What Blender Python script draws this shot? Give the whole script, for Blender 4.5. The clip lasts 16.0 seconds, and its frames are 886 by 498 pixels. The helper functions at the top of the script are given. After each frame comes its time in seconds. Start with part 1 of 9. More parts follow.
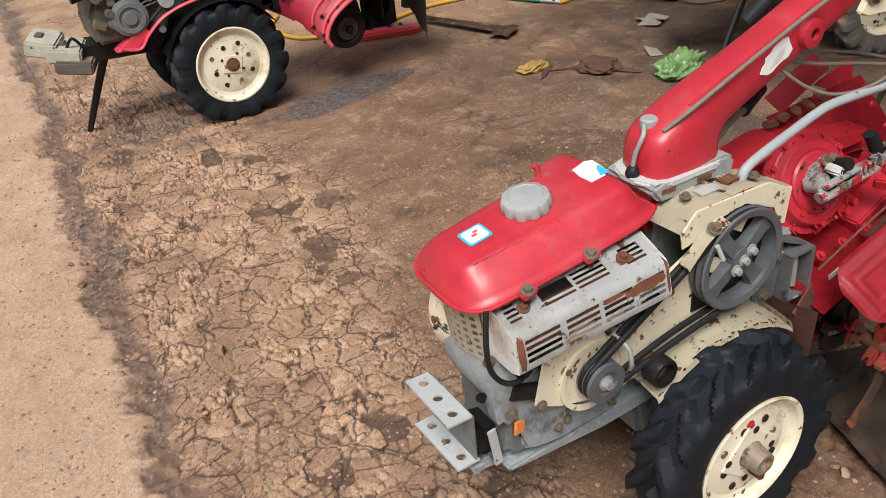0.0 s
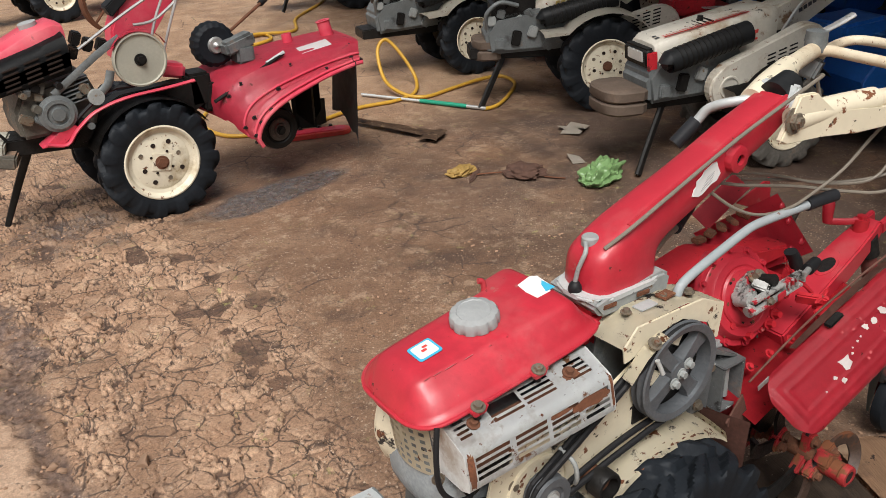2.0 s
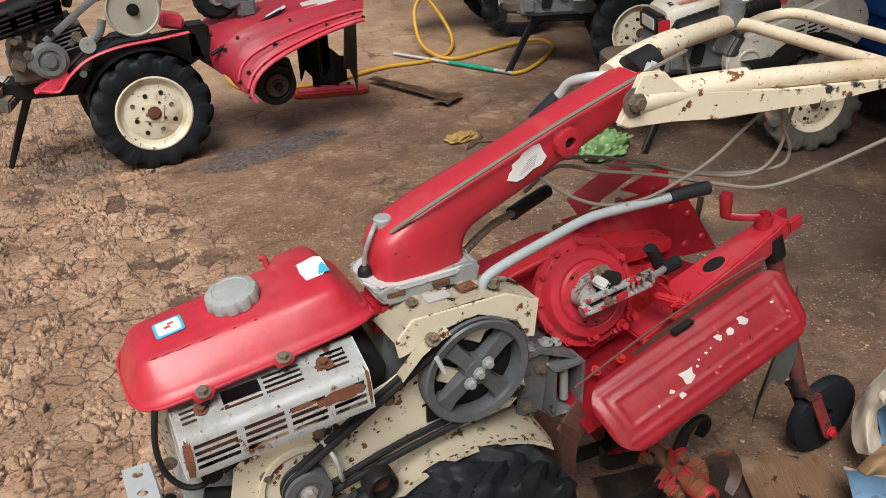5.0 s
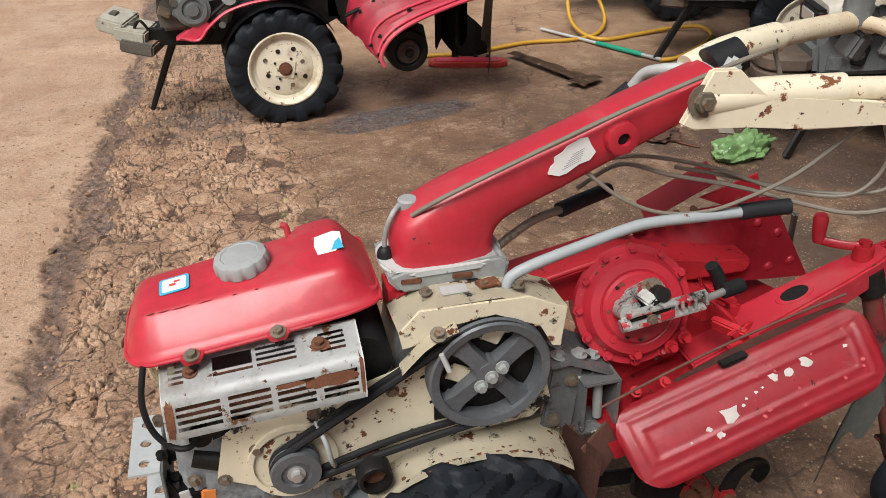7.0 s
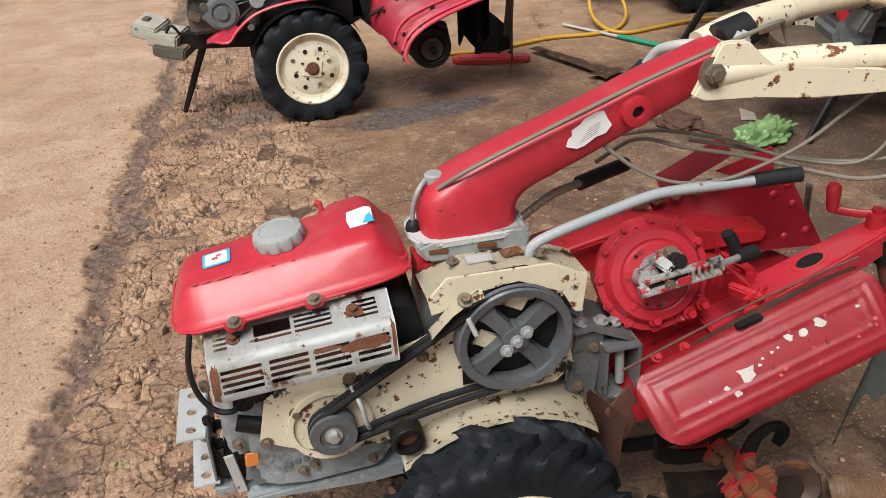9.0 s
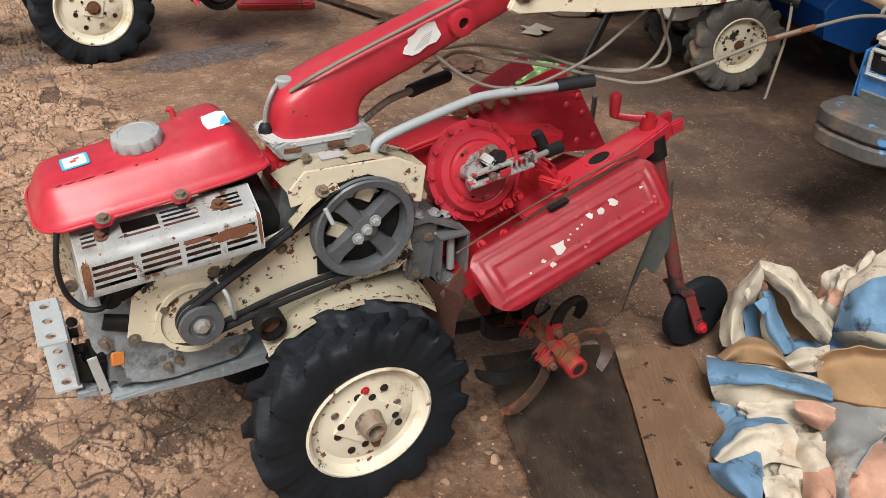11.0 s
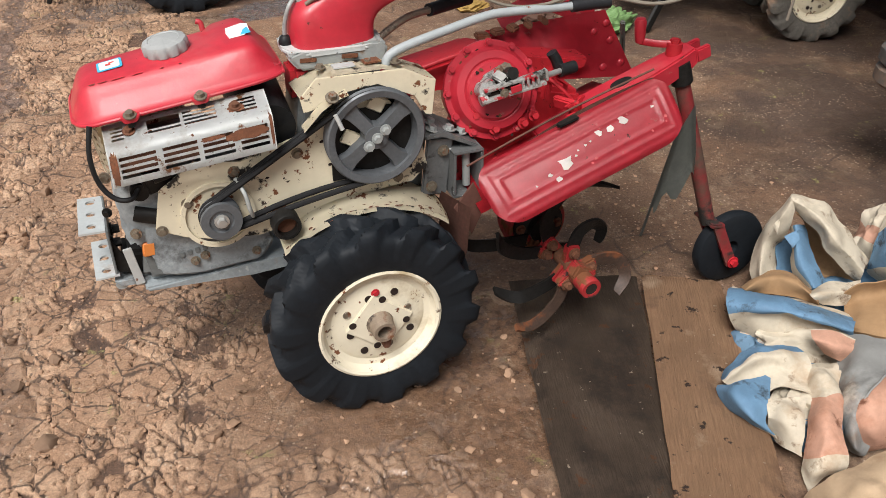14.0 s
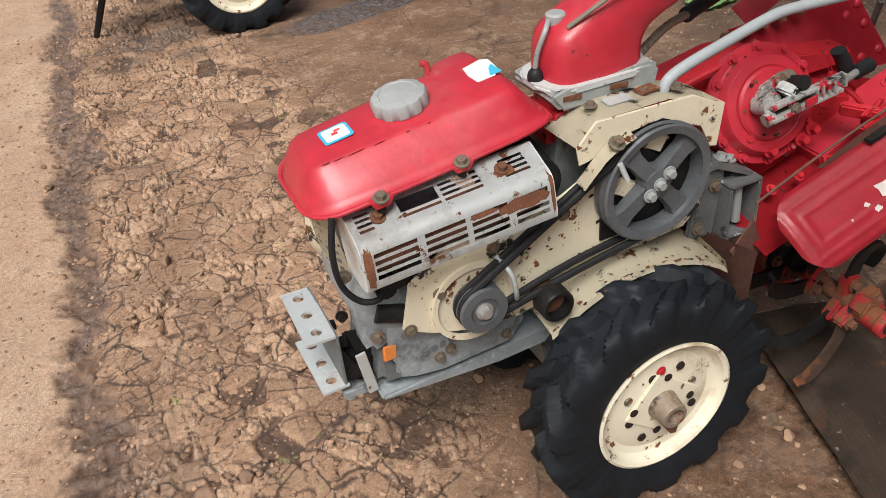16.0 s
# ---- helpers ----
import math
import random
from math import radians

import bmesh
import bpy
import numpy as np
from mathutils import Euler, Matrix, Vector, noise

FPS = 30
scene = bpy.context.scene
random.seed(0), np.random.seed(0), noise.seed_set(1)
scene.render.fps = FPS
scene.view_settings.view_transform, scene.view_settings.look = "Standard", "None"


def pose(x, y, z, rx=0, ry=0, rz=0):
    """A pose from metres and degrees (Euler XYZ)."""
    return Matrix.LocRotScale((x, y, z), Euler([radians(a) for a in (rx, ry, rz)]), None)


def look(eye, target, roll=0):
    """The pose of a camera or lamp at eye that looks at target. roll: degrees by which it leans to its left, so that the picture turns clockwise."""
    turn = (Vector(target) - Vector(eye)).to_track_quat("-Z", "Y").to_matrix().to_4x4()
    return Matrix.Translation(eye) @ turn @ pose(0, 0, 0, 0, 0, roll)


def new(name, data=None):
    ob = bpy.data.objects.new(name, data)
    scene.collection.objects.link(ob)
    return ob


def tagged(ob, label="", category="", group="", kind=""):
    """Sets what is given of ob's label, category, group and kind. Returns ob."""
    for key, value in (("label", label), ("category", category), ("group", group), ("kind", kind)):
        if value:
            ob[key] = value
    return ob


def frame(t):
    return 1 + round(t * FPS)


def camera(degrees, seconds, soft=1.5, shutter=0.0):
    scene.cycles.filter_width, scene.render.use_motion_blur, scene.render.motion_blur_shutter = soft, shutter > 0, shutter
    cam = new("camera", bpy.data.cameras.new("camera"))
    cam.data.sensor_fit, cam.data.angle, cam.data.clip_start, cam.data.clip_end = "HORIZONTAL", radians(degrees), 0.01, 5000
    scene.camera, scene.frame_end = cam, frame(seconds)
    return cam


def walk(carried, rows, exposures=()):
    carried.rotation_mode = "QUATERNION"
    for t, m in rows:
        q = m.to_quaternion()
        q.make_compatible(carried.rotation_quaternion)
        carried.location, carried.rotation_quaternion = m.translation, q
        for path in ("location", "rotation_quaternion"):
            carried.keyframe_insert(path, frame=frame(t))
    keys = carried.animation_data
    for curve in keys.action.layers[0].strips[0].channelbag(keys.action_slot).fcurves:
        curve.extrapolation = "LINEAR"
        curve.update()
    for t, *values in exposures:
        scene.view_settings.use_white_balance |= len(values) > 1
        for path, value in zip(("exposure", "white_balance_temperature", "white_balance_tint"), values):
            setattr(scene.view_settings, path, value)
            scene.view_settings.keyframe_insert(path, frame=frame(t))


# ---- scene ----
cam = camera(55.0, 16.0, soft=0.8)
PATH = [
    (0, (-0.938, -0.989, 1.342), (-0.13, 0.51, 0.292), -5.8),
    (0.5, (-0.95, -0.934, 1.36), (-0.135, 0.614, 0.391), -5.5),
    (1, (-0.957, -0.918, 1.373), (0.024, 0.577, 0.478), -2.9),
    (1.5, (-0.976, -0.944, 1.378), (0.114, 0.495, 0.517), -0.7),
    (2, (-0.974, -0.96, 1.381), (0.061, 0.513, 0.51), -2.0),
    (2.5, (-0.969, -0.961, 1.375), (-0.04, 0.575, 0.493), -3.8),
    (3, (-0.963, -0.948, 1.37), (0.045, 0.522, 0.462), -4.3),
    (3.5, (-0.892, -0.994, 1.358), (0.257, 0.354, 0.429), -4.3),
    (4, (-0.73, -1.142, 1.354), (0.384, 0.247, 0.444), -4.7),
    (4.2, (-0.684, -1.149, 1.364), (0.376, 0.285, 0.459), -4.0),
    (6.3, (-0.267, -1.126, 1.311), (0.225, 0.538, 0.317), -2.7),
    (6.5, (-0.264, -1.125, 1.314), (0.209, 0.543, 0.317), -2.5),
    (7, (-0.277, -1.134, 1.319), (0.171, 0.547, 0.332), -0.7),
    (7.5, (-0.266, -1.157, 1.282), (0.148, 0.498, 0.238), -1.8),
    (8, (-0.266, -1.187, 1.294), (0.114, 0.487, 0.268), -3.0),
    (8.2, (-0.272, -1.197, 1.311), (0.095, 0.513, 0.342), -3.0),
    (10.3, (-0.415, -1.266, 1.291), (0.233, 0.301, 0.23), 0.6),
    (10.5, (-0.452, -1.303, 1.271), (0.287, 0.211, 0.194), 2.4),
    (11, (-0.478, -1.345, 1.287), (0.387, 0.123, 0.238), 3.3),
    (11.5, (-0.475, -1.349, 1.298), (0.42, 0.15, 0.324), 1.5),
    (12, (-0.468, -1.347, 1.301), (0.439, 0.167, 0.359), 0.3),
    (12.5, (-0.475, -1.349, 1.29), (0.417, 0.153, 0.316), 0.0),
    (13, (-0.481, -1.362, 1.28), (0.348, 0.114, 0.214), 0.4),
    (13.5, (-0.441, -1.425, 1.255), (0.314, 0.058, 0.146), 0.4),
    (14, (-0.374, -1.532, 1.234), (0.259, 0.008, 0.126), 0.7),
    (14.5, (-0.416, -1.517, 1.229), (0.054, 0.087, 0.131), 1.1),
    (15, (-0.51, -1.39, 1.225), (-0.093, 0.214, 0.105), 0.0),
    (15.5, (-0.609, -1.242, 1.226), (-0.12, 0.328, 0.087), -3.0),
    (16, (-0.644, -1.047, 1.202), (-0.03, 0.471, 0.054), -5.7),
]
walk(cam, [(t, look(eye, target, roll)) for t, eye, target, roll in PATH],
     ((0, 0.38), (1, 0.28), (2, 0.28), (3, 0.14), (4, 0.22), (7.5, 0.27), (11, 0.39), (13, 0.41), (14.5, 0.47), (16, 0.33)))

# ---- light ----
world = bpy.data.worlds.new("sky")
scene.world = world
world.use_nodes = True
_wn, _wl = world.node_tree.nodes, world.node_tree.links
_sky = _wn.new("ShaderNodeTexSky")
_sky.sky_type = "NISHITA"
_sky.sun_disc = False
_sky.sun_elevation = radians(56)
_sky.sun_rotation = radians(250)
_sky.dust_density = 4.0
_hs = _wn.new("ShaderNodeHueSaturation")
_hs.inputs["Saturation"].default_value = 0.4
_wl.new(_sky.outputs[0], _hs.inputs["Color"])
_wl.new(_hs.outputs[0], _wn["Background"].inputs[0])
_wn["Background"].inputs[1].default_value = 0.066
sun_data = bpy.data.lights.new("sun", "SUN")
sun_data.energy, sun_data.angle, sun_data.color = 3.35, radians(28), (1.0, 0.97, 0.94)
sun = new("sun", sun_data)
sun.matrix_world = look((-2.0, -2.7, 4.9), (0, 0, 0))


# ---- materials ----
def surf(name, col, rough=0.5, metal=0.0, var=0.15, scale=6.0, spots=(), bump=0.15, bscale=120.0, coat=0.0, grain=None, detail=6.0, spec=0.5):
    """A worn surface: base colour varied at two scales, spots of (colour, scale, threshold, softness, roughness), fine relief."""
    m = bpy.data.materials.new(name)
    m.use_nodes = True
    n, l = m.node_tree.nodes, m.node_tree.links
    b = n["Principled BSDF"]
    tc = n.new("ShaderNodeTexCoord")
    src = tc.outputs["Object"]

    def tex(sc, det=6.0, rou=0.6, stretch=None):
        v = src
        if stretch:
            mp = n.new("ShaderNodeMapping")
            mp.inputs["Scale"].default_value = stretch
            l.new(src, mp.inputs["Vector"])
            v = mp.outputs[0]
        t = n.new("ShaderNodeTexNoise")
        t.inputs["Scale"].default_value, t.inputs["Detail"].default_value, t.inputs["Roughness"].default_value = sc, det, rou
        l.new(v, t.inputs["Vector"])
        return t.outputs[0]

    def ramp(v, a, c):
        r = n.new("ShaderNodeMapRange")
        r.inputs[1].default_value, r.inputs[2].default_value = a, c
        l.new(v, r.inputs[0])
        return r.outputs[0]

    def mix(f, a, c, mode="MIX"):
        x = n.new("ShaderNodeMix")
        x.data_type, x.blend_type = "RGBA", mode
        for s, v in ((0, f), (6, a), (7, c)):
            if isinstance(v, (int, float)):
                x.inputs[s].default_value = v
            elif isinstance(v, (tuple, list)):
                x.inputs[s].default_value = (*v[:3], 1)
            else:
                l.new(v, x.inputs[s])
        return x.outputs[2]

    lo, hi = tuple(c * (1 - var) for c in col), tuple(min(1, c * (1 + var)) for c in col)
    c = mix(ramp(tex(scale), 0.3, 0.7), lo, hi)
    c = mix(ramp(tex(scale * 9, stretch=grain), 0.35, 0.7), c, tuple(x * (1 - var * 0.8) for x in col))
    r = ramp(tex(scale * 3), 0.2, 0.8)
    rr = n.new("ShaderNodeMapRange")
    rr.inputs[3].default_value, rr.inputs[4].default_value = max(0.04, rough - 0.1), min(1, rough + 0.12)
    l.new(r, rr.inputs[0])
    rf = rr.outputs[0]
    mt = None
    for k, (sc, s, th, so, sr) in enumerate(spots):
        f = ramp(tex(s, detail, 0.65), th, th + so)
        c = mix(f, c, sc)
        x = n.new("ShaderNodeMix")
        l.new(f, x.inputs[0])
        l.new(rf, x.inputs[2])
        x.inputs[3].default_value = sr
        rf = x.outputs[0]
        if metal > 0:
            y = n.new("ShaderNodeMix")
            l.new(f, y.inputs[0])
            if mt is None:
                y.inputs[2].default_value = metal
            else:
                l.new(mt, y.inputs[2])
            y.inputs[3].default_value = 0.0
            mt = y.outputs[0]
    l.new(c, b.inputs["Base Color"])
    l.new(rf, b.inputs["Roughness"])
    b.inputs["Metallic"].default_value = metal
    b.inputs["Specular IOR Level"].default_value = spec
    if mt is not None:
        l.new(mt, b.inputs["Metallic"])
    if coat:
        b.inputs["Coat Weight"].default_value, b.inputs["Coat Roughness"].default_value = coat, 0.15
    if bump:
        bp = n.new("ShaderNodeBump")
        bp.inputs["Strength"].default_value, bp.inputs["Distance"].default_value = bump, 0.003
        l.new(tex(bscale, 4.0, stretch=grain), bp.inputs["Height"])
        l.new(bp.outputs[0], b.inputs["Normal"])
    return m


RUST, DUST, SOOT = (0.16, 0.055, 0.02), (0.30, 0.18, 0.11), (0.02, 0.017, 0.015)
red = surf("worn_red_paint", (0.47, 0.022, 0.038), 0.42, var=0.18, scale=5, bump=0.08, coat=0.15,
           spots=(((0.44, 0.10, 0.10), 6, 0.56, 0.30, 0.6), (DUST, 13, 0.68, 0.14, 0.85), ((0.40, 0.10, 0.09), 30, 0.66, 0.04, 0.6), ((0.10, 0.02, 0.015), 48, 0.67, 0.02, 0.7)))
red_dirty = surf("grimy_red_paint", (0.46, 0.016, 0.026), 0.5, var=0.22, scale=7, bump=0.12,
                 spots=((DUST, 6, 0.64, 0.25, 0.85), ((0.10, 0.02, 0.015), 40, 0.62, 0.04, 0.8), (SOOT, 9, 0.68, 0.1, 0.6)))
pink = surf("faded_red_paint", (0.62, 0.050, 0.090), 0.42, var=0.15, scale=5, bump=0.06, coat=0.1,
            spots=(((0.66, 0.15, 0.17), 4, 0.50, 0.25, 0.6), ((0.22, 0.05, 0.05), 16, 0.62, 0.06, 0.7), (DUST, 7, 0.66, 0.25, 0.85), ((0.13, 0.03, 0.02), 40, 0.70, 0.03, 0.8)))
cream = surf("cream_paint_rust_chips", (0.70, 0.63, 0.47), 0.5, var=0.08, scale=7, bump=0.1,
             spots=((DUST, 8, 0.62, 0.3, 0.8), (RUST, 26, 0.60, 0.03, 0.9), (SOOT, 15, 0.59, 0.04, 0.8), ((0.05, 0.03, 0.02), 60, 0.64, 0.03, 0.9)))
cream_clean = surf("cream_wheel_paint", (0.74, 0.68, 0.53), 0.48, var=0.07, scale=7, bump=0.08,
                   spots=((DUST, 9, 0.60, 0.3, 0.8), (RUST, 40, 0.62, 0.03, 0.9), ((0.10, 0.06, 0.035), 16, 0.63, 0.03, 0.9), ((0.42, 0.33, 0.20), 5, 0.56, 0.12, 0.8)))
cream_rust = surf("rusting_cream_tube", (0.66, 0.58, 0.43), 0.55, var=0.12, scale=8, bump=0.15,
                  spots=(((0.43, 0.30, 0.17), 7, 0.44, 0.3, 0.85), (RUST, 150, 0.62, 0.05, 0.9), ((0.22, 0.10, 0.05), 60, 0.66, 0.06, 0.9)))
white = surf("white_hood_paint", (0.60, 0.57, 0.49), 0.45, var=0.10, scale=6, bump=0.08,
             spots=(((0.34, 0.25, 0.16), 5, 0.52, 0.2, 0.8), ((0.22, 0.13, 0.075), 9, 0.60, 0.08, 0.9), (RUST, 24, 0.63, 0.04, 0.9), (SOOT, 14, 0.64, 0.05, 0.8)))
blue = surf("blue_paint", (0.018, 0.14, 0.52), 0.45, var=0.2, scale=6, bump=0.08, coat=0.1,
            spots=((DUST, 6, 0.62, 0.3, 0.85), (RUST, 30, 0.69, 0.04, 0.9)))
blue_pale = surf("sky_blue_paint", (0.05, 0.24, 0.60), 0.45, var=0.2, scale=6, bump=0.08,
                 spots=((DUST, 6, 0.58, 0.3, 0.85), (RUST, 30, 0.66, 0.04, 0.9)))
galv = surf("pale_galvanised_steel", (0.55, 0.57, 0.56), 0.5, metal=0.35, var=0.12, scale=9, bump=0.12,
            spots=((DUST, 9, 0.66, 0.3, 0.8), (RUST, 22, 0.62, 0.05, 0.9)))
guard_m = surf("rusting_silver_sheet", (0.68, 0.70, 0.69), 0.48, metal=0.15, var=0.12, scale=8, bump=0.12,
               spots=(((0.36, 0.31, 0.26), 10, 0.50, 0.18, 0.8), ((0.30, 0.22, 0.15), 24, 0.58, 0.14, 0.85), ((0.20, 0.085, 0.035), 22, 0.62, 0.05, 0.9), (RUST, 60, 0.62, 0.04, 0.9), (SOOT, 38, 0.66, 0.04, 0.8)))
rust_m = surf("brown_rust", (0.15, 0.06, 0.03), 0.9, var=0.4, scale=25, bump=0.4)
iron = surf("grey_cast_iron", (0.17, 0.185, 0.185), 0.55, metal=0.25, var=0.25, scale=12, bump=0.25,
            spots=((SOOT, 9, 0.60, 0.15, 0.5), (DUST, 12, 0.64, 0.2, 0.9)))
iron_lt = surf("light_grey_casting", (0.36, 0.38, 0.37), 0.55, metal=0.2, var=0.2, scale=12, bump=0.2,
               spots=(((0.22, 0.14, 0.08), 14, 0.63, 0.06, 0.9), (SOOT, 16, 0.67, 0.06, 0.6)))
pulley_m = surf("dull_grey_pulley", (0.13, 0.14, 0.15), 0.45, metal=0.3, var=0.25, scale=14, bump=0.2,
                spots=((DUST, 12, 0.70, 0.2, 0.9),))
alu = surf("bare_aluminium", (0.55, 0.55, 0.53), 0.42, metal=0.7, var=0.15, scale=14, bump=0.15, spots=((SOOT, 18, 0.62, 0.08, 0.6),))
dark = surf("oily_black_metal", (0.018, 0.017, 0.016), 0.45, spec=0.22, metal=0.2, var=0.4, scale=12, bump=0.3, spots=((DUST, 8, 0.66, 0.2, 0.9),))
black = surf("black_plastic", (0.015, 0.016, 0.017), 0.5, spec=0.22, var=0.3, scale=14, bump=0.1, spots=((DUST, 8, 0.72, 0.2, 0.9),))
rubber = surf("weathered_tyre_rubber", (0.011, 0.014, 0.018), 0.62, spec=0.22, var=0.3, scale=10, bump=0.2, bscale=90,
              spots=(((0.055, 0.045, 0.036), 7, 0.66, 0.22, 0.95),))
rubber_grey = surf("muddy_grey_rubber", (0.115, 0.105, 0.09), 0.85, var=0.35, scale=9, bump=0.4, spots=((DUST, 6, 0.58, 0.2, 0.95),))
flap_m = surf("dusty_rubber_flap", (0.17, 0.18, 0.16), 0.8, var=0.25, scale=9, bump=0.2, spots=((DUST, 9, 0.6, 0.2, 0.95),))
belt_m = surf("black_belt", (0.015, 0.015, 0.016), 0.55, spec=0.22, var=0.25, scale=18, bump=0.15)
grip_m = surf("black_rubber_grip", (0.02, 0.021, 0.024), 0.5, spec=0.22, var=0.2, scale=20, bump=0.15)
cap_m = surf("grey_plastic_cap", (0.33, 0.34, 0.335), 0.6, var=0.12, scale=16, bump=0.15, spots=((DUST, 16, 0.62, 0.2, 0.9),))
lever_m = surf("grey_lever_paint", (0.33, 0.36, 0.37), 0.45, var=0.1, scale=16, bump=0.08, spots=((RUST, 40, 0.68, 0.04, 0.9),))
cable_m = surf("grey_cable_sleeve", (0.19, 0.165, 0.13), 0.55, var=0.15, scale=18, bump=0.1, spots=((SOOT, 22, 0.68, 0.06, 0.7),))
bolt_m = surf("dirty_zinc_bolt", (0.25, 0.215, 0.165), 0.45, metal=0.6, var=0.25, scale=40, bump=0.2, spots=((RUST, 60, 0.55, 0.1, 0.9),))
sticker = surf("white_sticker", (0.78, 0.78, 0.76), 0.5, var=0.05, scale=20, bump=0.03, spots=((DUST, 20, 0.68, 0.2, 0.8),))
stick_blue = surf("cyan_print", (0.05, 0.42, 0.62), 0.5, var=0.05, scale=20, bump=0.0)
stick_red = surf("red_print", (0.62, 0.06, 0.05), 0.5, var=0.05, scale=20, bump=0.0)
stick_dark = surf("dark_print", (0.06, 0.06, 0.07), 0.5, var=0.1, scale=20, bump=0.0)
gold_m = surf("gold_print", (0.45, 0.33, 0.09), 0.5, var=0.1, scale=20, bump=0.0)
chip_m = surf("chipped_white_primer", (0.80, 0.76, 0.72), 0.7, var=0.06, scale=30, bump=0.1)
orange_m = surf("orange_reflector", (0.75, 0.25, 0.06), 0.35, var=0.08, scale=20, bump=0.03)
hose_m = surf("yellow_hose", (0.55, 0.31, 0.035), 0.45, var=0.12, scale=9, bump=0.05, spots=((DUST, 9, 0.62, 0.3, 0.9),))
green_m = surf("green_lance_grip", (0.015, 0.28, 0.17), 0.4, var=0.12, scale=12, bump=0.05)
wood_m = surf("dirty_plank_wood", (0.36, 0.215, 0.125), 0.8, var=0.3, scale=5, bump=0.7, bscale=60, grain=(5, 0.35, 5),
              spots=(((0.15, 0.085, 0.056), 4, 0.55, 0.12, 0.7), ((0.47, 0.33, 0.22), 7, 0.58, 0.12, 0.95), ((0.05, 0.03, 0.022), 24, 0.62, 0.04, 0.8), ((0.50, 0.38, 0.27), 60, 0.68, 0.02, 0.9)))
wood_dark = surf("oil_dark_plank_wood", (0.105, 0.076, 0.056), 0.55, spec=0.3, var=0.4, scale=9, bump=0.6, bscale=60, grain=(5, 0.35, 5),
                 spots=(((0.050, 0.038, 0.031), 7, 0.50, 0.12, 0.40), ((0.13, 0.094, 0.068), 10, 0.57, 0.12, 0.95), ((0.14, 0.07, 0.04), 22, 0.62, 0.06, 0.9), ((0.40, 0.33, 0.25), 50, 0.67, 0.02, 0.9)))
wood_old = surf("weathered_dark_wood", (0.15, 0.088, 0.052), 0.8, var=0.35, scale=7, bump=0.6, bscale=60, grain=(5, 0.35, 5), spots=(((0.05, 0.03, 0.022), 10, 0.55, 0.1, 0.8), ((0.34, 0.23, 0.14), 14, 0.60, 0.1, 0.95)))
leaf_m = surf("dry_yellow_leaf", (0.35, 0.22, 0.06), 0.7, var=0.3, scale=30, bump=0.2)
rag_m = surf("brown_rag", (0.09, 0.045, 0.03), 0.9, var=0.3, scale=30, bump=0.4)
bag_m = surf("thin_green_plastic", (0.17, 0.29, 0.115), 0.35, var=0.25, scale=30, bump=0.1)
paper_m = surf("dirty_card", (0.50, 0.45, 0.38), 0.85, var=0.15, scale=20, bump=0.1, spots=((DUST, 12, 0.58, 0.25, 0.95),))
lamp_glass = surf("headlamp_lens", (0.55, 0.56, 0.54), 0.12, var=0.1, scale=30, bump=0.1, coat=0.6)
stone_m = surf("broken_clod", (0.33, 0.205, 0.130), 0.9, var=0.3, scale=14, bump=0.5, bscale=80)

# each clod takes its own shade
_n, _l = stone_m.node_tree.nodes, stone_m.node_tree.links
_b = _n["Principled BSDF"]
_g = _n.new("ShaderNodeNewGeometry")
_o = _n.new("ShaderNodeObjectInfo")
_s = _n.new("ShaderNodeMath")
_s.operation = "ADD"
_l.new(_g.outputs["Random Per Island"], _s.inputs[0])
_l.new(_o.outputs["Random"], _s.inputs[1])
_r = _n.new("ShaderNodeMapRange")
_r.inputs[1].default_value, _r.inputs[2].default_value, _r.inputs[3].default_value, _r.inputs[4].default_value = 0.0, 2.0, 0.45, 1.35
_l.new(_s.outputs[0], _r.inputs[0])
_h = _n.new("ShaderNodeHueSaturation")
_l.new(_b.inputs["Base Color"].links[0].from_socket, _h.inputs["Color"])
_l.new(_r.outputs[0], _h.inputs["Value"])
_l.new(_h.outputs[0], _b.inputs["Base Color"])  # island shade


# ---- mesh tools ----
def bevel_new(bm, old, w, seg=2):
    if w > 0:
        es = [e for e in bm.edges if e not in old]
        bmesh.ops.bevel(bm, geom=es, offset=w, segments=seg, affect="EDGES", clamp_overlap=True)


def box(bm, c, s, rot=(0, 0, 0), bev=0.0, seg=2):
    old = set(bm.edges) if bev else ()
    m = pose(*c, *rot) @ Matrix.Diagonal((*s, 1))
    bmesh.ops.create_cube(bm, size=1, matrix=m)
    bevel_new(bm, old, bev, seg)
    return bm


def prism(bm, pts, a, b, axis="y", bev=0.0, seg=2, m=None):
    """The outline pts (in the plane across axis) carried from a to b."""
    old = set(bm.edges) if bev else ()
    put = {"y": lambda p, t: (p[0], t, p[1]), "x": lambda p, t: (t, p[0], p[1]), "z": lambda p, t: (p[0], p[1], t)}[axis]
    m = m or Matrix()
    va = [bm.verts.new(m @ Vector(put(p, a))) for p in pts]
    vb = [bm.verts.new(m @ Vector(put(p, b))) for p in pts]
    bm.faces.new(va)
    bm.faces.new(vb[::-1])
    k = len(pts)
    for i in range(k):
        bm.faces.new((va[i], vb[i], vb[(i + 1) % k], va[(i + 1) % k]))
    bevel_new(bm, old, bev, seg)
    return bm


def frame_of(d):
    d = Vector(d).normalized()
    u = d.cross(Vector((0, 0, 1)) if abs(d.z) < 0.9 else Vector((1, 0, 0))).normalized()
    return d, u, d.cross(u)


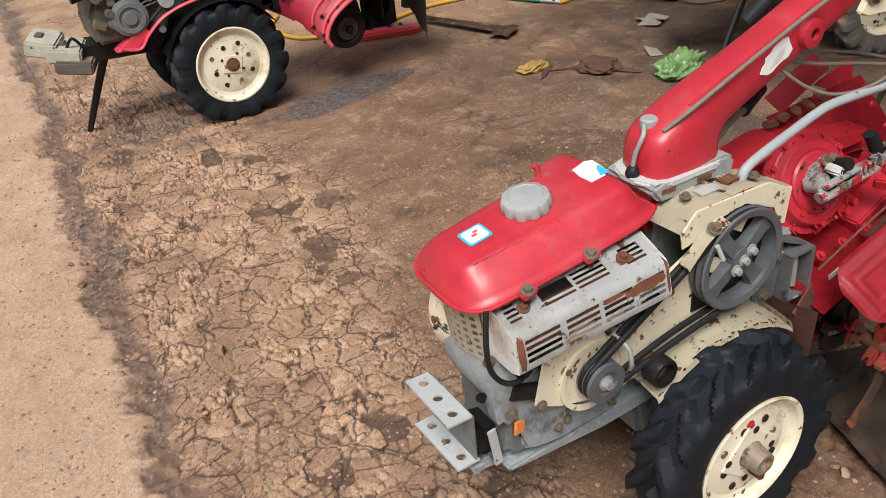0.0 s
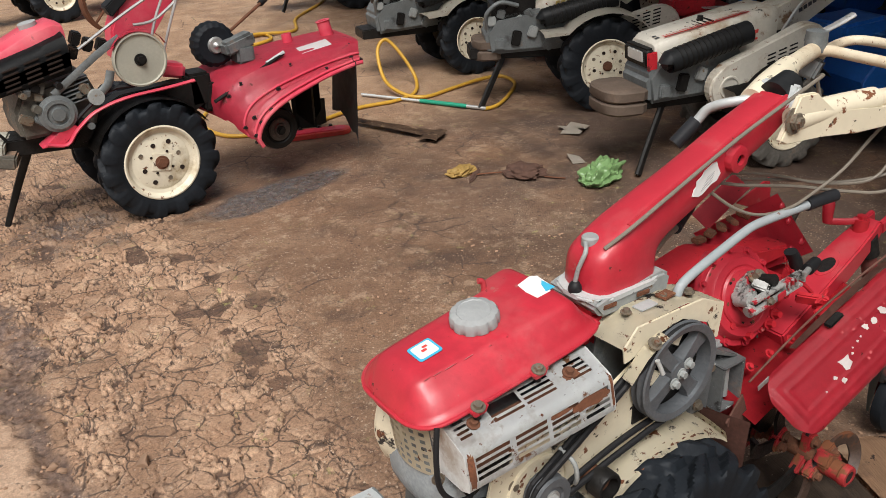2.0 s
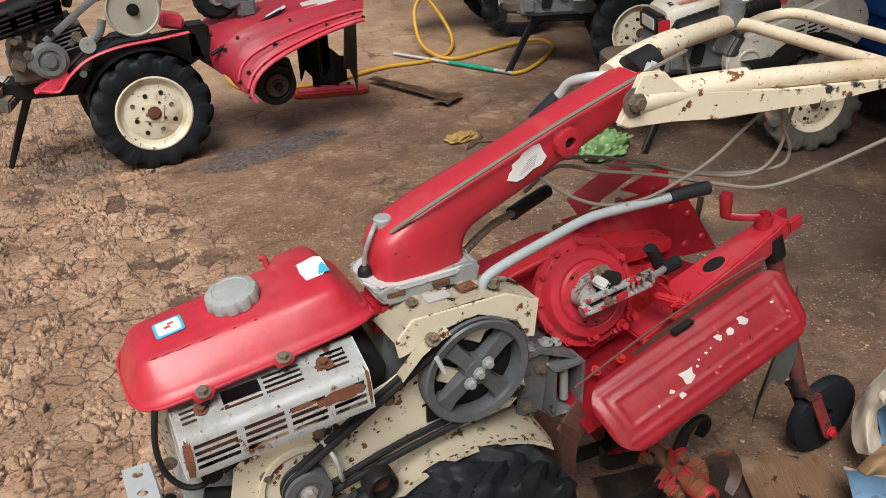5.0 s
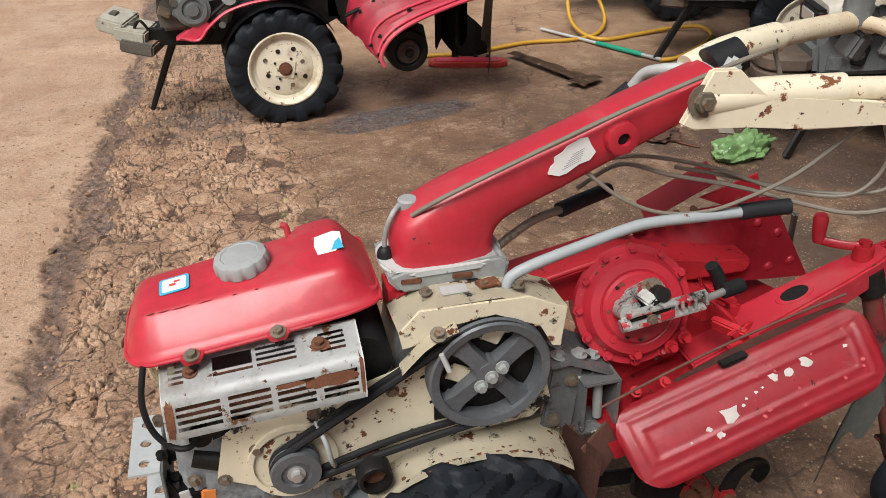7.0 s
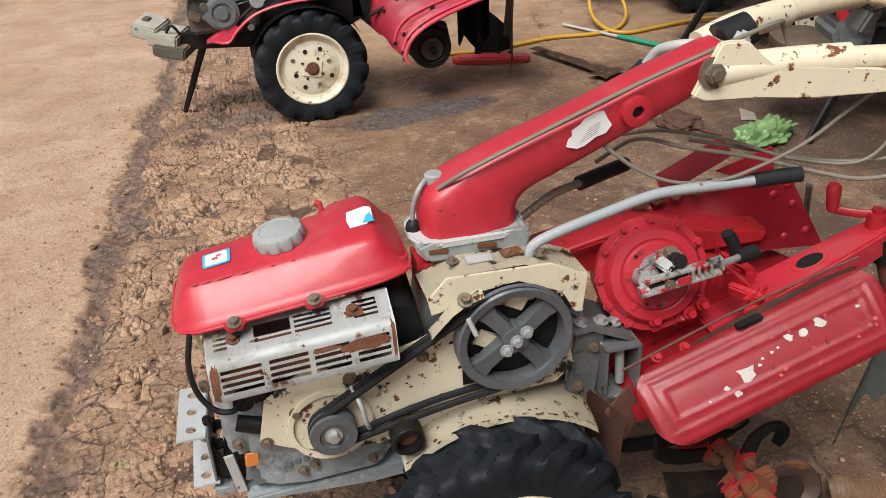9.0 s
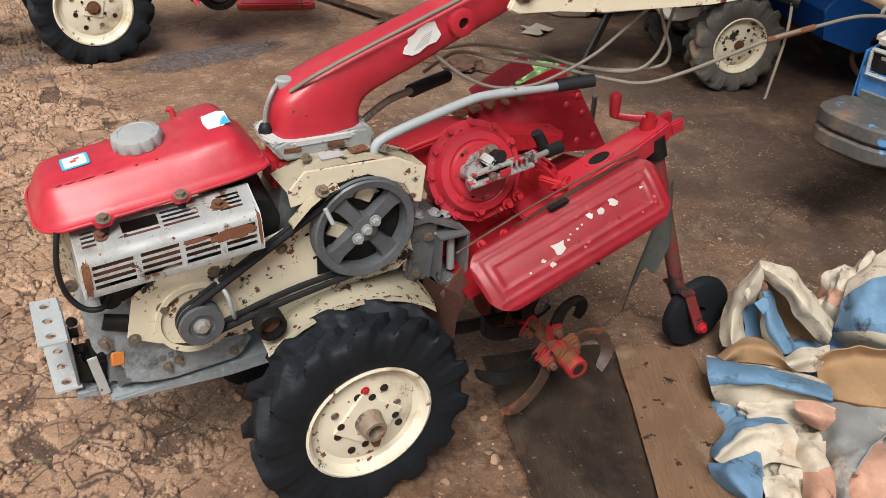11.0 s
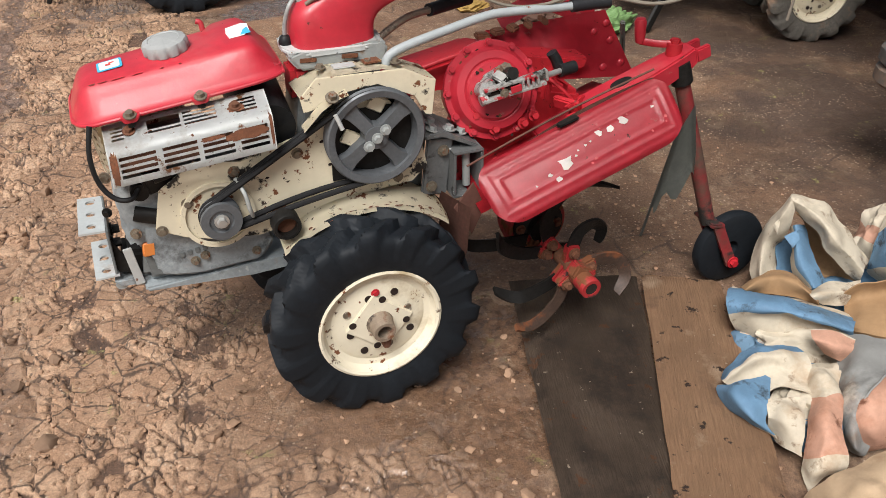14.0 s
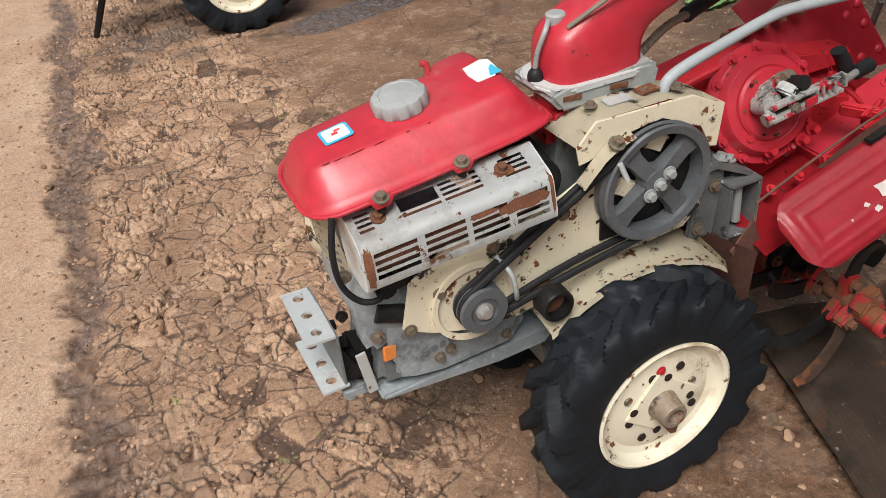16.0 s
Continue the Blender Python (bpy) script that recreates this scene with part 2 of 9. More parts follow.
def ring_loft(bm, rings, cap=True, closed=False):
    rs = [[bm.verts.new(p) for p in r] for r in rings]
    k = len(rs[0])
    pairs = list(zip(rs, rs[1:])) + ([(rs[-1], rs[0])] if closed else [])
    for a, b in pairs:
        for i in range(k):
            bm.faces.new((a[i], a[(i + 1) % k], b[(i + 1) % k], b[i]))
    if cap and not closed:
        bm.faces.new(rs[0][::-1])
        bm.faces.new(rs[-1])
    return bm


def cyl(bm, p0, p1, r, r1=None, seg=20):
    p0, p1 = Vector(p0), Vector(p1)
    d, u, v = frame_of(p1 - p0)
    r1 = r if r1 is None else r1
    ring = lambda p, q: [p + (u * math.cos(2 * math.pi * i / seg) + v * math.sin(2 * math.pi * i / seg)) * q for i in range(seg)]
    return ring_loft(bm, [ring(p0, r), ring(p1, r1)])


def lathe(bm, prof, o, axis=(0, -1, 0), seg=32, wave=None):
    """Revolves (radius, height along axis); a closed outline. wave(angle) scales the radius."""
    o = Vector(o)
    d, u, v = frame_of(axis)
    rings = []
    for i in range(seg):
        a = 2 * math.pi * i / seg
        w = wave(a) if wave else 1
        rings.append([o + (u * math.cos(a) + v * math.sin(a)) * r * w + d * h for r, h in prof])
    return ring_loft(bm, rings, closed=True)


def path_points(pts, n=6, closed=False):
    P = [Vector(p) for p in pts]
    k = len(P)
    out = []
    for i in range(k if closed else k - 1):
        a, b, c, d = (P[j % k] if closed else P[max(0, min(k - 1, j))] for j in (i - 1, i, i + 1, i + 2))
        for s in range(n):
            t = s / n
            out.append(0.5 * ((2 * b) + (c - a) * t + (2 * a - 5 * b + 4 * c - d) * t * t + (3 * b - a - 3 * c + d) * t ** 3))
    if not closed:
        out.append(P[-1])
    return out


def tube(bm, pts, r, seg=10, n=6, closed=False, flat=1.0, taper=None):
    """A round (or flattened) tube through the points."""
    P = path_points(pts, n, closed) if n > 1 else [Vector(p) for p in pts]
    k = len(P)
    rings, u = [], None
    for i, p in enumerate(P):
        t = (P[(i + 1) % k] - P[i - 1]) if closed else (P[min(k - 1, i + 1)] - P[max(0, i - 1)])
        t.normalize()
        u = frame_of(t)[1] if u is None else (u - t * u.dot(t)).normalized()
        v = t.cross(u)
        q = r * (taper(i / max(1, k - 1)) if taper else 1)
        rings.append([p + u * math.cos(2 * math.pi * j / seg) * q * flat + v * math.sin(2 * math.pi * j / seg) * q for j in range(seg)])
    return ring_loft(bm, rings, closed=closed)


def sphere(bm, c, r, seg=16, scale=(1, 1, 1)):
    bmesh.ops.create_uvsphere(bm, u_segments=seg, v_segments=seg // 2 + 2, radius=r, matrix=Matrix.Translation(c) @ Matrix.Diagonal((*scale, 1)))
    return bm


def bolt(bm, p, axis=(0, -1, 0), r=0.009, h=0.008, washer=True):
    p, d = Vector(p), Vector(axis).normalized()
    if washer:
        cyl(bm, p, p + d * h * 0.3, r * 1.5, seg=14)
    cyl(bm, p + d * h * 0.25, p + d * h * 1.2, r, r * 0.92, seg=6)
    return bm


def plate(bm, us, vs, at, holes, thick):
    """A sheet over the grid us x vs, bent by at(u, v), with the cells in holes left open."""
    V = {}
    fs = []
    for i, u in enumerate(us):
        for j, v in enumerate(vs):
            V[i, j] = bm.verts.new(at(u, v))
    for i in range(len(us) - 1):
        for j in range(len(vs) - 1):
            if (i, j) not in holes:
                fs.append(bm.faces.new((V[i, j], V[i + 1, j], V[i + 1, j + 1], V[i, j + 1])))
    for v in V.values():
        if not v.link_faces:
            bm.verts.remove(v)
    r = bmesh.ops.solidify(bm, geom=fs, thickness=thick)
    return bm


def rounded(x0, z0, x1, z1, r, n=5):
    out = []
    for cx, cz, a0 in ((x1 - r, z1 - r, 0), (x0 + r, z1 - r, 90), (x0 + r, z0 + r, 180), (x1 - r, z0 + r, 270)):
        for i in range(n + 1):
            a = radians(a0 + 90 * i / n)
            out.append((cx + r * math.cos(a), cz + r * math.sin(a)))
    return out


def part(name, bm, material, parent=None, label="", angle=38):
    bmesh.ops.recalc_face_normals(bm, faces=bm.faces)
    me = bpy.data.meshes.new(name)
    bm.to_mesh(me)
    bm.free()
    me.polygons.foreach_set("use_smooth", [True] * len(me.polygons))
    me.set_sharp_from_angle(angle=radians(angle))
    me.materials.append(material)
    ob = new(name, me)
    if parent:
        ob.parent = parent
    if label:
        ob["label"] = label
    return ob


def thing(name, m, label, category, group="", kind=""):
    ob = new(name)
    ob.empty_display_size = 0.1
    ob.matrix_world = m if isinstance(m, Matrix) else pose(*m)
    return tagged(ob, label, category, group, kind)


B = bmesh.new


def tyre(bm, c, R, width, lugs=16, rim=0.55):
    """A chevron-lugged farm tyre round the y axis, one closed skin."""
    cx, cy, cz = c
    w = width / 2
    prof = [(rim * R, -0.72), (rim * R * 1.03, -0.90), (R * (rim + 0.10), -1.0), (R * 0.74, -1.02), (R * 0.80, -1.03), (R * 0.85, -1.02), (R * 0.885, -0.97), (R * 0.905, -0.88)]
    flat_ = [(R * 0.915, -0.8 + 1.6 * k / 14) for k in range(15)]
    prof = prof + flat_ + [(r, -y) for r, y in prof[::-1]]
    seg = lugs * 14
    rings = []
    for i in range(seg):
        a = 2 * math.pi * i / seg
        ring = []
        for r, y in prof:
            t = abs(y)
            h = 0.0
            if r > R * 0.73:
                side = 1 if y > 0 else -1
                a0 = (a - 0.34 * min(t, 1.05)) * lugs / (2 * math.pi) + (0.5 if side > 0 else 0)
                f = abs(((a0 + 0.5) % 1.0) - 0.5)
                half = 0.215 + 0.06 * t
                k = min(1, max(0, (half - f) / 0.06))
                k *= min(1, max(0, (t - 0.02) / 0.10))
                deep = 1.0 if r > R * 0.90 else max(0, (r / R - 0.73) / 0.17)
                h = k * R * 0.088 * deep
                y = y * (1 + 0.05 * k * (t > 0.85))
            rr = r + h
            ring.append((cx + rr * math.cos(a), cy + y * w, cz + rr * math.sin(a)))
        rings.append(ring)
    ring_loft(bm, rings, closed=True)
    return bm


def wheel(parent, c, R, width, side=-1, rim_mat=None, hub="tube", tyre_mat=None, n_lugs=14, rim=0.55):
    """tyre > rim, disc, dark discs for bolt holes, square hub plate, hub. side: the outer face's direction along y."""
    rim_mat, tyre_mat = rim_mat or cream_clean, tyre_mat or rubber
    ty = part("tyre", tyre(B(), c, R, width, n_lugs, rim), tyre_mat, parent, "black lugged rubber tyre", 42)
    cx, cy, cz = c
    r, w = R * (rim + 0.01), width / 2
    y = lambda h: h * side
    o = (cx, cy, cz)
    bm = lathe(B(), [(r * 0.98, y(w * 0.70)), (r * 1.03, y(w * 0.90)), (r * 1.05, y(w * 0.99)), (r * 1.01, y(w * 1.03)), (r * 0.965, y(w * 0.96)), (r * 0.945, y(w * 0.80)),
                     (r * 0.90, y(w * 0.66)), (r * 0.80, y(w * 0.60)), (r * 0.76, y(w * 0.64)), (r * 0.70, y(w * 0.70)), (r * 0.2, y(w * 0.72)), (r * 0.2, y(w * 0.66)), (r * 0.68, y(w * 0.62)), (r * 0.80, y(w * 0.50)), (r * 0.93, y(w * 0.58))], o, (0, 1, 0), 48)
    part("rim", bm, rim_mat, ty, "cream painted steel rim and disc with chipped edge", 30)
    # dark discs paint the shade of open bolt holes onto the rim disc
    for i in range(8):
        a = radians(18 + 45 * i)
        q = r * (0.60 if i % 2 else 0.52)
        p = (cx + q * math.cos(a), cy + y(w * 0.735), cz + q * math.sin(a))
        part("bolt_hole", lathe(B(), [(0.0005, 0), (r * 0.052, 0), (r * 0.060, 0.0012), (r * 0.066, 0), (r * 0.066, -0.003), (0.0005, -0.003)], p, (0, side, 0), 16), shade_chip_m if i % 3 else bolt_m, ty)
    pk = 1.0 if hub == "tube" else 0.62
    bm = box(B(), (cx, cy + y(w * 0.75), cz), (r * 0.86 * pk, 0.006, r * 0.80 * pk), (0, 38 if hub == "tube" else 12, 0), 0.002)
    part("hub_plate", bm, rim_mat, ty)
    for i in range(4):
        a = radians((38 if hub == "tube" else 12) + 45 + 90 * i)
        p = (cx + r * 0.46 * pk ** 0.7 * math.cos(a), cy + y(w * 0.80), cz + r * 0.46 * pk ** 0.7 * math.sin(a))
        part("bolt_hole", cyl(B(), p, (p[0], p[1] + y(0.0012), p[2]), r * 0.062 * pk, seg=16), shade_chip_m, ty)
    if hub == "tube":
        bm = lathe(B(), [(r * 0.13, y(w * 0.6)), (r * 0.24, y(w * 0.74)), (r * 0.21, y(w * 0.95)), (r * 0.19, y(w * 1.40)), (r * 0.18, y(w * 1.46)), (r * 0.125, y(w * 1.46)), (r * 0.12, y(w * 1.0))], o, (0, 1, 0), 24)
        part("hub_tube", bm, surf_hub, ty, "rusty bare hub tube")
        bm = box(B(), (cx + r * 0.06, cy + y(w * 1.05), cz - r * 0.26), (0.014, 0.03, 0.03), (0, 10, 0), 0.003)
        part("hub_clamp", bm, rust_m, ty)
    else:
        bm = cyl(B(), (cx, cy + y(w * 0.7), cz), (cx, cy + y(w * 1.0), cz), r * 0.14, seg=6)
        cyl(bm, (cx, cy + y(w * 0.7), cz), (cx, cy + y(w * 0.86), cz), r * 0.19, seg=20)
        part("hub_nut", bm, rust_m, ty, "rusty hub nut")
    if hub == "tube":
        bm = bolt(B(), (cx - r * 0.05, cy + y(w * 0.74), cz + r * 0.60), (0, side, 0), r * 0.048, 0.004)
        part("red_plug", bm, red_dirty, ty)
    return ty


# near-black for dark chips, and painted as the shade inside holes and slots
shade_chip_m = surf("hole_shade_and_dark_chip", (0.03, 0.02, 0.016), 0.9, spec=0.22, var=0.3, scale=30, bump=0.1)
surf_hub = surf("scuffed_steel_tube", (0.30, 0.235, 0.175), 0.55, metal=0.3, var=0.3, scale=30, bump=0.3, spots=((RUST, 30, 0.57, 0.10, 0.9), ((0.04, 0.03, 0.025), 22, 0.58, 0.08, 0.7)))


# ---- ground ----
def vnoise(x, y, seed=0):
    """Smooth value noise on arrays."""
    xi, yi = np.floor(x).astype(np.int64), np.floor(y).astype(np.int64)
    fx, fy = x - xi, y - yi
    fx, fy = fx * fx * (3 - 2 * fx), fy * fy * (3 - 2 * fy)

    def h(a, b):
        n = (a * 374761393 + b * 668265263 + seed * 974634777) & 0x7FFFFFFF
        n = ((n ^ (n >> 13)) * 1274126177) & 0x7FFFFFFF
        return (n ^ (n >> 16)) / 0x7FFFFFFF % 1.0
    return (h(xi, yi) * (1 - fx) + h(xi + 1, yi) * fx) * (1 - fy) + (h(xi, yi + 1) * (1 - fx) + h(xi + 1, yi + 1) * fx) * fy


def fbm(x, y, seed=0, octaves=4):
    s, a = 0, 0.5
    for k in range(octaves):
        s = s + a * vnoise(x * 2 ** k, y * 2 ** k, seed + k)
        a *= 0.5
    return s / (1 - 0.5 ** octaves)


def cells(x, y, seed=0):
    """Distance to the border between the two nearest seeds, and the nearest seed's random number."""
    xi, yi = np.floor(x).astype(np.int64), np.floor(y).astype(np.int64)
    d1 = np.full(x.shape, 9.0)
    d2 = np.full(x.shape, 9.0)
    best = np.zeros(x.shape)

    def h(a, b, s):
        n = (a * 374761393 + b * 668265263 + (seed + s) * 974634777) & 0x7FFFFFFF
        n = ((n ^ (n >> 13)) * 1274126177) & 0x7FFFFFFF
        return (n ^ (n >> 16)) / 0x7FFFFFFF % 1.0
    for i in (-1, 0, 1):
        for j in (-1, 0, 1):
            a, b = xi + i, yi + j
            d = np.hypot(a + 0.1 + 0.8 * h(a, b, 1) - x, b + 0.1 + 0.8 * h(a, b, 2) - y)
            nearer = d < d1
            d2 = np.where(nearer, d1, np.minimum(d2, d))
            best = np.where(nearer, h(a, b, 3), best)
            d1 = np.where(nearer, d, d1)
    return d2 - d1, best


def spread(lo, a, b, hi, step, grow=1.16, grow_hi=1.025):
    out = list(np.arange(a, b, step))
    s, v = step, a
    left = []
    while v > lo:
        s *= grow
        v -= s
        left.append(v)
    s, v = step, out[-1]
    while v < hi:
        s *= grow_hi
        v += s
        out.append(v)
    return np.array(left[::-1] + out)


def smooth(v, a, b):
    t = np.clip((v - a) / (b - a), 0, 1)
    return t * t * (3 - 2 * t)


def ground_fields(X, Y):
    wob = 0.06 * (fbm(X * 2.2, Y * 2.2, 5) - 0.5) + 0.15 * (fbm(X * 7, Y * 7, 6) - 0.5) + 0.05 * (fbm(X * 35, Y * 35, 7, 3) - 0.5)
    line = -0.905 + 0.05 * np.clip(Y, -3, 6)
    edge = line + wob
    road = 1 - smooth(X + 0.05 * (fbm(X * 55, Y * 55, 17, 2) - 0.5), edge - 0.045, edge + 0.015)
    # trodden mud along the edge of the lane
    gw = 0.058 + 0.030 * smooth(Y, 1.0, 2.6) + 0.08 * (fbm(X * 3, Y * 3, 16) - 0.5) + 0.05 * (fbm(X * 16, Y * 16, 18) - 0.5)
    gutter = smooth(X, edge - 0.03, edge + 0.012) * (1 - smooth(X, edge + gw - 0.02, edge + gw + 0.03))
    # broken plates beside it, dying out to the packed middle
    wide = 0.50 + 0.10 * np.sin(Y * 0.9 + 0.4) + 0.34 * (fbm(X * 1.7, Y * 1.7, 8) - 0.5)
    mott = fbm(X * 5, Y * 5, 22, 4)
    band = smooth(X, edge + gw - 0.01, edge + gw + 0.03) * (1 - smooth(X + 0.25 * (mott - 0.5), line + wide, line + wide + 0.34)) * (1 - smooth(Y, 3.0, 4.4))
    near = (1 - smooth(Y + 0.16 * (mott - 0.5), -0.43, -0.38)) * (1 - smooth(X, 0.02, 0.16))
    cracked = np.clip(np.maximum(band, near * (1 - road)) * (0.55 + 0.45 * smooth(mott, 0.32, 0.44)), 0, 1) * smooth(Y, -1.5, -1.1)
    wx = X + 0.07 * (fbm(X * 6, Y * 6, 31) - 0.5) + 0.030 * (fbm(X * 25, Y * 25, 33) - 0.5)
    wy = Y + 0.07 * (fbm(X * 6, Y * 6, 32) - 0.5) + 0.030 * (fbm(X * 25, Y * 25, 34) - 0.5)
    c1, id1 = cells(wx * 13.5, wy * 12.0, 3)
    c2, id2 = cells(wx * 27.0, wy * 24.0, 4)
    c3, id3 = cells(wx * 52.0, wy * 48.0, 9)
    p1, p2, p3 = smooth(c1, 0.015, 0.10), smooth(c2, 0.02, 0.17), smooth(c3, 0.04, 0.36)
    small = smooth(id1 + 0.7 * (mott - 0.5), 0.55, 0.60)
    tiny = smooth(id2 + 0.5 * (fbm(X * 8, Y * 8, 77) - 0.5), 0.70, 0.76) * small
    piece = p1 * (1 - small) + small * np.minimum(p1, p2) * (1 - tiny) + tiny * np.minimum(p1, p3)
    gone = smooth(np.where(tiny > 0.5, 1 - id3, np.where(small > 0.5, 1 - id2, 1 - id1)), 0.90, 0.93)
    piece = piece * (1 - 0.9 * gone)
    lump = fbm(X * 22, Y * 22, 12, 4) - 0.5
    fine = fbm(X * 70, Y * 70, 14, 2) - 0.5
    big = fbm(X * 1.6, Y * 1.6, 13, 3) - 0.5
    fade = 1 - smooth(Y, 2.6, 3.6)
    rise = 0.60 + 0.35 * id1 + small * 0.4 * (id2 - 0.4) + 0.4 * tiny * (id3 - 0.5)
    Z = 0.010 * big + fade * (0.0035 * lump + 0.0014 * fine) + cracked * (0.017 * piece * rise - 0.009 + 0.002 * lump) + gutter * (0.022 * lump + 0.012 * fine - 0.006)
    crumbly = smooth(fbm(X * 2.6, Y * 2.6, 44) + 0.12 * np.exp(-((X + 0.15) / 0.3) ** 2 - ((Y + 0.15) / 0.35) ** 2), 0.50, 0.62) * (1 - road) * (1 - smooth(Y, 0.3, 0.9)) * (1 - smooth(X, 0.2, 0.6))
    Z = Z + crumbly * (0.011 * (fbm(X * 30, Y * 30, 45) - 0.5) + 0.007 * (id3 - 0.4) * p3)
    Z = Z * (1 - 0.75 * road) + road * 0.003
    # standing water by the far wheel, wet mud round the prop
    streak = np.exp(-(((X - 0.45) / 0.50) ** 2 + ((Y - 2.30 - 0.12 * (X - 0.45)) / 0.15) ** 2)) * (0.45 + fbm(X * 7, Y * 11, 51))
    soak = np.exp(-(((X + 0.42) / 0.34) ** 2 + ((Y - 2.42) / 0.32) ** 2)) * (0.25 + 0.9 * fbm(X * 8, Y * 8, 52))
    # the near-wheel patch is damp earth with the machine's shade darkened in
    wet_shade = np.clip(smooth(streak, 0.42, 0.66) + 0.75 * smooth(soak, 0.36, 0.60) + 0.45 * gutter * smooth(fbm(X * 3, Y * 3, 53) + 0.06 * np.clip(Y - 1, -1, 1.5), 0.48, 0.60)
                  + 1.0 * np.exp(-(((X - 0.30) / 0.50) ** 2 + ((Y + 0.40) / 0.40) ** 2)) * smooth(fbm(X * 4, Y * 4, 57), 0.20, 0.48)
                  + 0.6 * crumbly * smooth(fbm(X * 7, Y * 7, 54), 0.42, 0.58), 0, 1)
    Z = Z * (1 - 0.3 * wet_shade) - 0.003 * wet_shade + 0.006 * wet_shade * fade * (fbm(X * 26, Y * 26, 63, 3) - 0.5)
    pale = np.where(small > 0.5, 0.35 * id1 + 0.65 * id2, id1)
    return Z, road, gutter, cracked, piece, pale, wet_shade


def build_ground():
    xs = spread(-400, -1.05, 0.40, 400, 0.0046, 1.08)
    ys = spread(-400, -0.90, 1.9, 400, 0.0050, 1.10, 1.016)
    X, Y = np.meshgrid(xs, ys, indexing="ij")
    Z, road, gutter, cracked, piece, pale, wet_shade = ground_fields(X, Y)
    Z = Z * np.exp(-(np.maximum(0, np.hypot(X, Y) - 8) / 10) ** 2)
    nx, ny = X.shape
    co = np.stack([X, Y, Z], -1).reshape(-1, 3)
    idx = np.arange(nx * ny).reshape(nx, ny)
    quads = np.stack([idx[:-1, :-1], idx[1:, :-1], idx[1:, 1:], idx[:-1, 1:]], -1).reshape(-1, 4)
    me = bpy.data.meshes.new("ground")
    me.vertices.add(len(co))
    me.vertices.foreach_set("co", co.ravel())
    me.loops.add(quads.size)
    me.loops.foreach_set("vertex_index", quads.ravel())
    me.polygons.add(len(quads))
    me.polygons.foreach_set("loop_start", np.arange(0, quads.size, 4))
    me.update(calc_edges=True)
    me.polygons.foreach_set("use_smooth", np.ones(len(quads), dtype=bool))
    for key, arr in (("road", road), ("cracked", cracked), ("piece", piece), ("pale", pale), ("wet_shade", wet_shade), ("gutter", gutter)):
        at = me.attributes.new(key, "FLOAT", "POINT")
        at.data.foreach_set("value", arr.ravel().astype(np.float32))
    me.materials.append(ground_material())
    return tagged(new("ground", me), "cracked reddish-brown dirt yard with damp oily patches", "ground", kind="structure")


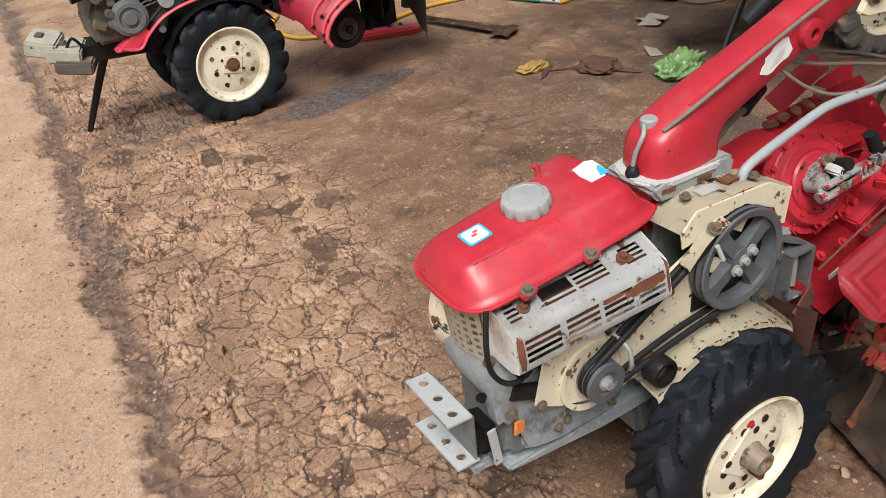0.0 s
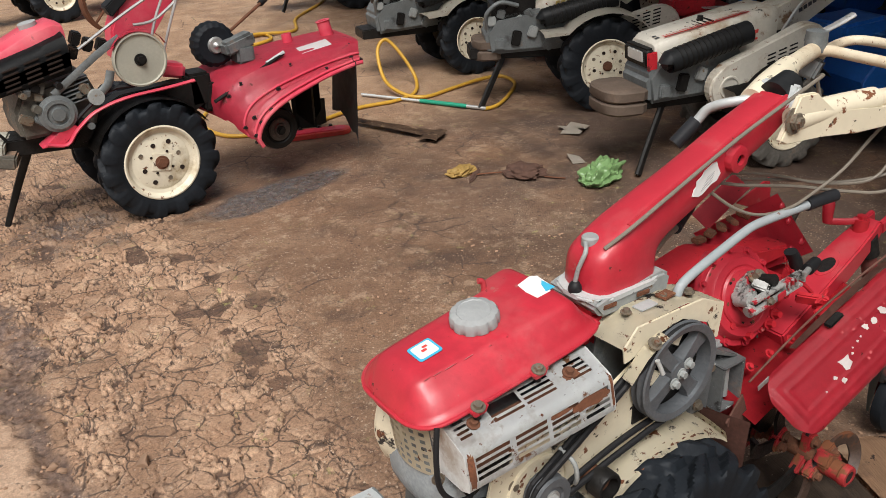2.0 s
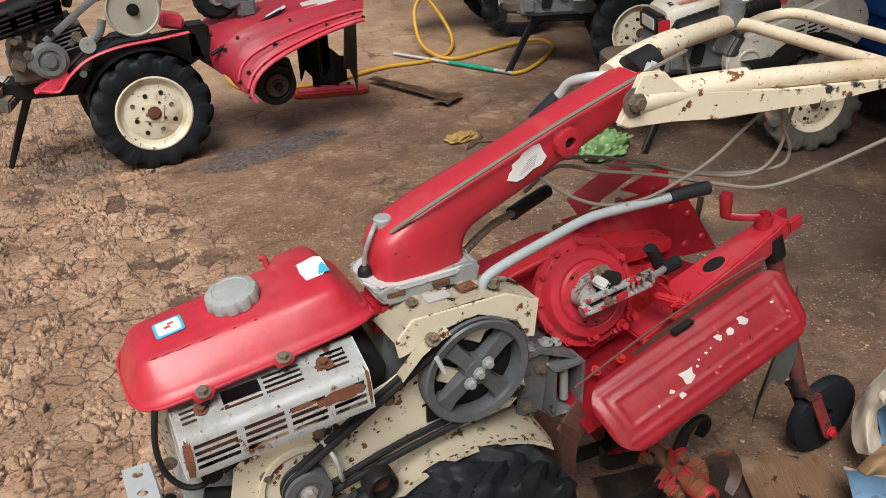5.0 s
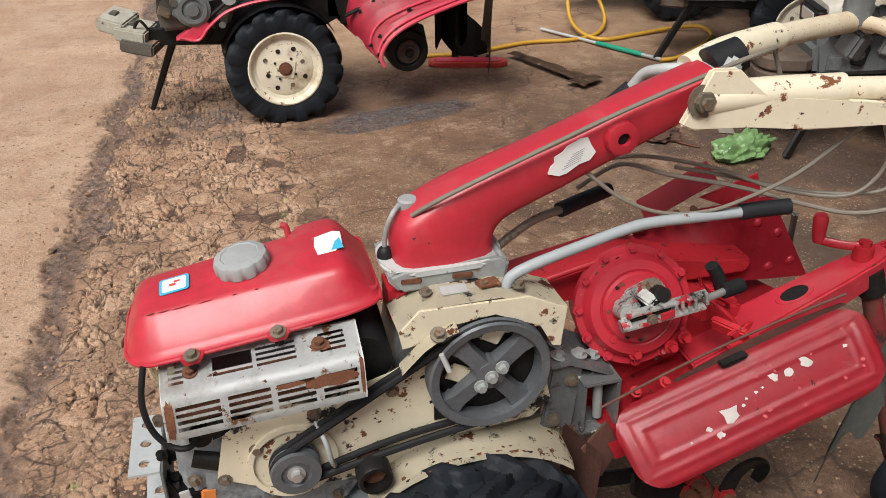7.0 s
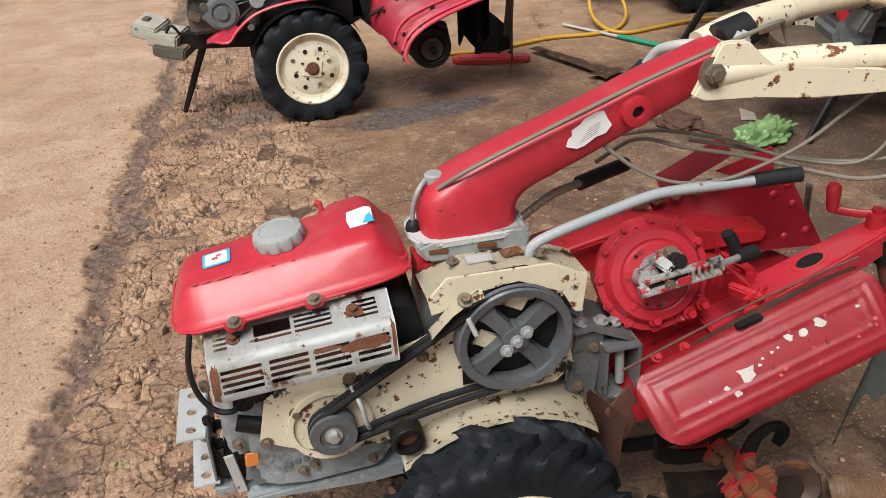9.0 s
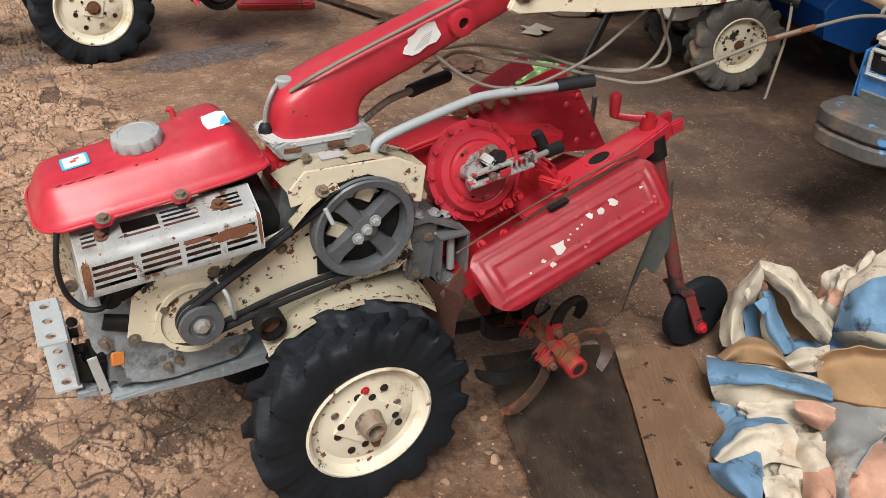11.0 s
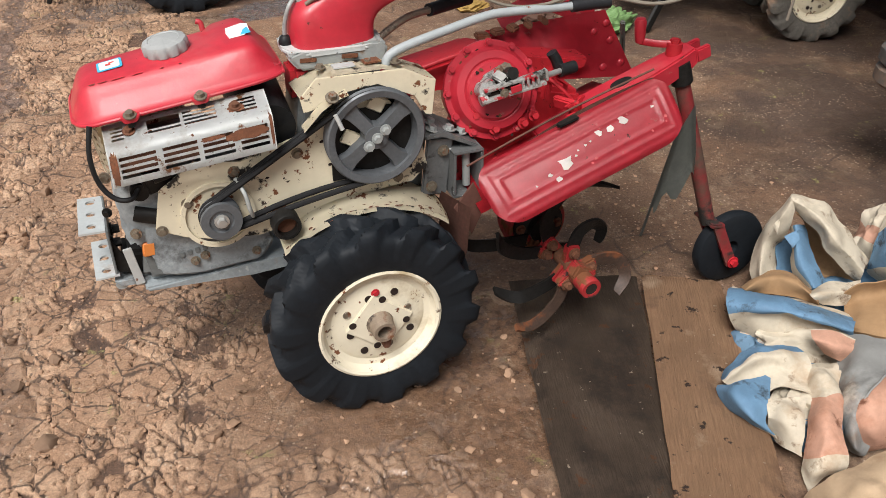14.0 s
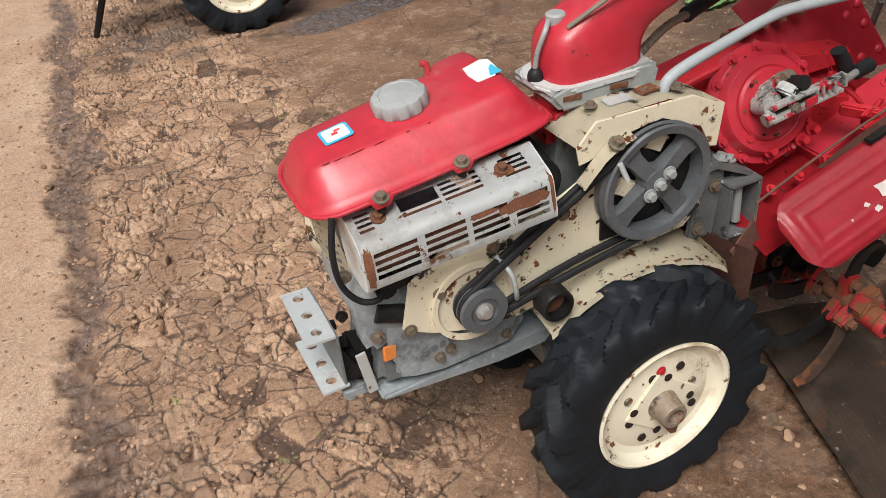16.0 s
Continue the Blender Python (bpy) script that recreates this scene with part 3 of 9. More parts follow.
def ground_material():
    m = bpy.data.materials.new("packed_red_earth")
    m.use_nodes = True
    n, l = m.node_tree.nodes, m.node_tree.links
    b = n["Principled BSDF"]
    pos = n.new("ShaderNodeTexCoord").outputs["Object"]

    def at(k):
        a = n.new("ShaderNodeAttribute")
        a.attribute_name = k
        return a.outputs["Fac"]

    def tex(sc, det=6, rou=0.62):
        t = n.new("ShaderNodeTexNoise")
        t.inputs["Scale"].default_value, t.inputs["Detail"].default_value, t.inputs["Roughness"].default_value = sc, det, rou
        l.new(pos, t.inputs["Vector"])
        return t.outputs[0]

    def rng_(v, a, c, lo=0.0, hi=1.0):
        r = n.new("ShaderNodeMapRange")
        for i, x in enumerate((a, c, lo, hi)):
            r.inputs[i + 1].default_value = x
        l.new(v, r.inputs[0])
        return r.outputs[0]

    def mix(f, a, c):
        x = n.new("ShaderNodeMix")
        x.data_type = "RGBA"
        for s, v in ((0, f), (6, a), (7, c)):
            if isinstance(v, (int, float)):
                x.inputs[s].default_value = v
            elif isinstance(v, tuple):
                x.inputs[s].default_value = (*v, 1)
            else:
                l.new(v, x.inputs[s])
        return x.outputs[2]

    def mul(a, c):
        x = n.new("ShaderNodeMath")
        x.operation = "MULTIPLY"
        l.new(a, x.inputs[0])
        if isinstance(c, float):
            x.inputs[1].default_value = c
        else:
            l.new(c, x.inputs[1])
        return x.outputs[0]

    soil = mix(rng_(tex(1.3, 8), 0.36, 0.64), (0.168, 0.094, 0.055), (0.285, 0.162, 0.094))
    soil = mix(mul(rng_(tex(3.1, 10, 0.7), 0.50, 0.62), 0.8), soil, (0.33, 0.205, 0.127))
    soil = mix(mul(rng_(tex(2.4, 10, 0.66), 0.52, 0.62), 0.75), soil, (0.095, 0.055, 0.037))
    soil = mix(mul(rng_(tex(7, 10, 0.75), 0.57, 0.62), 0.65), soil, (0.43, 0.295, 0.195))
    soil = mix(mul(rng_(tex(24, 9, 0.78), 0.53, 0.62), 0.5), soil, (0.110, 0.062, 0.042))
    soil = mix(mul(rng_(tex(4.4, 12, 0.78), 0.545, 0.60), 0.65), soil, (0.47, 0.325, 0.215))
    soil = mix(mul(rng_(tex(13, 12, 0.8), 0.57, 0.62), 0.6), soil, (0.53, 0.40, 0.28))
    back = mix(rng_(tex(5, 10, 0.7), 0.40, 0.60), (0.34, 0.205, 0.122), (0.52, 0.345, 0.215))
    sep = n.new("ShaderNodeSeparateXYZ")
    l.new(pos, sep.inputs[0])
    # paler orange-tan earth beyond the pink machine
    soil = mix(mul(rng_(sep.outputs[1], 2.5, 3.4), 0.8), soil, back)
    # earth mixed darker towards +x, fading out past y 2.1
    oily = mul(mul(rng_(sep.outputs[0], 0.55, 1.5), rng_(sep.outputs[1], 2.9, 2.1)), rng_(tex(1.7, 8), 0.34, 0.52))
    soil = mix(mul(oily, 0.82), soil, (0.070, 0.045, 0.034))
    clay = mix(rng_(tex(9, 8), 0.36, 0.64), (0.43, 0.258, 0.158), (0.60, 0.400, 0.262))
    clay = mix(mul(rng_(at("pale"), 0.52, 0.30), 0.6), clay, (0.33, 0.190, 0.112))
    clay = mix(mul(rng_(tex(26, 10, 0.78), 0.53, 0.60), 0.6), clay, (0.25, 0.145, 0.090))
    bed = mix(rng_(tex(18, 8, 0.7), 0.38, 0.62), (0.085, 0.050, 0.035), (0.190, 0.110, 0.070))
    broken = mix(rng_(at("piece"), 0.16, 0.50), bed, clay)
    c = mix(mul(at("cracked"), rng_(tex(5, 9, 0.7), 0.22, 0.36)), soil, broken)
    c = mix(mul(at("gutter"), rng_(tex(9, 10, 0.75), 0.36, 0.52)), c, mix(rng_(tex(38, 10, 0.8), 0.42, 0.58), (0.085, 0.056, 0.046), (0.290, 0.192, 0.144)))
    lane = mix(rng_(tex(3, 8), 0.36, 0.62), (0.46, 0.290, 0.186), (0.57, 0.395, 0.272))
    lane = mix(mul(rng_(tex(5, 10, 0.7), 0.54, 0.66), 0.85), lane, (0.43, 0.262, 0.168))
    lane = mix(mul(rng_(tex(60, 8, 0.75), 0.54, 0.72), 0.6), lane, (0.38, 0.245, 0.17))
    lane = mix(mul(rng_(tex(11, 9, 0.7), 0.58, 0.66), 0.75), lane, (0.30, 0.180, 0.118))
    c = mix(at("road"), c, lane)
    earth = n.new("ShaderNodeMath")
    earth.operation = "SUBTRACT"
    earth.inputs[0].default_value = 1.0
    l.new(at("road"), earth.inputs[1])
    earth = earth.outputs[0]
    # hairline cracks
    warp = n.new("ShaderNodeMixRGB")
    warp.inputs[0].default_value = 0.09
    l.new(pos, warp.inputs[1])
    wn = n.new("ShaderNodeTexNoise")
    wn.inputs["Scale"].default_value, wn.inputs["Detail"].default_value = 5, 6
    l.new(pos, wn.inputs["Vector"])
    l.new(wn.outputs["Color"], warp.inputs[2])
    hair = n.new("ShaderNodeTexVoronoi")
    hair.feature = "DISTANCE_TO_EDGE"
    hair.inputs["Scale"].default_value = 6.5
    l.new(warp.outputs[0], hair.inputs["Vector"])
    line = mul(mul(rng_(hair.outputs["Distance"], 0.030, 0.006), rng_(tex(2.0), 0.51, 0.58)), earth)
    for sc_h, wid, k_h, rare in ((11.0, 0.040, 0.85, 0.40), (22.0, 0.050, 0.70, 0.48)):
        hv = n.new("ShaderNodeTexVoronoi")
        hv.feature = "DISTANCE_TO_EDGE"
        hv.inputs["Scale"].default_value = sc_h
        l.new(warp.outputs[0], hv.inputs["Vector"])
        ln = mul(mul(rng_(hv.outputs["Distance"], wid, wid * 0.25), rng_(at("cracked"), 0.10, 0.4)), rng_(tex(sc_h * 0.5), rare, rare + 0.08))
        c = mix(mul(ln, k_h), c, (0.048, 0.029, 0.021))
    c = mix(mul(line, 0.75), c, (0.060, 0.036, 0.027))
    # pale grit
    grit = n.new("ShaderNodeTexVoronoi")
    grit.inputs["Scale"].default_value = 75
    l.new(pos, grit.inputs["Vector"])
    c = mix(mul(rng_(grit.outputs["Distance"], 0.24, 0.15), rng_(tex(6), 0.44, 0.56)), c, (0.52, 0.39, 0.28))
    pits = n.new("ShaderNodeTexVoronoi")
    pits.inputs["Scale"].default_value = 52
    l.new(warp.outputs[0], pits.inputs["Vector"])
    c = mix(mul(mul(rng_(pits.outputs["Distance"], 0.26, 0.12), rng_(tex(8), 0.46, 0.56)), 0.8), c, (0.060, 0.036, 0.027))
    specks = n.new("ShaderNodeTexVoronoi")
    specks.inputs["Scale"].default_value = 28
    l.new(pos, specks.inputs["Vector"])
    c = mix(mul(rng_(specks.outputs["Distance"], 0.10, 0.07), rng_(tex(9), 0.54, 0.58)), c, (0.50, 0.42, 0.33))
    green = n.new("ShaderNodeTexNoise")
    green.inputs["Scale"].default_value = 4.5
    l.new(pos, green.inputs["Vector"])
    lichen = mul(mul(rng_(green.outputs[0], 0.52, 0.60), rng_(tex(19, 9, 0.75), 0.59, 0.64)), earth)
    c = mix(mul(lichen, 0.75), c, (0.38, 0.36, 0.13))
    # gritty grain
    grain = rng_(tex(150, 5, 0.85), 0.36, 0.64, 0.60, 1.22)
    sc_ = n.new("ShaderNodeVectorMath")
    sc_.operation = "SCALE"
    l.new(c, sc_.inputs[0])
    l.new(grain, sc_.inputs["Scale"])
    c = sc_.outputs[0]
    # pale speckle puts the glints on the wet streak into its colour
    wet_glints = mix(rng_(tex(48, 8, 0.85), 0.46, 0.58), (0.040, 0.031, 0.027), (0.165, 0.142, 0.126))
    # wet earth brown, dark enough to carry painted shade by the near wheel
    mud_shade = mix(rng_(tex(40, 8, 0.8), 0.44, 0.58), (0.060, 0.036, 0.024), (0.165, 0.095, 0.058))
    c = mix(mul(at("wet_shade"), 0.78), c, mix(mul(rng_(sep.outputs[1], 1.5, 1.9), rng_(sep.outputs[0], -0.6, -0.3)), mud_shade, wet_glints))
    l.new(c, b.inputs["Base Color"])
    damp = rng_(tex(2.2, 8), 0.42, 0.62, 0.85, 0.42)
    rgh = n.new("ShaderNodeMix")
    l.new(mul(at("wet_shade"), rng_(tex(16), 0.30, 0.5)), rgh.inputs[0])
    l.new(damp, rgh.inputs[2])
    rgh.inputs[3].default_value = 0.08
    l.new(rgh.outputs[0], b.inputs["Roughness"])
    l.new(mul(at("wet_shade"), rng_(tex(21, 9, 0.75), 0.46, 0.54)), b.inputs["Coat Weight"])
    b.inputs["Coat Roughness"].default_value = 0.05
    h = n.new("ShaderNodeMath")
    h.operation = "ADD"
    l.new(tex(42, 12, 0.78), h.inputs[0])
    l.new(mul(tex(210, 6, 0.7), 0.5), h.inputs[1])
    bp = n.new("ShaderNodeBump")
    bp.inputs["Distance"].default_value = 0.016
    l.new(rng_(at("wet_shade"), 0.0, 1.0, 0.55, 0.42), bp.inputs["Strength"])
    l.new(h.outputs[0], bp.inputs["Height"])
    l.new(bp.outputs[0], b.inputs["Normal"])
    return m


ground = build_ground()


GX, GY = np.arange(-1.6, 2.4, 0.02), np.arange(-1.4, 3.6, 0.02)
GZ = ground_fields(*np.meshgrid(GX, GY, indexing="ij"))[0]


def ground_z(x, y):
    i, j = int(round((x + 1.6) / 0.02)), int(round((y + 1.4) / 0.02))
    return float(GZ[min(max(i, 0), len(GX) - 1), min(max(j, 0), len(GY) - 1)])


def clod(r, seed, fine=2):
    """A lumpy broken piece of earth, about r in radius."""
    q = random.Random(seed)
    bm = B()
    bmesh.ops.create_icosphere(bm, subdivisions=fine, radius=r)
    off = Vector((q.uniform(0, 50), q.uniform(0, 50), q.uniform(0, 50)))
    cut = [(Vector((q.gauss(0, 1), q.gauss(0, 1), q.gauss(0, 1))).normalized(), q.uniform(0.45, 0.8) * r) for _ in range(7)]
    for v in bm.verts:
        for d, k in cut:
            e = v.co.dot(d) - k
            if e > 0:
                v.co -= d * e
        v.co *= 1 + 0.35 * noise.noise(v.co / r * 1.2 + off)
        v.co.z *= 0.6
    me = bpy.data.meshes.new("clod")
    bm.to_mesh(me)
    bm.free()
    me.polygons.foreach_set("use_smooth", [True] * len(me.polygons))
    me.set_sharp_from_angle(angle=radians(30))
    return me


def build_clods():
    kinds = [clod(0.012, 100 + i) for i in range(8)]
    for k in kinds:
        k.materials.append(stone_m)
    q = random.Random(11)
    # loose clods lying along the broken edge of the lane and under the machine
    count = 0
    while count < 240:
        if q.random() < 0.65:
            x, y = q.gauss(-0.62, 0.13), q.uniform(-0.75, 2.0)
        else:
            x, y = q.uniform(-0.45, 0.35), q.uniform(-0.75, 0.3)
        s = 0.45 + 1.0 * q.random() ** 2.5 + (0.7 if q.random() < 0.05 else 0)
        ob = new("clod", kinds[count % 8])
        ob.matrix_world = pose(x, y, ground_z(x, y) + 0.0035 * s, q.uniform(-15, 15), q.uniform(-15, 15), q.uniform(0, 360)) @ Matrix.Scale(s, 4)
        tagged(ob, "small broken clod of dry brown earth on the ground", "clod", "clods on the yard")
        count += 1
    flat = []
    for k in [clod(0.012, 140 + i, 1) for i in range(5)]:
        flat.append((np.array([v.co[:] for v in k.vertices]), np.array([f.vertices[:] for f in k.polygons])))
    verts, faces, base = [], [], 0
    for i in range(6000):
        x, y = (q.gauss(-0.60, 0.20), q.uniform(-0.9, 2.9)) if q.random() < 0.72 else (q.uniform(-0.5, 1.4), q.uniform(-0.9, 1.4))
        s = 0.10 + 0.62 * q.random() ** 2.4
        co, tri_ = flat[i % 5]
        mm = np.array(pose(x, y, ground_z(x, y) + 0.0015, 0, 0, q.uniform(0, 360)) @ Matrix.Scale(s, 4))
        faces.append(tri_ + base)
        base += len(co)
        verts.append(co @ mm[:3, :3].T + mm[:3, 3])
    me = bpy.data.meshes.new("crumbs")
    me.from_pydata(np.concatenate(verts).tolist(), [], np.concatenate(faces).tolist())
    me.materials.append(stone_m)
    ob = new("crumbs", me)
    tagged(ob, "crumbs of dry earth and grit strewn over the yard", "grit", kind="stuff")


# ---- the red tiller ----
sel_m = surf("grimy_bare_casting", (0.42, 0.42, 0.40), 0.42, metal=0.35, var=0.3, scale=30, bump=0.5, bscale=70, spots=((SOOT, 26, 0.54, 0.08, 0.6), ((0.36, 0.016, 0.026), 16, 0.56, 0.03, 0.5)))
plate_m = surf("scuffed_steel_plate", (0.50, 0.53, 0.53), 0.5, metal=0.25, var=0.12, scale=12, bump=0.12, spots=((DUST, 10, 0.62, 0.25, 0.8), (RUST, 26, 0.64, 0.05, 0.9)))
shroud_m = surf("oily_blue_grey_casting", (0.31, 0.345, 0.36), 0.5, metal=0.15, var=0.3, scale=14, bump=0.3, spots=((SOOT, 11, 0.55, 0.12, 0.45), (DUST, 12, 0.62, 0.2, 0.9), ((0.42, 0.44, 0.44), 18, 0.66, 0.05, 0.5)))
patch_m = surf("flaking_rust", (0.17, 0.062, 0.028), 0.9, var=0.45, scale=30, bump=0.6, spots=(((0.34, 0.19, 0.08), 34, 0.60, 0.1, 0.9), (SOOT, 30, 0.64, 0.06, 0.9)))
post_m = surf("mud_stained_red_paint", (0.22, 0.020, 0.022), 0.6, var=0.3, scale=9, bump=0.2, spots=(((0.085, 0.050, 0.034), 6, 0.42, 0.12, 0.9), (SOOT, 14, 0.55, 0.08, 0.7)))
canvas_m = surf("brown_canvas_flap", (0.12, 0.05, 0.035), 0.85, var=0.3, scale=12, bump=0.3)
flange_m = surf("chipped_pale_casting", (0.50, 0.52, 0.51), 0.5, var=0.15, scale=16, bump=0.2, spots=(((0.24, 0.15, 0.09), 16, 0.60, 0.06, 0.9), (SOOT, 26, 0.62, 0.04, 0.8)))
tine_m = surf("worn_brown_steel", (0.055, 0.032, 0.022), 0.6, var=0.4, scale=18, bump=0.3, spots=((RUST, 16, 0.52, 0.1, 0.9),))
socket_m = surf("chipped_rusty_red", (0.36, 0.022, 0.024), 0.6, var=0.25, scale=14, bump=0.3, spots=((RUST, 18, 0.50, 0.06, 0.9), (SOOT, 22, 0.60, 0.05, 0.8)))
spot_pale = surf("rubbed_pale_paint", (0.62, 0.34, 0.32), 0.7, var=0.2, scale=60, bump=0.1)
spot_m = surf("dull_pink_scuff", (0.47, 0.075, 0.08), 0.7, var=0.2, scale=40, bump=0.1)
hitch_m = surf("scuffed_dark_grey_steel", (0.14, 0.145, 0.145), 0.5, metal=0.2, var=0.25, scale=14, bump=0.2, spots=((SOOT, 18, 0.60, 0.08, 0.7), (DUST, 14, 0.60, 0.15, 0.9), ((0.42, 0.43, 0.42), 30, 0.64, 0.04, 0.5)))
YM = -0.065


def build_red_tiller():
    T = thing("power_tiller", (0, YM, 0), "red and cream walking power tiller with grey engine on the dirt", "power tiller")
    T.matrix_world = Matrix()

    P = lambda name, bm, mat_, label="", parent=T, angle=38: part(name, bm, mat_, parent, label, angle)
    # wheels and axle
    wheel(T, (0.004, -0.256, 0.206), 0.211, 0.102, -1)
    wheel(T, (0.004, 0.126, 0.206), 0.211, 0.102, 1)
    P("axle", cyl(B(), (0.004, -0.22, 0.206), (0.004, 0.09, 0.206), 0.022), dark)

    # gearbox between the wheels
    bm = prism(B(), [(-0.09, 0.16), (0.09, 0.16), (0.15, 0.27), (0.17, 0.50), (0.08, 0.64), (-0.07, 0.64), (-0.10, 0.45), (-0.12, 0.30)], YM - 0.06, YM + 0.06, bev=0.012)
    P("gearbox", bm, iron, "grimy grey gearbox casting")

    # engine bed and front bracket
    bm = prism(B(), [(-0.40, 0.290), (-0.08, 0.300), (0.02, 0.35), (0.02, 0.31), (-0.06, 0.275), (-0.20, 0.272), (-0.40, 0.280)], YM - 0.080, YM + 0.085, bev=0.004)
    P("engine_bed", bm, shroud_m, "grey steel engine bed")
    bm = tube(B(), [(-0.436, -0.100, 0.286), (-0.38, -0.102, 0.272), (-0.30, -0.102, 0.260), (-0.232, -0.100, 0.250), (-0.216, -0.098, 0.254), (-0.212, -0.094, 0.275)], 0.0055)
    P("stand_rod", bm, iron_lt)
    P("rod_boss", cyl(B(), (-0.440, -0.112, 0.288), (-0.440, -0.08, 0.288), 0.011, seg=14), iron_lt)
    P("channel_web", box(B(), (-0.4445, -0.047, 0.360), (0.0045, 0.139, 0.098), (0, 0, 0), 0.001), iron, "grey channel web between the plates")
    for y in (-0.03, -0.08):
        P("web_bolt", bolt(B(), (-0.442, y, 0.362), (1, 0, 0), 0.009, 0.014), dark)
    bm = prism(B(), [(-0.452, 0.300), (-0.37, 0.298), (-0.30, 0.296), (-0.30, 0.286), (-0.37, 0.283), (-0.44, 0.286)], -0.118, -0.015, bev=0.002)
    P("front_bracket", bm, shroud_m, "grey bent steel bracket")
    bm = box(B(), (-0.412, -0.124, 0.330), (0.016, 0.004, 0.082), (0, -8, 0), 0.001)
    P("bracket_lug", bm, galv, "pale steel lug")
    P("bracket_gusset", prism(B(), [(-0.446, 0.312), (-0.446, 0.395), (-0.425, 0.34), (-0.40, 0.302)], -0.104, -0.100, bev=0.001), dark)
    P("mount_block", box(B(), (-0.405, -0.07, 0.325), (0.05, 0.07, 0.05), (0, 12, 0), 0.008), dark, "black oily mount")

    def hole_strip(o, along, across, n, length, width):
        """A steel strip with n round holes."""
        along, across = Vector(along).normalized(), Vector(across).normalized()
        bm = B()
        o = Vector(o)
        seg = 16
        cell = length / n
        fs = []
        for k in range(n):
            c = o + along * cell * (k + 0.5) + across * width / 2
            inner, outer = [], []
            for i in range(seg):
                a = 2 * math.pi * (i + 0.5) / seg
                ca, sa = math.cos(a), math.sin(a)
                inner.append(bm.verts.new(c + (along * ca + across * sa) * 0.0085))
                q = min(cell / 2 / max(1e-6, abs(ca)), width / 2 / max(1e-6, abs(sa)))
                outer.append(bm.verts.new(c + along * ca * q + across * sa * q))
            for i in range(seg):
                fs.append(bm.faces.new((inner[i], inner[(i + 1) % seg], outer[(i + 1) % seg], outer[i])))
            for a0, a1 in ((1, 2), (5, 6), (9, 10), (13, 14)):
                p, q = outer[a0], outer[a1]
                e1, e2 = p.co - c, q.co - c
                big_a = max(abs(e1.dot(along)), abs(e2.dot(along))) * (1 if e1.dot(along) > 0 else -1)
                big_b = max(abs(e1.dot(across)), abs(e2.dot(across))) * (1 if e1.dot(across) > 0 else -1)
                fs.append(bm.faces.new((p, q, bm.verts.new(c + along * big_a + across * big_b))))
        bmesh.ops.remove_doubles(bm, verts=bm.verts, dist=0.0003)
        bmesh.ops.recalc_face_normals(bm, faces=bm.faces)
        bmesh.ops.solidify(bm, geom=list(bm.faces), thickness=0.004)
        return bm
    P("upper_hole_plate", hole_strip((-0.489, 0.023, 0.409), (-0.002, -0.140, 0.004), (1, 0, -0.03), 3, 0.140, 0.045), plate_m, "pale steel plate with three holes")
    P("lower_hole_plate", hole_strip((-0.484, 0.020, 0.312), (0.002, -0.138, 0.002), (1, 0, 0.03), 3, 0.138, 0.042), plate_m, "pale steel plate with three holes")
    bm = box(B(), (-0.380, -0.149, 0.376), (0.024, 0.006, 0.030), (0, 6, 8), 0.004, 3)
    P("side_reflector", bm, orange_m, "small orange reflector")

    # crankcase and cylinder
    bm = prism(B(), [(-0.40, 0.300), (-0.20, 0.290), (-0.17, 0.36), (-0.17, 0.50), (-0.22, 0.56), (-0.36, 0.55), (-0.38, 0.46), (-0.39, 0.36)], YM - 0.075, YM + 0.075, bev=0.014, seg=3)
    P("crankcase", bm, iron, "grey oily engine block")
    for k in range(6):
        P("cooling_fin", box(B(), (-0.365, YM - 0.035, 0.44 + 0.018 * k), (0.08, 0.085, 0.004), (0, -6, 0), 0.001), dark)
    # rounded shroud round the fan at the front of the engine
    rings = []
    for y, k in ((-0.150, 0.60), (-0.146, 0.82), (-0.136, 0.94), (-0.11, 1.0), (-0.02, 1.0), (0.005, 0.96), (0.012, 0.8)):
        rings.append([(-0.360 + 0.060 * k * math.cos(2 * math.pi * i / 28) * (1.0 if math.cos(2 * math.pi * i / 28) < 0 else 0.6), y, 0.470 + 0.085 * k * math.sin(2 * math.pi * i / 28)) for i in range(28)])
    P("cooling_shroud", ring_loft(B(), rings), shroud_m, "grey pressed cooling shroud")
    # black tube added in place of the shaded cavity below the guard
    bm = tube(B(), [(-0.392, -0.150, 0.455), (-0.36, -0.155, 0.445), (-0.33, -0.158, 0.435)], 0.015, 12, 3, flat=0.8)
    P("exhaust_port", bm, dark, "black tube standing in for a shaded cavity")
    for p, r_, m_ in (((-0.425, -0.145, 0.53), 0.007, bolt_m), ((-0.395, -0.152, 0.415), 0.007, bolt_m), ((-0.375, -0.152, 0.50), 0.006, dark), ((-0.435, -0.13, 0.455), 0.006, dark)):
        P("shroud_bolt", bolt(B(), p, (-0.3, -0.95, 0), r_, 0.008), m_)
    # broken cowl edge and the lit casting behind it
    bm = prism(B(), [(-0.405, 0.372), (-0.330, 0.395), (-0.318, 0.47), (-0.345, 0.525), (-0.392, 0.525), (-0.415, 0.47), (-0.418, 0.41)], -0.146, -0.10, bev=0.012, seg=3)
    P("engine_front", bm, shroud_m, "blue-grey oily front casting")
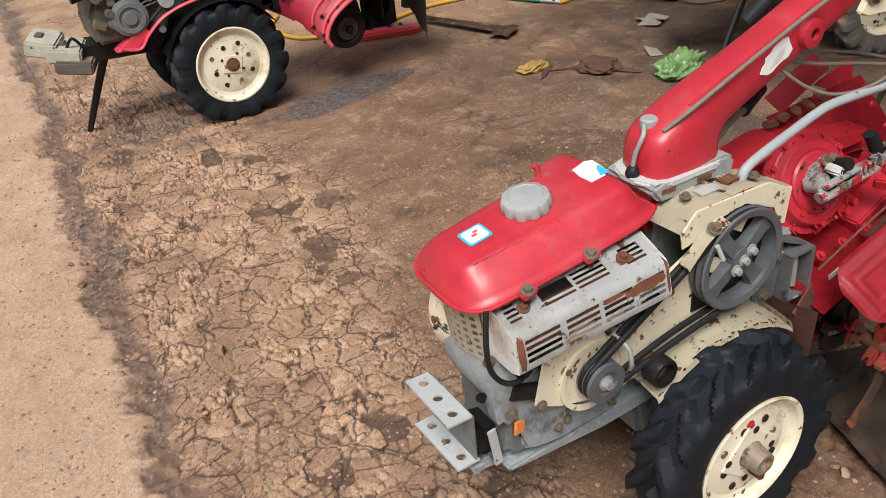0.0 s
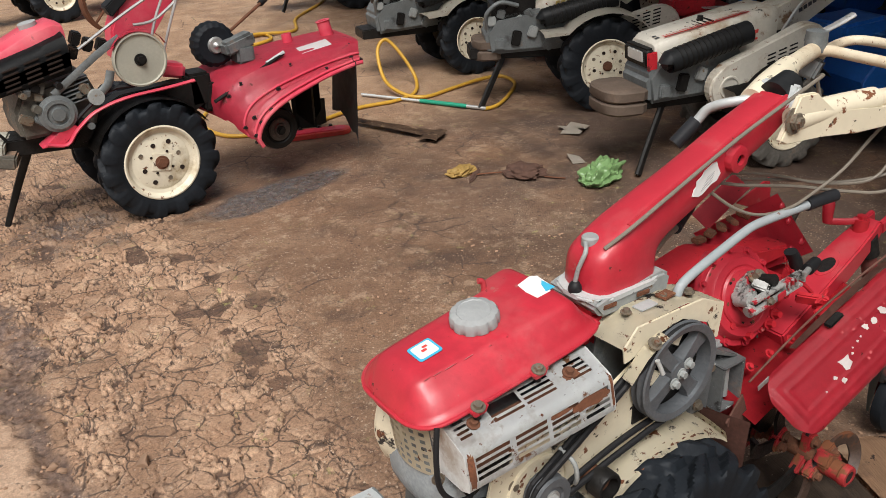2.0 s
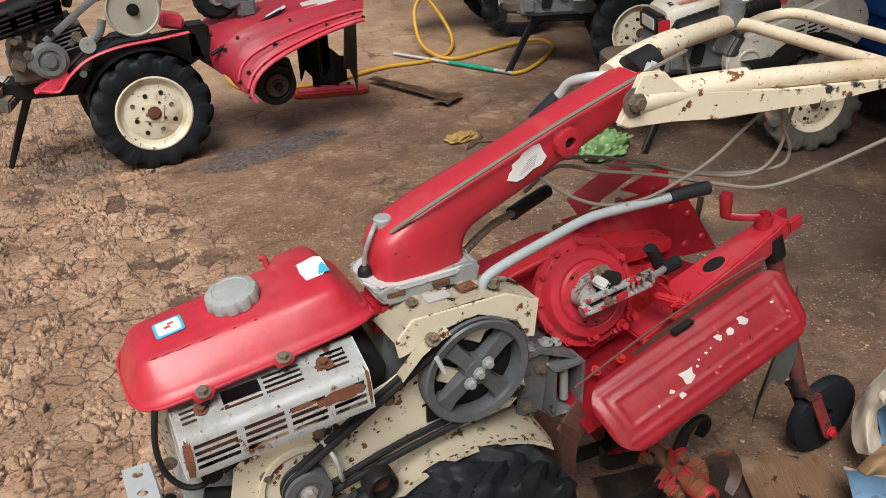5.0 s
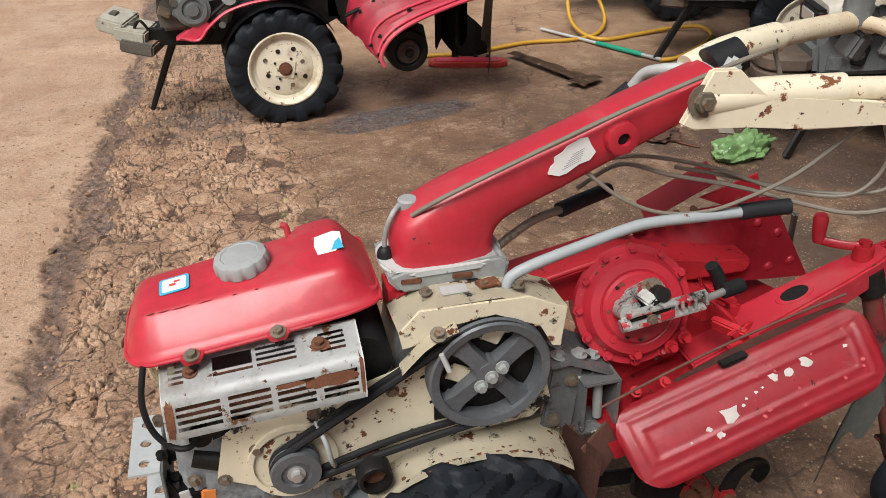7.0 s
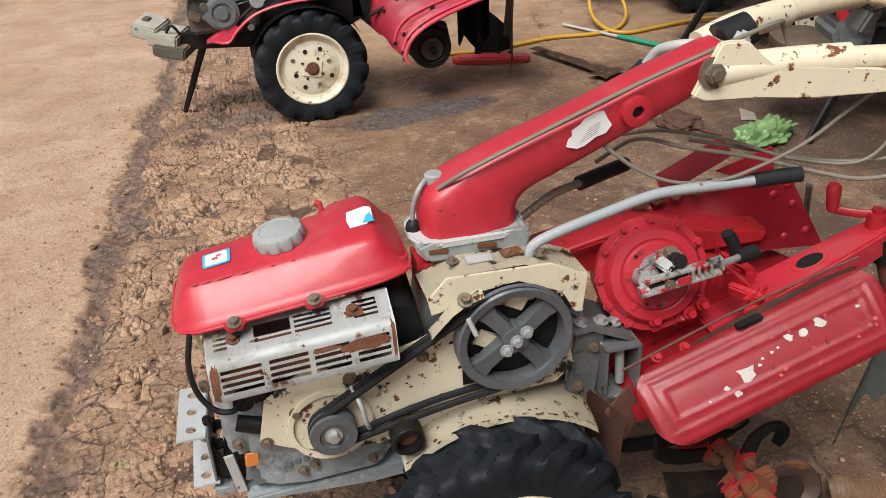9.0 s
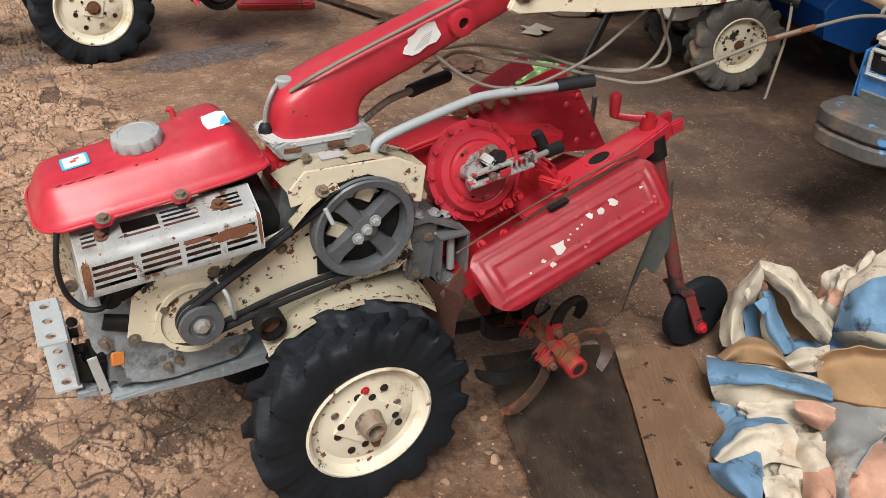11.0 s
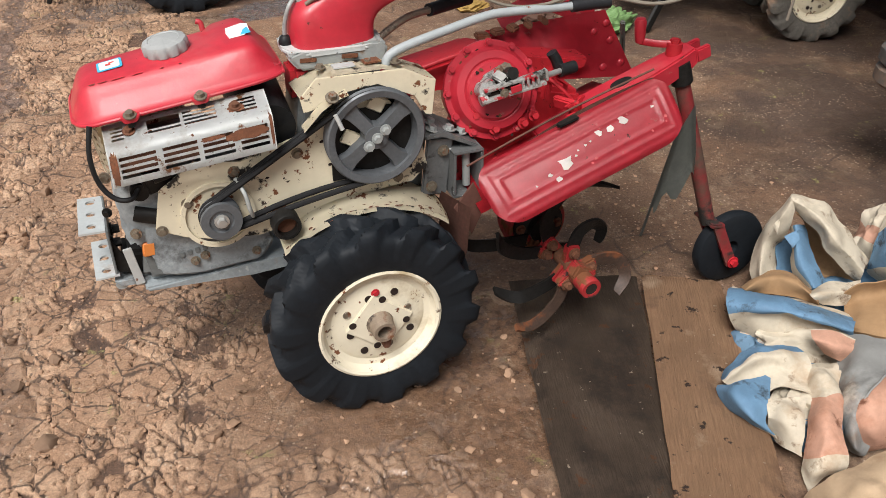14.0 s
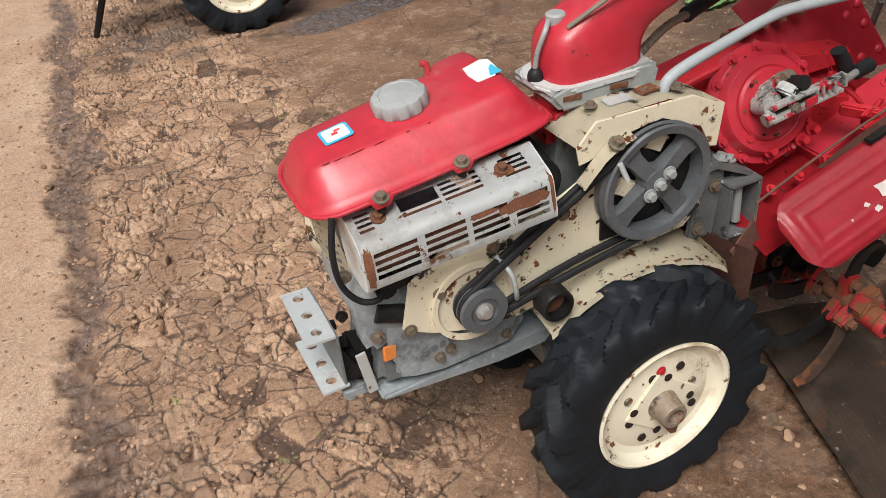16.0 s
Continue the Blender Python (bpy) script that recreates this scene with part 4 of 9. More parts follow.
    bm = plate(B(), [i / 10 for i in range(11)], [0, 0.5, 1], lambda u, v: (-0.372 + 0.075 * u, -0.160 - 0.004 * math.sin(3.1 * u) + 0.012 * v, 0.452 + 0.012 * u - (0.006 + 0.022 * math.sin(math.pi * min(1, u * 1.3)) + 0.004 * math.sin(19 * u)) * v), set(), 0.003)
    P("cowl_scrap", bm, patch_m, "torn rusty edge of the cowl")
    bm = B()
    box(bm, (-0.345, -0.152, 0.515), (0.05, 0.03, 0.04), (10, -10, 12), 0.006)
    cyl(bm, (-0.375, -0.165, 0.50), (-0.375, -0.14, 0.50), 0.016)
    cyl(bm, (-0.35, -0.170, 0.525), (-0.32, -0.165, 0.53), 0.009)
    P("carburettor", bm, dark, "oily black carburettor")
    bm = lathe(B(), [(0.0005, -0.02), (0.086, -0.02), (0.090, 0.0), (0.090, 0.030), (0.080, 0.045), (0.045, 0.052), (0.0005, 0.052)], (-0.335, YM + 0.085, 0.51), (-0.35, 0.94, 0.0), 36)
    P("recoil_housing", bm, cream, "cream starter housing")
    # grille of the starter at the front
    bm = plate(B(), [i / 14 for i in range(15)], [j / 14 for j in range(15)],
               lambda u, v: (-0.440 + 0.018 * (2 * u - 1) ** 2 + 0.014 * (1 - v), YM - 0.055 + 0.12 * u, 0.505 + 0.10 * v),
               {(i, j) for i in range(1, 13, 2) for j in range(1, 13, 2)}, 0.002)
    P("starter_grille", bm, cream, "perforated cream cooling grille")
    bm = tube(B(), [(-0.43, -0.155, 0.63), (-0.44, -0.165, 0.58), (-0.435, -0.165, 0.53), (-0.415, -0.17, 0.50), (-0.39, -0.175, 0.497), (-0.375, -0.165, 0.51)], 0.0045)
    P("fuel_hose", bm, belt_m, "black rubber fuel hose")
    bm = prism(B(), [(-0.372, 0.318), (-0.35, 0.306), (-0.30, 0.298), (-0.18, 0.305), (-0.15, 0.345), (-0.16, 0.385), (-0.26, 0.385), (-0.34, 0.42), (-0.385, 0.43), (-0.39, 0.40), (-0.372, 0.37)], -0.150, -0.10, bev=0.008, seg=3)
    P("sump", bm, shroud_m, "grey oily sump casting")
    for k in range(5):
        P("cast_mark", box(B(), (-0.325 + 0.014 * k, -0.151, 0.352 + 0.002 * k), (0.009, 0.003, 0.011), (0, -5, 0), 0.001), iron)
    for x, z in ((-0.304, 0.334), (-0.285, 0.342), (-0.19, 0.33)):
        P("sump_bolt", bolt(B(), (x, -0.15, z), (0, -1, 0), 0.006, 0.008), bolt_m, "brass-coloured drain bolt")
    P("black_canister", cyl(B(), (-0.145, -0.155, 0.575), (-0.145, -0.02, 0.60), 0.052, seg=28), black, "black air cleaner drum")

    # fuel tank: flange, sloping sides, crisp shoulder, a raised pad at the back
    flange_z = lambda x: 0.640 + 0.135 * (x + 0.365) - 0.10 * max(0, -0.40 - x)
    crown_z = lambda x: 0.6895 + 0.145 * (x + 0.38)
    YT = -0.056
    st = [(-0.455, 0.042, 0.030, 0.06), (-0.4515, 0.062, 0.038, 0.22), (-0.445, 0.077, 0.044, 0.50), (-0.436, 0.088, 0.048, 0.80), (-0.428, 0.094, 0.0505, 0.94), (-0.418, 0.099, 0.052, 0.99), (-0.400, 0.103, 0.0535, 1.0),
          (-0.34, 0.106, 0.057, 1.0), (-0.26, 0.107, 0.061, 1.0), (-0.215, 0.107, 0.064, 1.0), (-0.195, 0.107, 0.066, 1.03), (-0.165, 0.106, 0.068, 1.04), (-0.152, 0.105, 0.0685, 1.02), (-0.144, 0.104, 0.068, 0.955), (-0.134, 0.102, 0.066, 0.80),
          (-0.118, 0.097, 0.062, 0.42), (-0.108, 0.089, 0.056, 0.18), (-0.103, 0.074, 0.048, 0.08)]
    rings = []
    for x, w, tn, k in st:
        z0 = flange_z(x)
        h = (crown_z(x) - z0) * k
        tf = tn + (0.018 if x > -0.20 else 0.0)
        row = []
        for sgn, t_ in ((-1, tn), (1, tf)):
            half = [(w, -0.004), (w, 0.003), (w - 0.007, min(h, 0.006)), (w - 0.0115, min(h, 0.012)), (t_ + 0.50 * (w - 0.011 - t_), h * 0.62), (t_ + 0.006, h - min(h * 0.5, 0.011)), (t_ + 0.0015, h - min(h * 0.2, 0.0055)), (t_ - 0.006, h - min(h * 0.1, 0.0022)), (t_ * 0.5, h + 0.0008)]
            half = [(YT + sgn * a, z0 + b) for a, b in half]
            row += half if sgn < 0 else [(YT, z0 + h + 0.0015)] + half[::-1]
        row += [(YT + 0.5 * w, z0 - 0.010), (YT - 0.5 * w, z0 - 0.010)]
        rings.append([(x, a, b) for a, b in row])
    tank = P("fuel_tank", ring_loft(B(), rings), red, "red pressed-steel fuel tank with a scuffed shoulder", angle=34)
    bm = tube(B(), [(x, YT - w, flange_z(x)) for x, w, _, _ in st] + [(x, YT + w, flange_z(x)) for x, w, _, _ in st[::-1]], 0.0036, 8, 2, True)
    P("seam_flange", bm, red, "", tank)
    # scuffs along the shoulder
    q = random.Random(58)
    for x_, dx_, dz_ in ((-0.412, 0.006, 0.003), (-0.395, 0.010, 0.0015), (-0.372, 0.016, 0.0012), (-0.34, 0.012, 0.001), (-0.30, 0.004, 0.0015), (-0.27, 0.003, 0.002)):
        tn_ = 0.0525 + 0.10 * max(0, x_ + 0.405) * 0.6
        bm = B()
        ctr = Vector((x_, YT - tn_ - 0.0012, crown_z(x_) - 0.0035))
        bm.faces.new([bm.verts.new(ctr + Vector((math.cos(6.283 * i / 9) * dx_ * q.uniform(0.6, 1.1), -0.0016 * math.sin(6.283 * i / 9), math.sin(6.283 * i / 9) * dz_ * q.uniform(0.5, 1.1) + 0.145 * math.cos(6.283 * i / 9) * dx_))) for i in range(9)])
        P("paint_scuff", bm, spot_pale, "", tank)
    for x in (-0.365, -0.250):
        z = flange_z(x)
        bm = prism(B(), [(x - 0.016, z + 0.002), (x + 0.016, z + 0.006), (x + 0.010, z - 0.006), (x - 0.010, z - 0.008)], -0.174, -0.158, bev=0.0015)
        P("mounting_tab", bm, red, "", tank)
        P("mounting_bolt", bolt(B(), (x, -0.167, z + 0.004), (-0.1, -0.25, 0.95), 0.0075, 0.007), bolt_m, "dirty zinc bolt", tank)
        P("mounting_stud", cyl(B(), (x, -0.165, z - 0.016), (x, -0.165, z), 0.006, seg=12), dark, "", tank)
    o = Vector((-0.283, -0.056, 0.7035))
    ax = Vector((-0.16, -0.05, 1)).normalized()
    bm = lathe(B(), [(0.0005, 0), (0.036, 0), (0.0385, 0.003), (0.0385, 0.016), (0.036, 0.0205), (0.027, 0.0235), (0.0255, 0.0222), (0.012, 0.0245), (0.0005, 0.0250)], o, ax, 96,
               lambda a: 1 + 0.030 * math.tanh(4 * (abs(math.cos(5.5 * a)) - 0.35)))
    P("filler_cap", bm, cap_m, "grey fluted plastic filler cap", tank)
    P("filler_neck", lathe(B(), [(0.026, -0.012), (0.040, -0.012), (0.038, 0.002), (0.026, 0.002)], o, ax, 32), red, "", tank)

    def sticker_on(c, ex, ey, w, h, name, mat_, lift=0.0, shape=None):
        c, ex, ey = Vector(c), Vector(ex).normalized(), Vector(ey).normalized()
        ey = (ey - ex * ey.dot(ex)).normalized()
        nrm = ex.cross(ey)
        m = Matrix((ex.to_4d(), ey.to_4d(), nrm.to_4d(), (0, 0, 0, 1))).transposed()
        m.translation = c + nrm * lift
        for i in range(3):
            m[3][i] = 0
        bm = prism(B(), shape or rounded(-w / 2, -h / 2, w / 2, h / 2, min(w, h) * 0.12, 3), 0, 0.0006, "z", m=m)
        return P(name, bm, mat_, "", tank)
    ex, ey = (1, 0.0, 0.17), (0, 1, 0.02)
    zt = 0.6917
    sticker_on((-0.380, -0.058, zt), ex, ey, 0.042, 0.040, "warning_sticker", stick_blue, 0.0005)
    sticker_on((-0.380, -0.058, zt), ex, ey, 0.034, 0.032, "warning_sticker", sticker, 0.0012)
    for k in range(2):
        sticker_on((-0.382 + 0.006 * k, -0.060 + 0.008 * k, zt + 0.0004), ex, ey, 0.009, 0.005, "printed_bar", stick_red, 0.0018)
    sticker_on((-0.160, -0.058, 0.7250), ex, ey, 0.040, 0.055, "torn_label", sticker, 0.0005,
               [(-0.02, -0.026), (0.006, -0.028), (0.018, -0.012), (0.020, 0.020), (0.010, 0.028), (-0.018, 0.024), (-0.022, 0.0)])
    sticker_on((-0.150, -0.068, 0.7265), ex, ey, 0.016, 0.03, "torn_label", stick_blue, 0.0012, [(-0.010, -0.014), (0.008, -0.016), (0.006, 0.014), (-0.002, 0.006)])
    P("vent_pipe", tube(B(), [(-0.212, 0.010, 0.700), (-0.214, 0.012, 0.722), (-0.222, 0.014, 0.726)], 0.005), red, "", tank)

    # slotted guard over the silencer
    prof = [(-0.116, -0.016), (-0.126, -0.003), (-0.136, 0.001), (-0.184, -0.018), (-0.192, -0.022), (-0.197, -0.030), (-0.207, -0.072), (-0.206, -0.080), (-0.188, -0.088)]
    X0, X1 = -0.412, -0.145
    zg = lambda x: 0.6175 + 0.135 * (x - X0)
    skew = lambda x: -0.085 * (x - X0)
    TOP_ = ((0.04, 0.115), (0.26, 0.46), (0.48, 0.68), (0.80, 0.93))
    FACE_ = ((0.06, 0.28), (0.32, 0.53), (0.56, 0.75), (0.79, 0.965))
    us = sorted({0, 1, 0.02, 0.98, *[g for r in TOP_ + FACE_ for g in r]})
    lens = [0]
    for a, b in zip(prof, prof[1:]):
        lens.append(lens[-1] + math.dist(a, b))
    tot = lens[-1]

    def on_prof(v):
        s = v * tot
        for (a, b), (p, q) in zip(zip(lens, lens[1:]), zip(prof, prof[1:])):
            if s <= b + 1e-9:
                t = (s - a) / (b - a)
                return p[0] + (q[0] - p[0]) * t, p[1] + (q[1] - p[1]) * t
        return prof[-1]
    vs = sorted({l_ / tot for l_ in lens})
    top_rows, face_rows = [], []
    tv0, tv1 = (lens[2] + 0.010) / tot, (lens[2] + 0.044) / tot
    fv0, fv1 = (lens[5] + 0.003) / tot, (lens[5] + 0.043) / tot
    for k in range(4):
        s = tv0 + (tv1 - tv0) * k / 4
        top_rows.append((s, s + (tv1 - tv0) / 4 * 0.5))
        s = fv0 + (fv1 - fv0) * k / 4
        face_rows.append((s, s + (fv1 - fv0) / 4 * 0.55))
    vs = sorted({round(v, 5) for v in (*vs, *[x for r in top_rows + face_rows for x in r])})
    us = sorted({round(u, 5) for u in us})
    holes = set()
    for i in range(len(us) - 1):
        um = (us[i] + us[i + 1]) / 2
        for j in range(len(vs) - 1):
            vm = (vs[j] + vs[j + 1]) / 2
            for a, b in top_rows:
                if a < vm < b and any(p < um < q for p, q in TOP_) or (tv0 + 0.1 * (tv1 - tv0) < vm < tv0 + 0.62 * (tv1 - tv0) and 0.26 < um < 0.46):
                    holes.add((i, j))
            for a, b in face_rows:
                if a < vm < b and any(p < um < q for p, q in FACE_):
                    holes.add((i, j))
    at = lambda u, v: (X0 + (X1 - X0) * u, on_prof(v)[0] + skew(X0 + (X1 - X0) * u), zg(X0 + (X1 - X0) * u) + on_prof(v)[1])
    guard = P("silencer_guard", plate(B(), us, vs, at, holes, 0.0022), guard_m, "slotted silver sheet guard with rust patches")
    for x in (X0, X1):
        pts = [(p + skew(x), zg(x) + q) for p, q in prof] + [(-0.13 + skew(x), zg(x) - 0.088), (-0.112 + skew(x), zg(x) - 0.03)]
        bm = prism(B(), pts, x - 0.001, x + 0.001, "x")
        P("guard_end", bm, guard_m, "", guard)
    bm = cyl(B(), (X0 + 0.02, -0.162, zg(X0) - 0.050), (X1 - 0.01, -0.162 + skew(X1), zg(X1) - 0.050), 0.030, seg=24)
    P("silencer", bm, rust_m, "rusty brown silencer", guard)
    # rusted patches eaten into the sheet
    q = random.Random(9)
    for u0, u1, v0, v1, m_ in ((0.70, 0.975, (lens[5] + 0.003) / tot, (lens[5] + 0.022) / tot, patch_m), (0.55, 0.70, (lens[5] + 0.003) / tot, (lens[5] + 0.011) / tot, patch_m), (0.75, 0.86, (lens[2] + 0.020) / tot, (lens[2] + 0.038) / tot, patch_m), (0.005, 0.05, (lens[5] - 0.012) / tot, (lens[5] + 0.05) / tot, patch_m), (0.978, 0.999, (lens[3]) / tot, (lens[5] + 0.045) / tot, patch_m)):
        bm = B()
        k = 26
        ctr = ((u0 + u1) / 2, (v0 + v1) / 2)
        ring = []
        for i in range(k):
            a = 2 * math.pi * i / k
            f = q.uniform(0.72, 1.08)
            cu, cv = math.copysign(abs(math.cos(a)) ** 0.6, math.cos(a)), math.copysign(abs(math.sin(a)) ** 0.6, math.sin(a))
            ring.append((ctr[0] + (u1 - u0) / 2 * cu * min(1, f + 0.1), ctr[1] + (v1 - v0) / 2 * cv * f))
        layers = []
        for sc in (0.02, 0.33, 0.66, 1.0):
            layers.append([Vector(at(ctr[0] + (u - ctr[0]) * sc, ctr[1] + (v - ctr[1]) * sc)) + Vector((0, -0.0008, 0.0006)) for u, v in ring])
        rows_ = [[bm.verts.new(p) for p in ly] for ly in layers]
        for ra, rb in zip(rows_, rows_[1:]):
            for i in range(k):
                bm.faces.new((ra[i], ra[(i + 1) % k], rb[(i + 1) % k], rb[i]))
        bm.faces.new(rows_[0])
        P("rust_patch", bm, m_, "rusted-through patch", guard)
    for u_ in (0.15, 0.80):
        P("guard_bolt", bolt(B(), Vector(at(u_, (lens[2] + 0.026) / tot)) + Vector((0, 0, 0.001)), (0, -0.35, 0.93), 0.007, 0.007), rust_m, "", guard)

    # cream belt-side plate
    out = [(-0.362, 0.425), (-0.345, 0.50), (-0.28, 0.545), (-0.20, 0.53), (-0.10, 0.56), (-0.02, 0.60), (0.06, 0.62), (0.13, 0.55), (0.15, 0.46), (0.12, 0.43),
           (0.03, 0.425), (-0.09, 0.395), (-0.18, 0.375), (-0.26, 0.383), (-0.315, 0.40)]
    bm = prism(B(), out, -0.172, -0.166, bev=0.0012)
    belt_plate = P("belt_plate", bm, cream, "cream side plate with rust chips")
    bm = lathe(B(), [(0.058, 0), (0.066, 0), (0.066, 0.006), (0.058, 0.006)], (-0.252, -0.172, 0.436), (0, -1, 0), 40)
    P("plate_ring", bm, cream)
    for x, z in ((-0.352, 0.422), (-0.302, 0.468), (-0.215, 0.515), (-0.10, 0.53), (0.09, 0.445)):
        P("plate_bolt", bolt(B(), (x, -0.172, z), (0, -1, 0), 0.007, 0.006), bolt_m)
    # black block stands in for the shade in the gap behind the pulley
    P("dark_opening", box(B(), (0.04, -0.168, 0.53), (0.17, 0.014, 0.15), (0, 0, 0), 0.02), dark)
    for x, z in ((-0.002, 0.545), (0.05, 0.605), (-0.01, 0.50)):
        P("inner_lug", box(B(), (x, -0.178, z), (0.035, 0.006, 0.03), (0, 30, 0), 0.004), cream)

    # fender over the wheel
    arc = []
    for k in range(13):
        a = radians(132 - 88 * k / 12)
        arc.append((0.015 + 0.225 * math.cos(a), 0.215 + 0.203 * math.sin(a)))
    arc[0] = (-0.150, 0.360)
    arc.append((0.172, 0.372))
    rings = []
    bm = plate(B(), list(range(len(arc))), [0, 1, 2, 3],
               lambda i, j: (arc[i][0], (-0.120, -0.185, -0.219, -0.223)[j], arc[i][1] + (0.012, 0.006, 0.0, -0.008)[j]), set(), 0.003)
    fender = P("fender", bm, cream, "cream mudguard with chipped rusty edge")
    bm = lathe(B(), [(0.019, 0), (0.0265, 0), (0.0265, 0.028), (0.0245, 0.031), (0.019, 0.031)], (-0.140, -0.195, 0.412), (0, -1, 0), 28)
    P("tension_tube", bm, dark, "short dark steel tube")
    P("tube_bore", cyl(B(), (-0.140, -0.16, 0.412), (-0.140, -0.208, 0.412), 0.0188), rust_m)

    # flaked paint along the edges
    q = random.Random(31)

    def flake(c, e1, e2, size, mat_, parent):
        bm = B()
        k = 8
        ph = q.uniform(0, 6)
        vs_ = [bm.verts.new(Vector(c) + (Vector(e1) * math.cos(6.283 * i / k + ph) * q.uniform(0.6, 1.5) + Vector(e2) * math.sin(6.283 * i / k + ph) * q.uniform(0.5, 1.1)) * size) for i in range(k)]
        bm.faces.new(vs_)
        P("rust_chip", bm, mat_, "", parent)
    for k in range(46):
        t_ = q.uniform(0.2, len(arc) - 1.2)
        i0 = int(t_)
        p, p2 = Vector((arc[i0][0], 0, arc[i0][1])), Vector((arc[i0 + 1][0], 0, arc[i0 + 1][1]))
        e_ = (p2 - p).normalized()
        y_ = q.choice((q.uniform(-0.220, -0.205), q.uniform(-0.222, -0.214)))
        flake(p.lerp(p2, t_ - i0) + Vector((0, y_, 0.0012 if y_ > -0.212 else -0.0005)) + Vector((e_.z * -0.001, 0, e_.x * 0.001)), e_, (0, 1, -0.12), q.uniform(0.0016, 0.0045), patch_m if k % 3 else shade_chip_m, fender)
    for k in range(26):
        x_, z_ = q.uniform(-0.34, 0.10), q.uniform(0.395, 0.555)
        flake((x_, -0.1723, z_), (1, 0, 0), (0, 0, 1), q.uniform(0.0012, 0.0042), shade_chip_m if k % 2 else patch_m, belt_plate)
    # pulleys and belts
    big, sm = Vector((0.041, -0.190, 0.550)), Vector((-0.251, -0.190, 0.440))
    bm = lathe(B(), [(0.076, -0.013), (0.090, -0.014), (0.093, -0.012), (0.084, -0.006), (0.093, 0.0), (0.084, 0.006), (0.093, 0.013), (0.090, 0.016), (0.078, 0.014)], big, (0, -1, 0), 56)
    pl = P("driven_pulley", bm, pulley_m, "grey four-spoke belt pulley")
    for k in range(4):
        a = radians(40 + 90 * k)
        d = Vector((math.cos(a), 0, math.sin(a)))
        t = Vector((-math.sin(a), 0, math.cos(a)))
        rings = []
        for s, w, h in ((0.010, 0.012, 0.012), (0.03, 0.011, 0.010), (0.06, 0.012, 0.008), (0.080, 0.018, 0.007)):
            c = big + d * s
            rings.append([c + t * w + Vector((0, -h, 0)), c - t * w + Vector((0, -h, 0)), c - t * w * 1.2 + Vector((0, h, 0)), c + t * w * 1.2 + Vector((0, h, 0))])
        bm = ring_loft(B(), rings)
        P("spoke", bm, pulley_m, "", pl, 60)
    P("pulley_hub", lathe(B(), [(0.0005, -0.012), (0.024, -0.012), (0.022, 0.014), (0.0005, 0.016)], big, (0, -1, 0), 28), pulley_m, "", pl)
    for k in (-1, 0, 1):
        P("hub_bolt", bolt(B(), big + Vector((0.016 * k, -0.014, 0.014 * k)), (0, -1, 0), 0.007, 0.009), iron_lt, "", pl)
    bm = lathe(B(), [(0.0005, -0.012), (0.036, -0.012), (0.037, -0.008), (0.028, -0.004), (0.037, 0.002), (0.028, 0.008), (0.037, 0.014), (0.036, 0.020), (0.022, 0.020), (0.020, 0.016), (0.0005, 0.016)], sm, (0, -1, 0), 40)
    ps = P("drive_pulley", bm, pulley_m, "small grey drive pulley")
    P("pulley_nut", bolt(B(), sm + Vector((0, -0.016, 0)), (0, -1, 0), 0.009, 0.010), alu, "", ps)
    d = big - sm
    L = math.hypot(d.x, d.z)
    ang = math.atan2(d.z, d.x)
    off = math.asin((0.088 - 0.033) / L)

    def belt_path(y, sag):
        pts = []
        for k in range(19):
            a = ang + math.pi / 2 + off - (math.pi + 2 * off) * k / 18
            pts.append(Vector((big.x + 0.0855 * math.cos(a), y, big.z + 0.0855 * math.sin(a))))
        lo0 = pts[-1]
        ends = []
        for k in range(13):
            a = ang - math.pi / 2 - off - (math.pi - 2 * off) * k / 12
            ends.append(Vector((sm.x + 0.032 * math.cos(a), y, sm.z + 0.032 * math.sin(a))))
        lo = [lo0.lerp(ends[0], t) + Vector((0, 0, sag * math.sin(math.pi * t))) for t in (0.2, 0.4, 0.6, 0.8)]
        up = [ends[-1].lerp(pts[0], t) for t in (0.25, 0.5, 0.75)]
        return pts + lo + ends + up
    for y, sag in ((-0.1845, 0.013), (-0.1970, 0.005)):
        P("drive_belt", tube(B(), belt_path(y, sag), 0.0056, 8, 2, True), belt_m, "black rubber drive belt")
    bm = tube(B(), [(-0.215, -0.18, 0.505), (-0.205, -0.205, 0.485), (-0.20, -0.208, 0.455), (-0.195, -0.20, 0.435)], 0.004)
    P("belt_keeper", bm, iron_lt)

    # cream hood over the pulley
    hood = [(-0.090, 0.640), (-0.060, 0.672), (0.10, 0.668), (0.145, 0.645), (0.160, 0.640), (0.153, 0.572), (0.140, 0.575), (0.12, 0.615), (0.05, 0.648), (-0.02, 0.640), (-0.055, 0.618), (-0.085, 0.612)]
    bm = prism(B(), hood, -0.190, -0.186, bev=0.001)
    P("hood_face", bm, cream, "cream pulley hood with rust chips")
    bm = plate(B(), [0, 0.25, 0.6, 0.85, 1], [0, 0.5, 1],
               lambda u, v: (-0.090 + 0.25 * u, -0.188 + 0.085 * v, (0.640 + 0.032 * min(1, u * 5) if u < 0.7 else 0.672 - 0.032 * (u - 0.7) / 0.3) - 0.004 * v), set(), 0.003)
    P("hood_top", bm, cream, "cream pulley hood top")
    for x, y in ((-0.040, -0.145), (0.045, -0.150), (0.092, -0.165)):
        P("hood_bolt", bolt(B(), (x, y, 0.672), (0, 0, 1), 0.0065, 0.006), bolt_m)
    P("rusty_pad", box(B(), (0.052, -0.148, 0.674), (0.034, 0.024, 0.004), (0, 0, 8), 0.002), patch_m, "rusty bare patch plate")
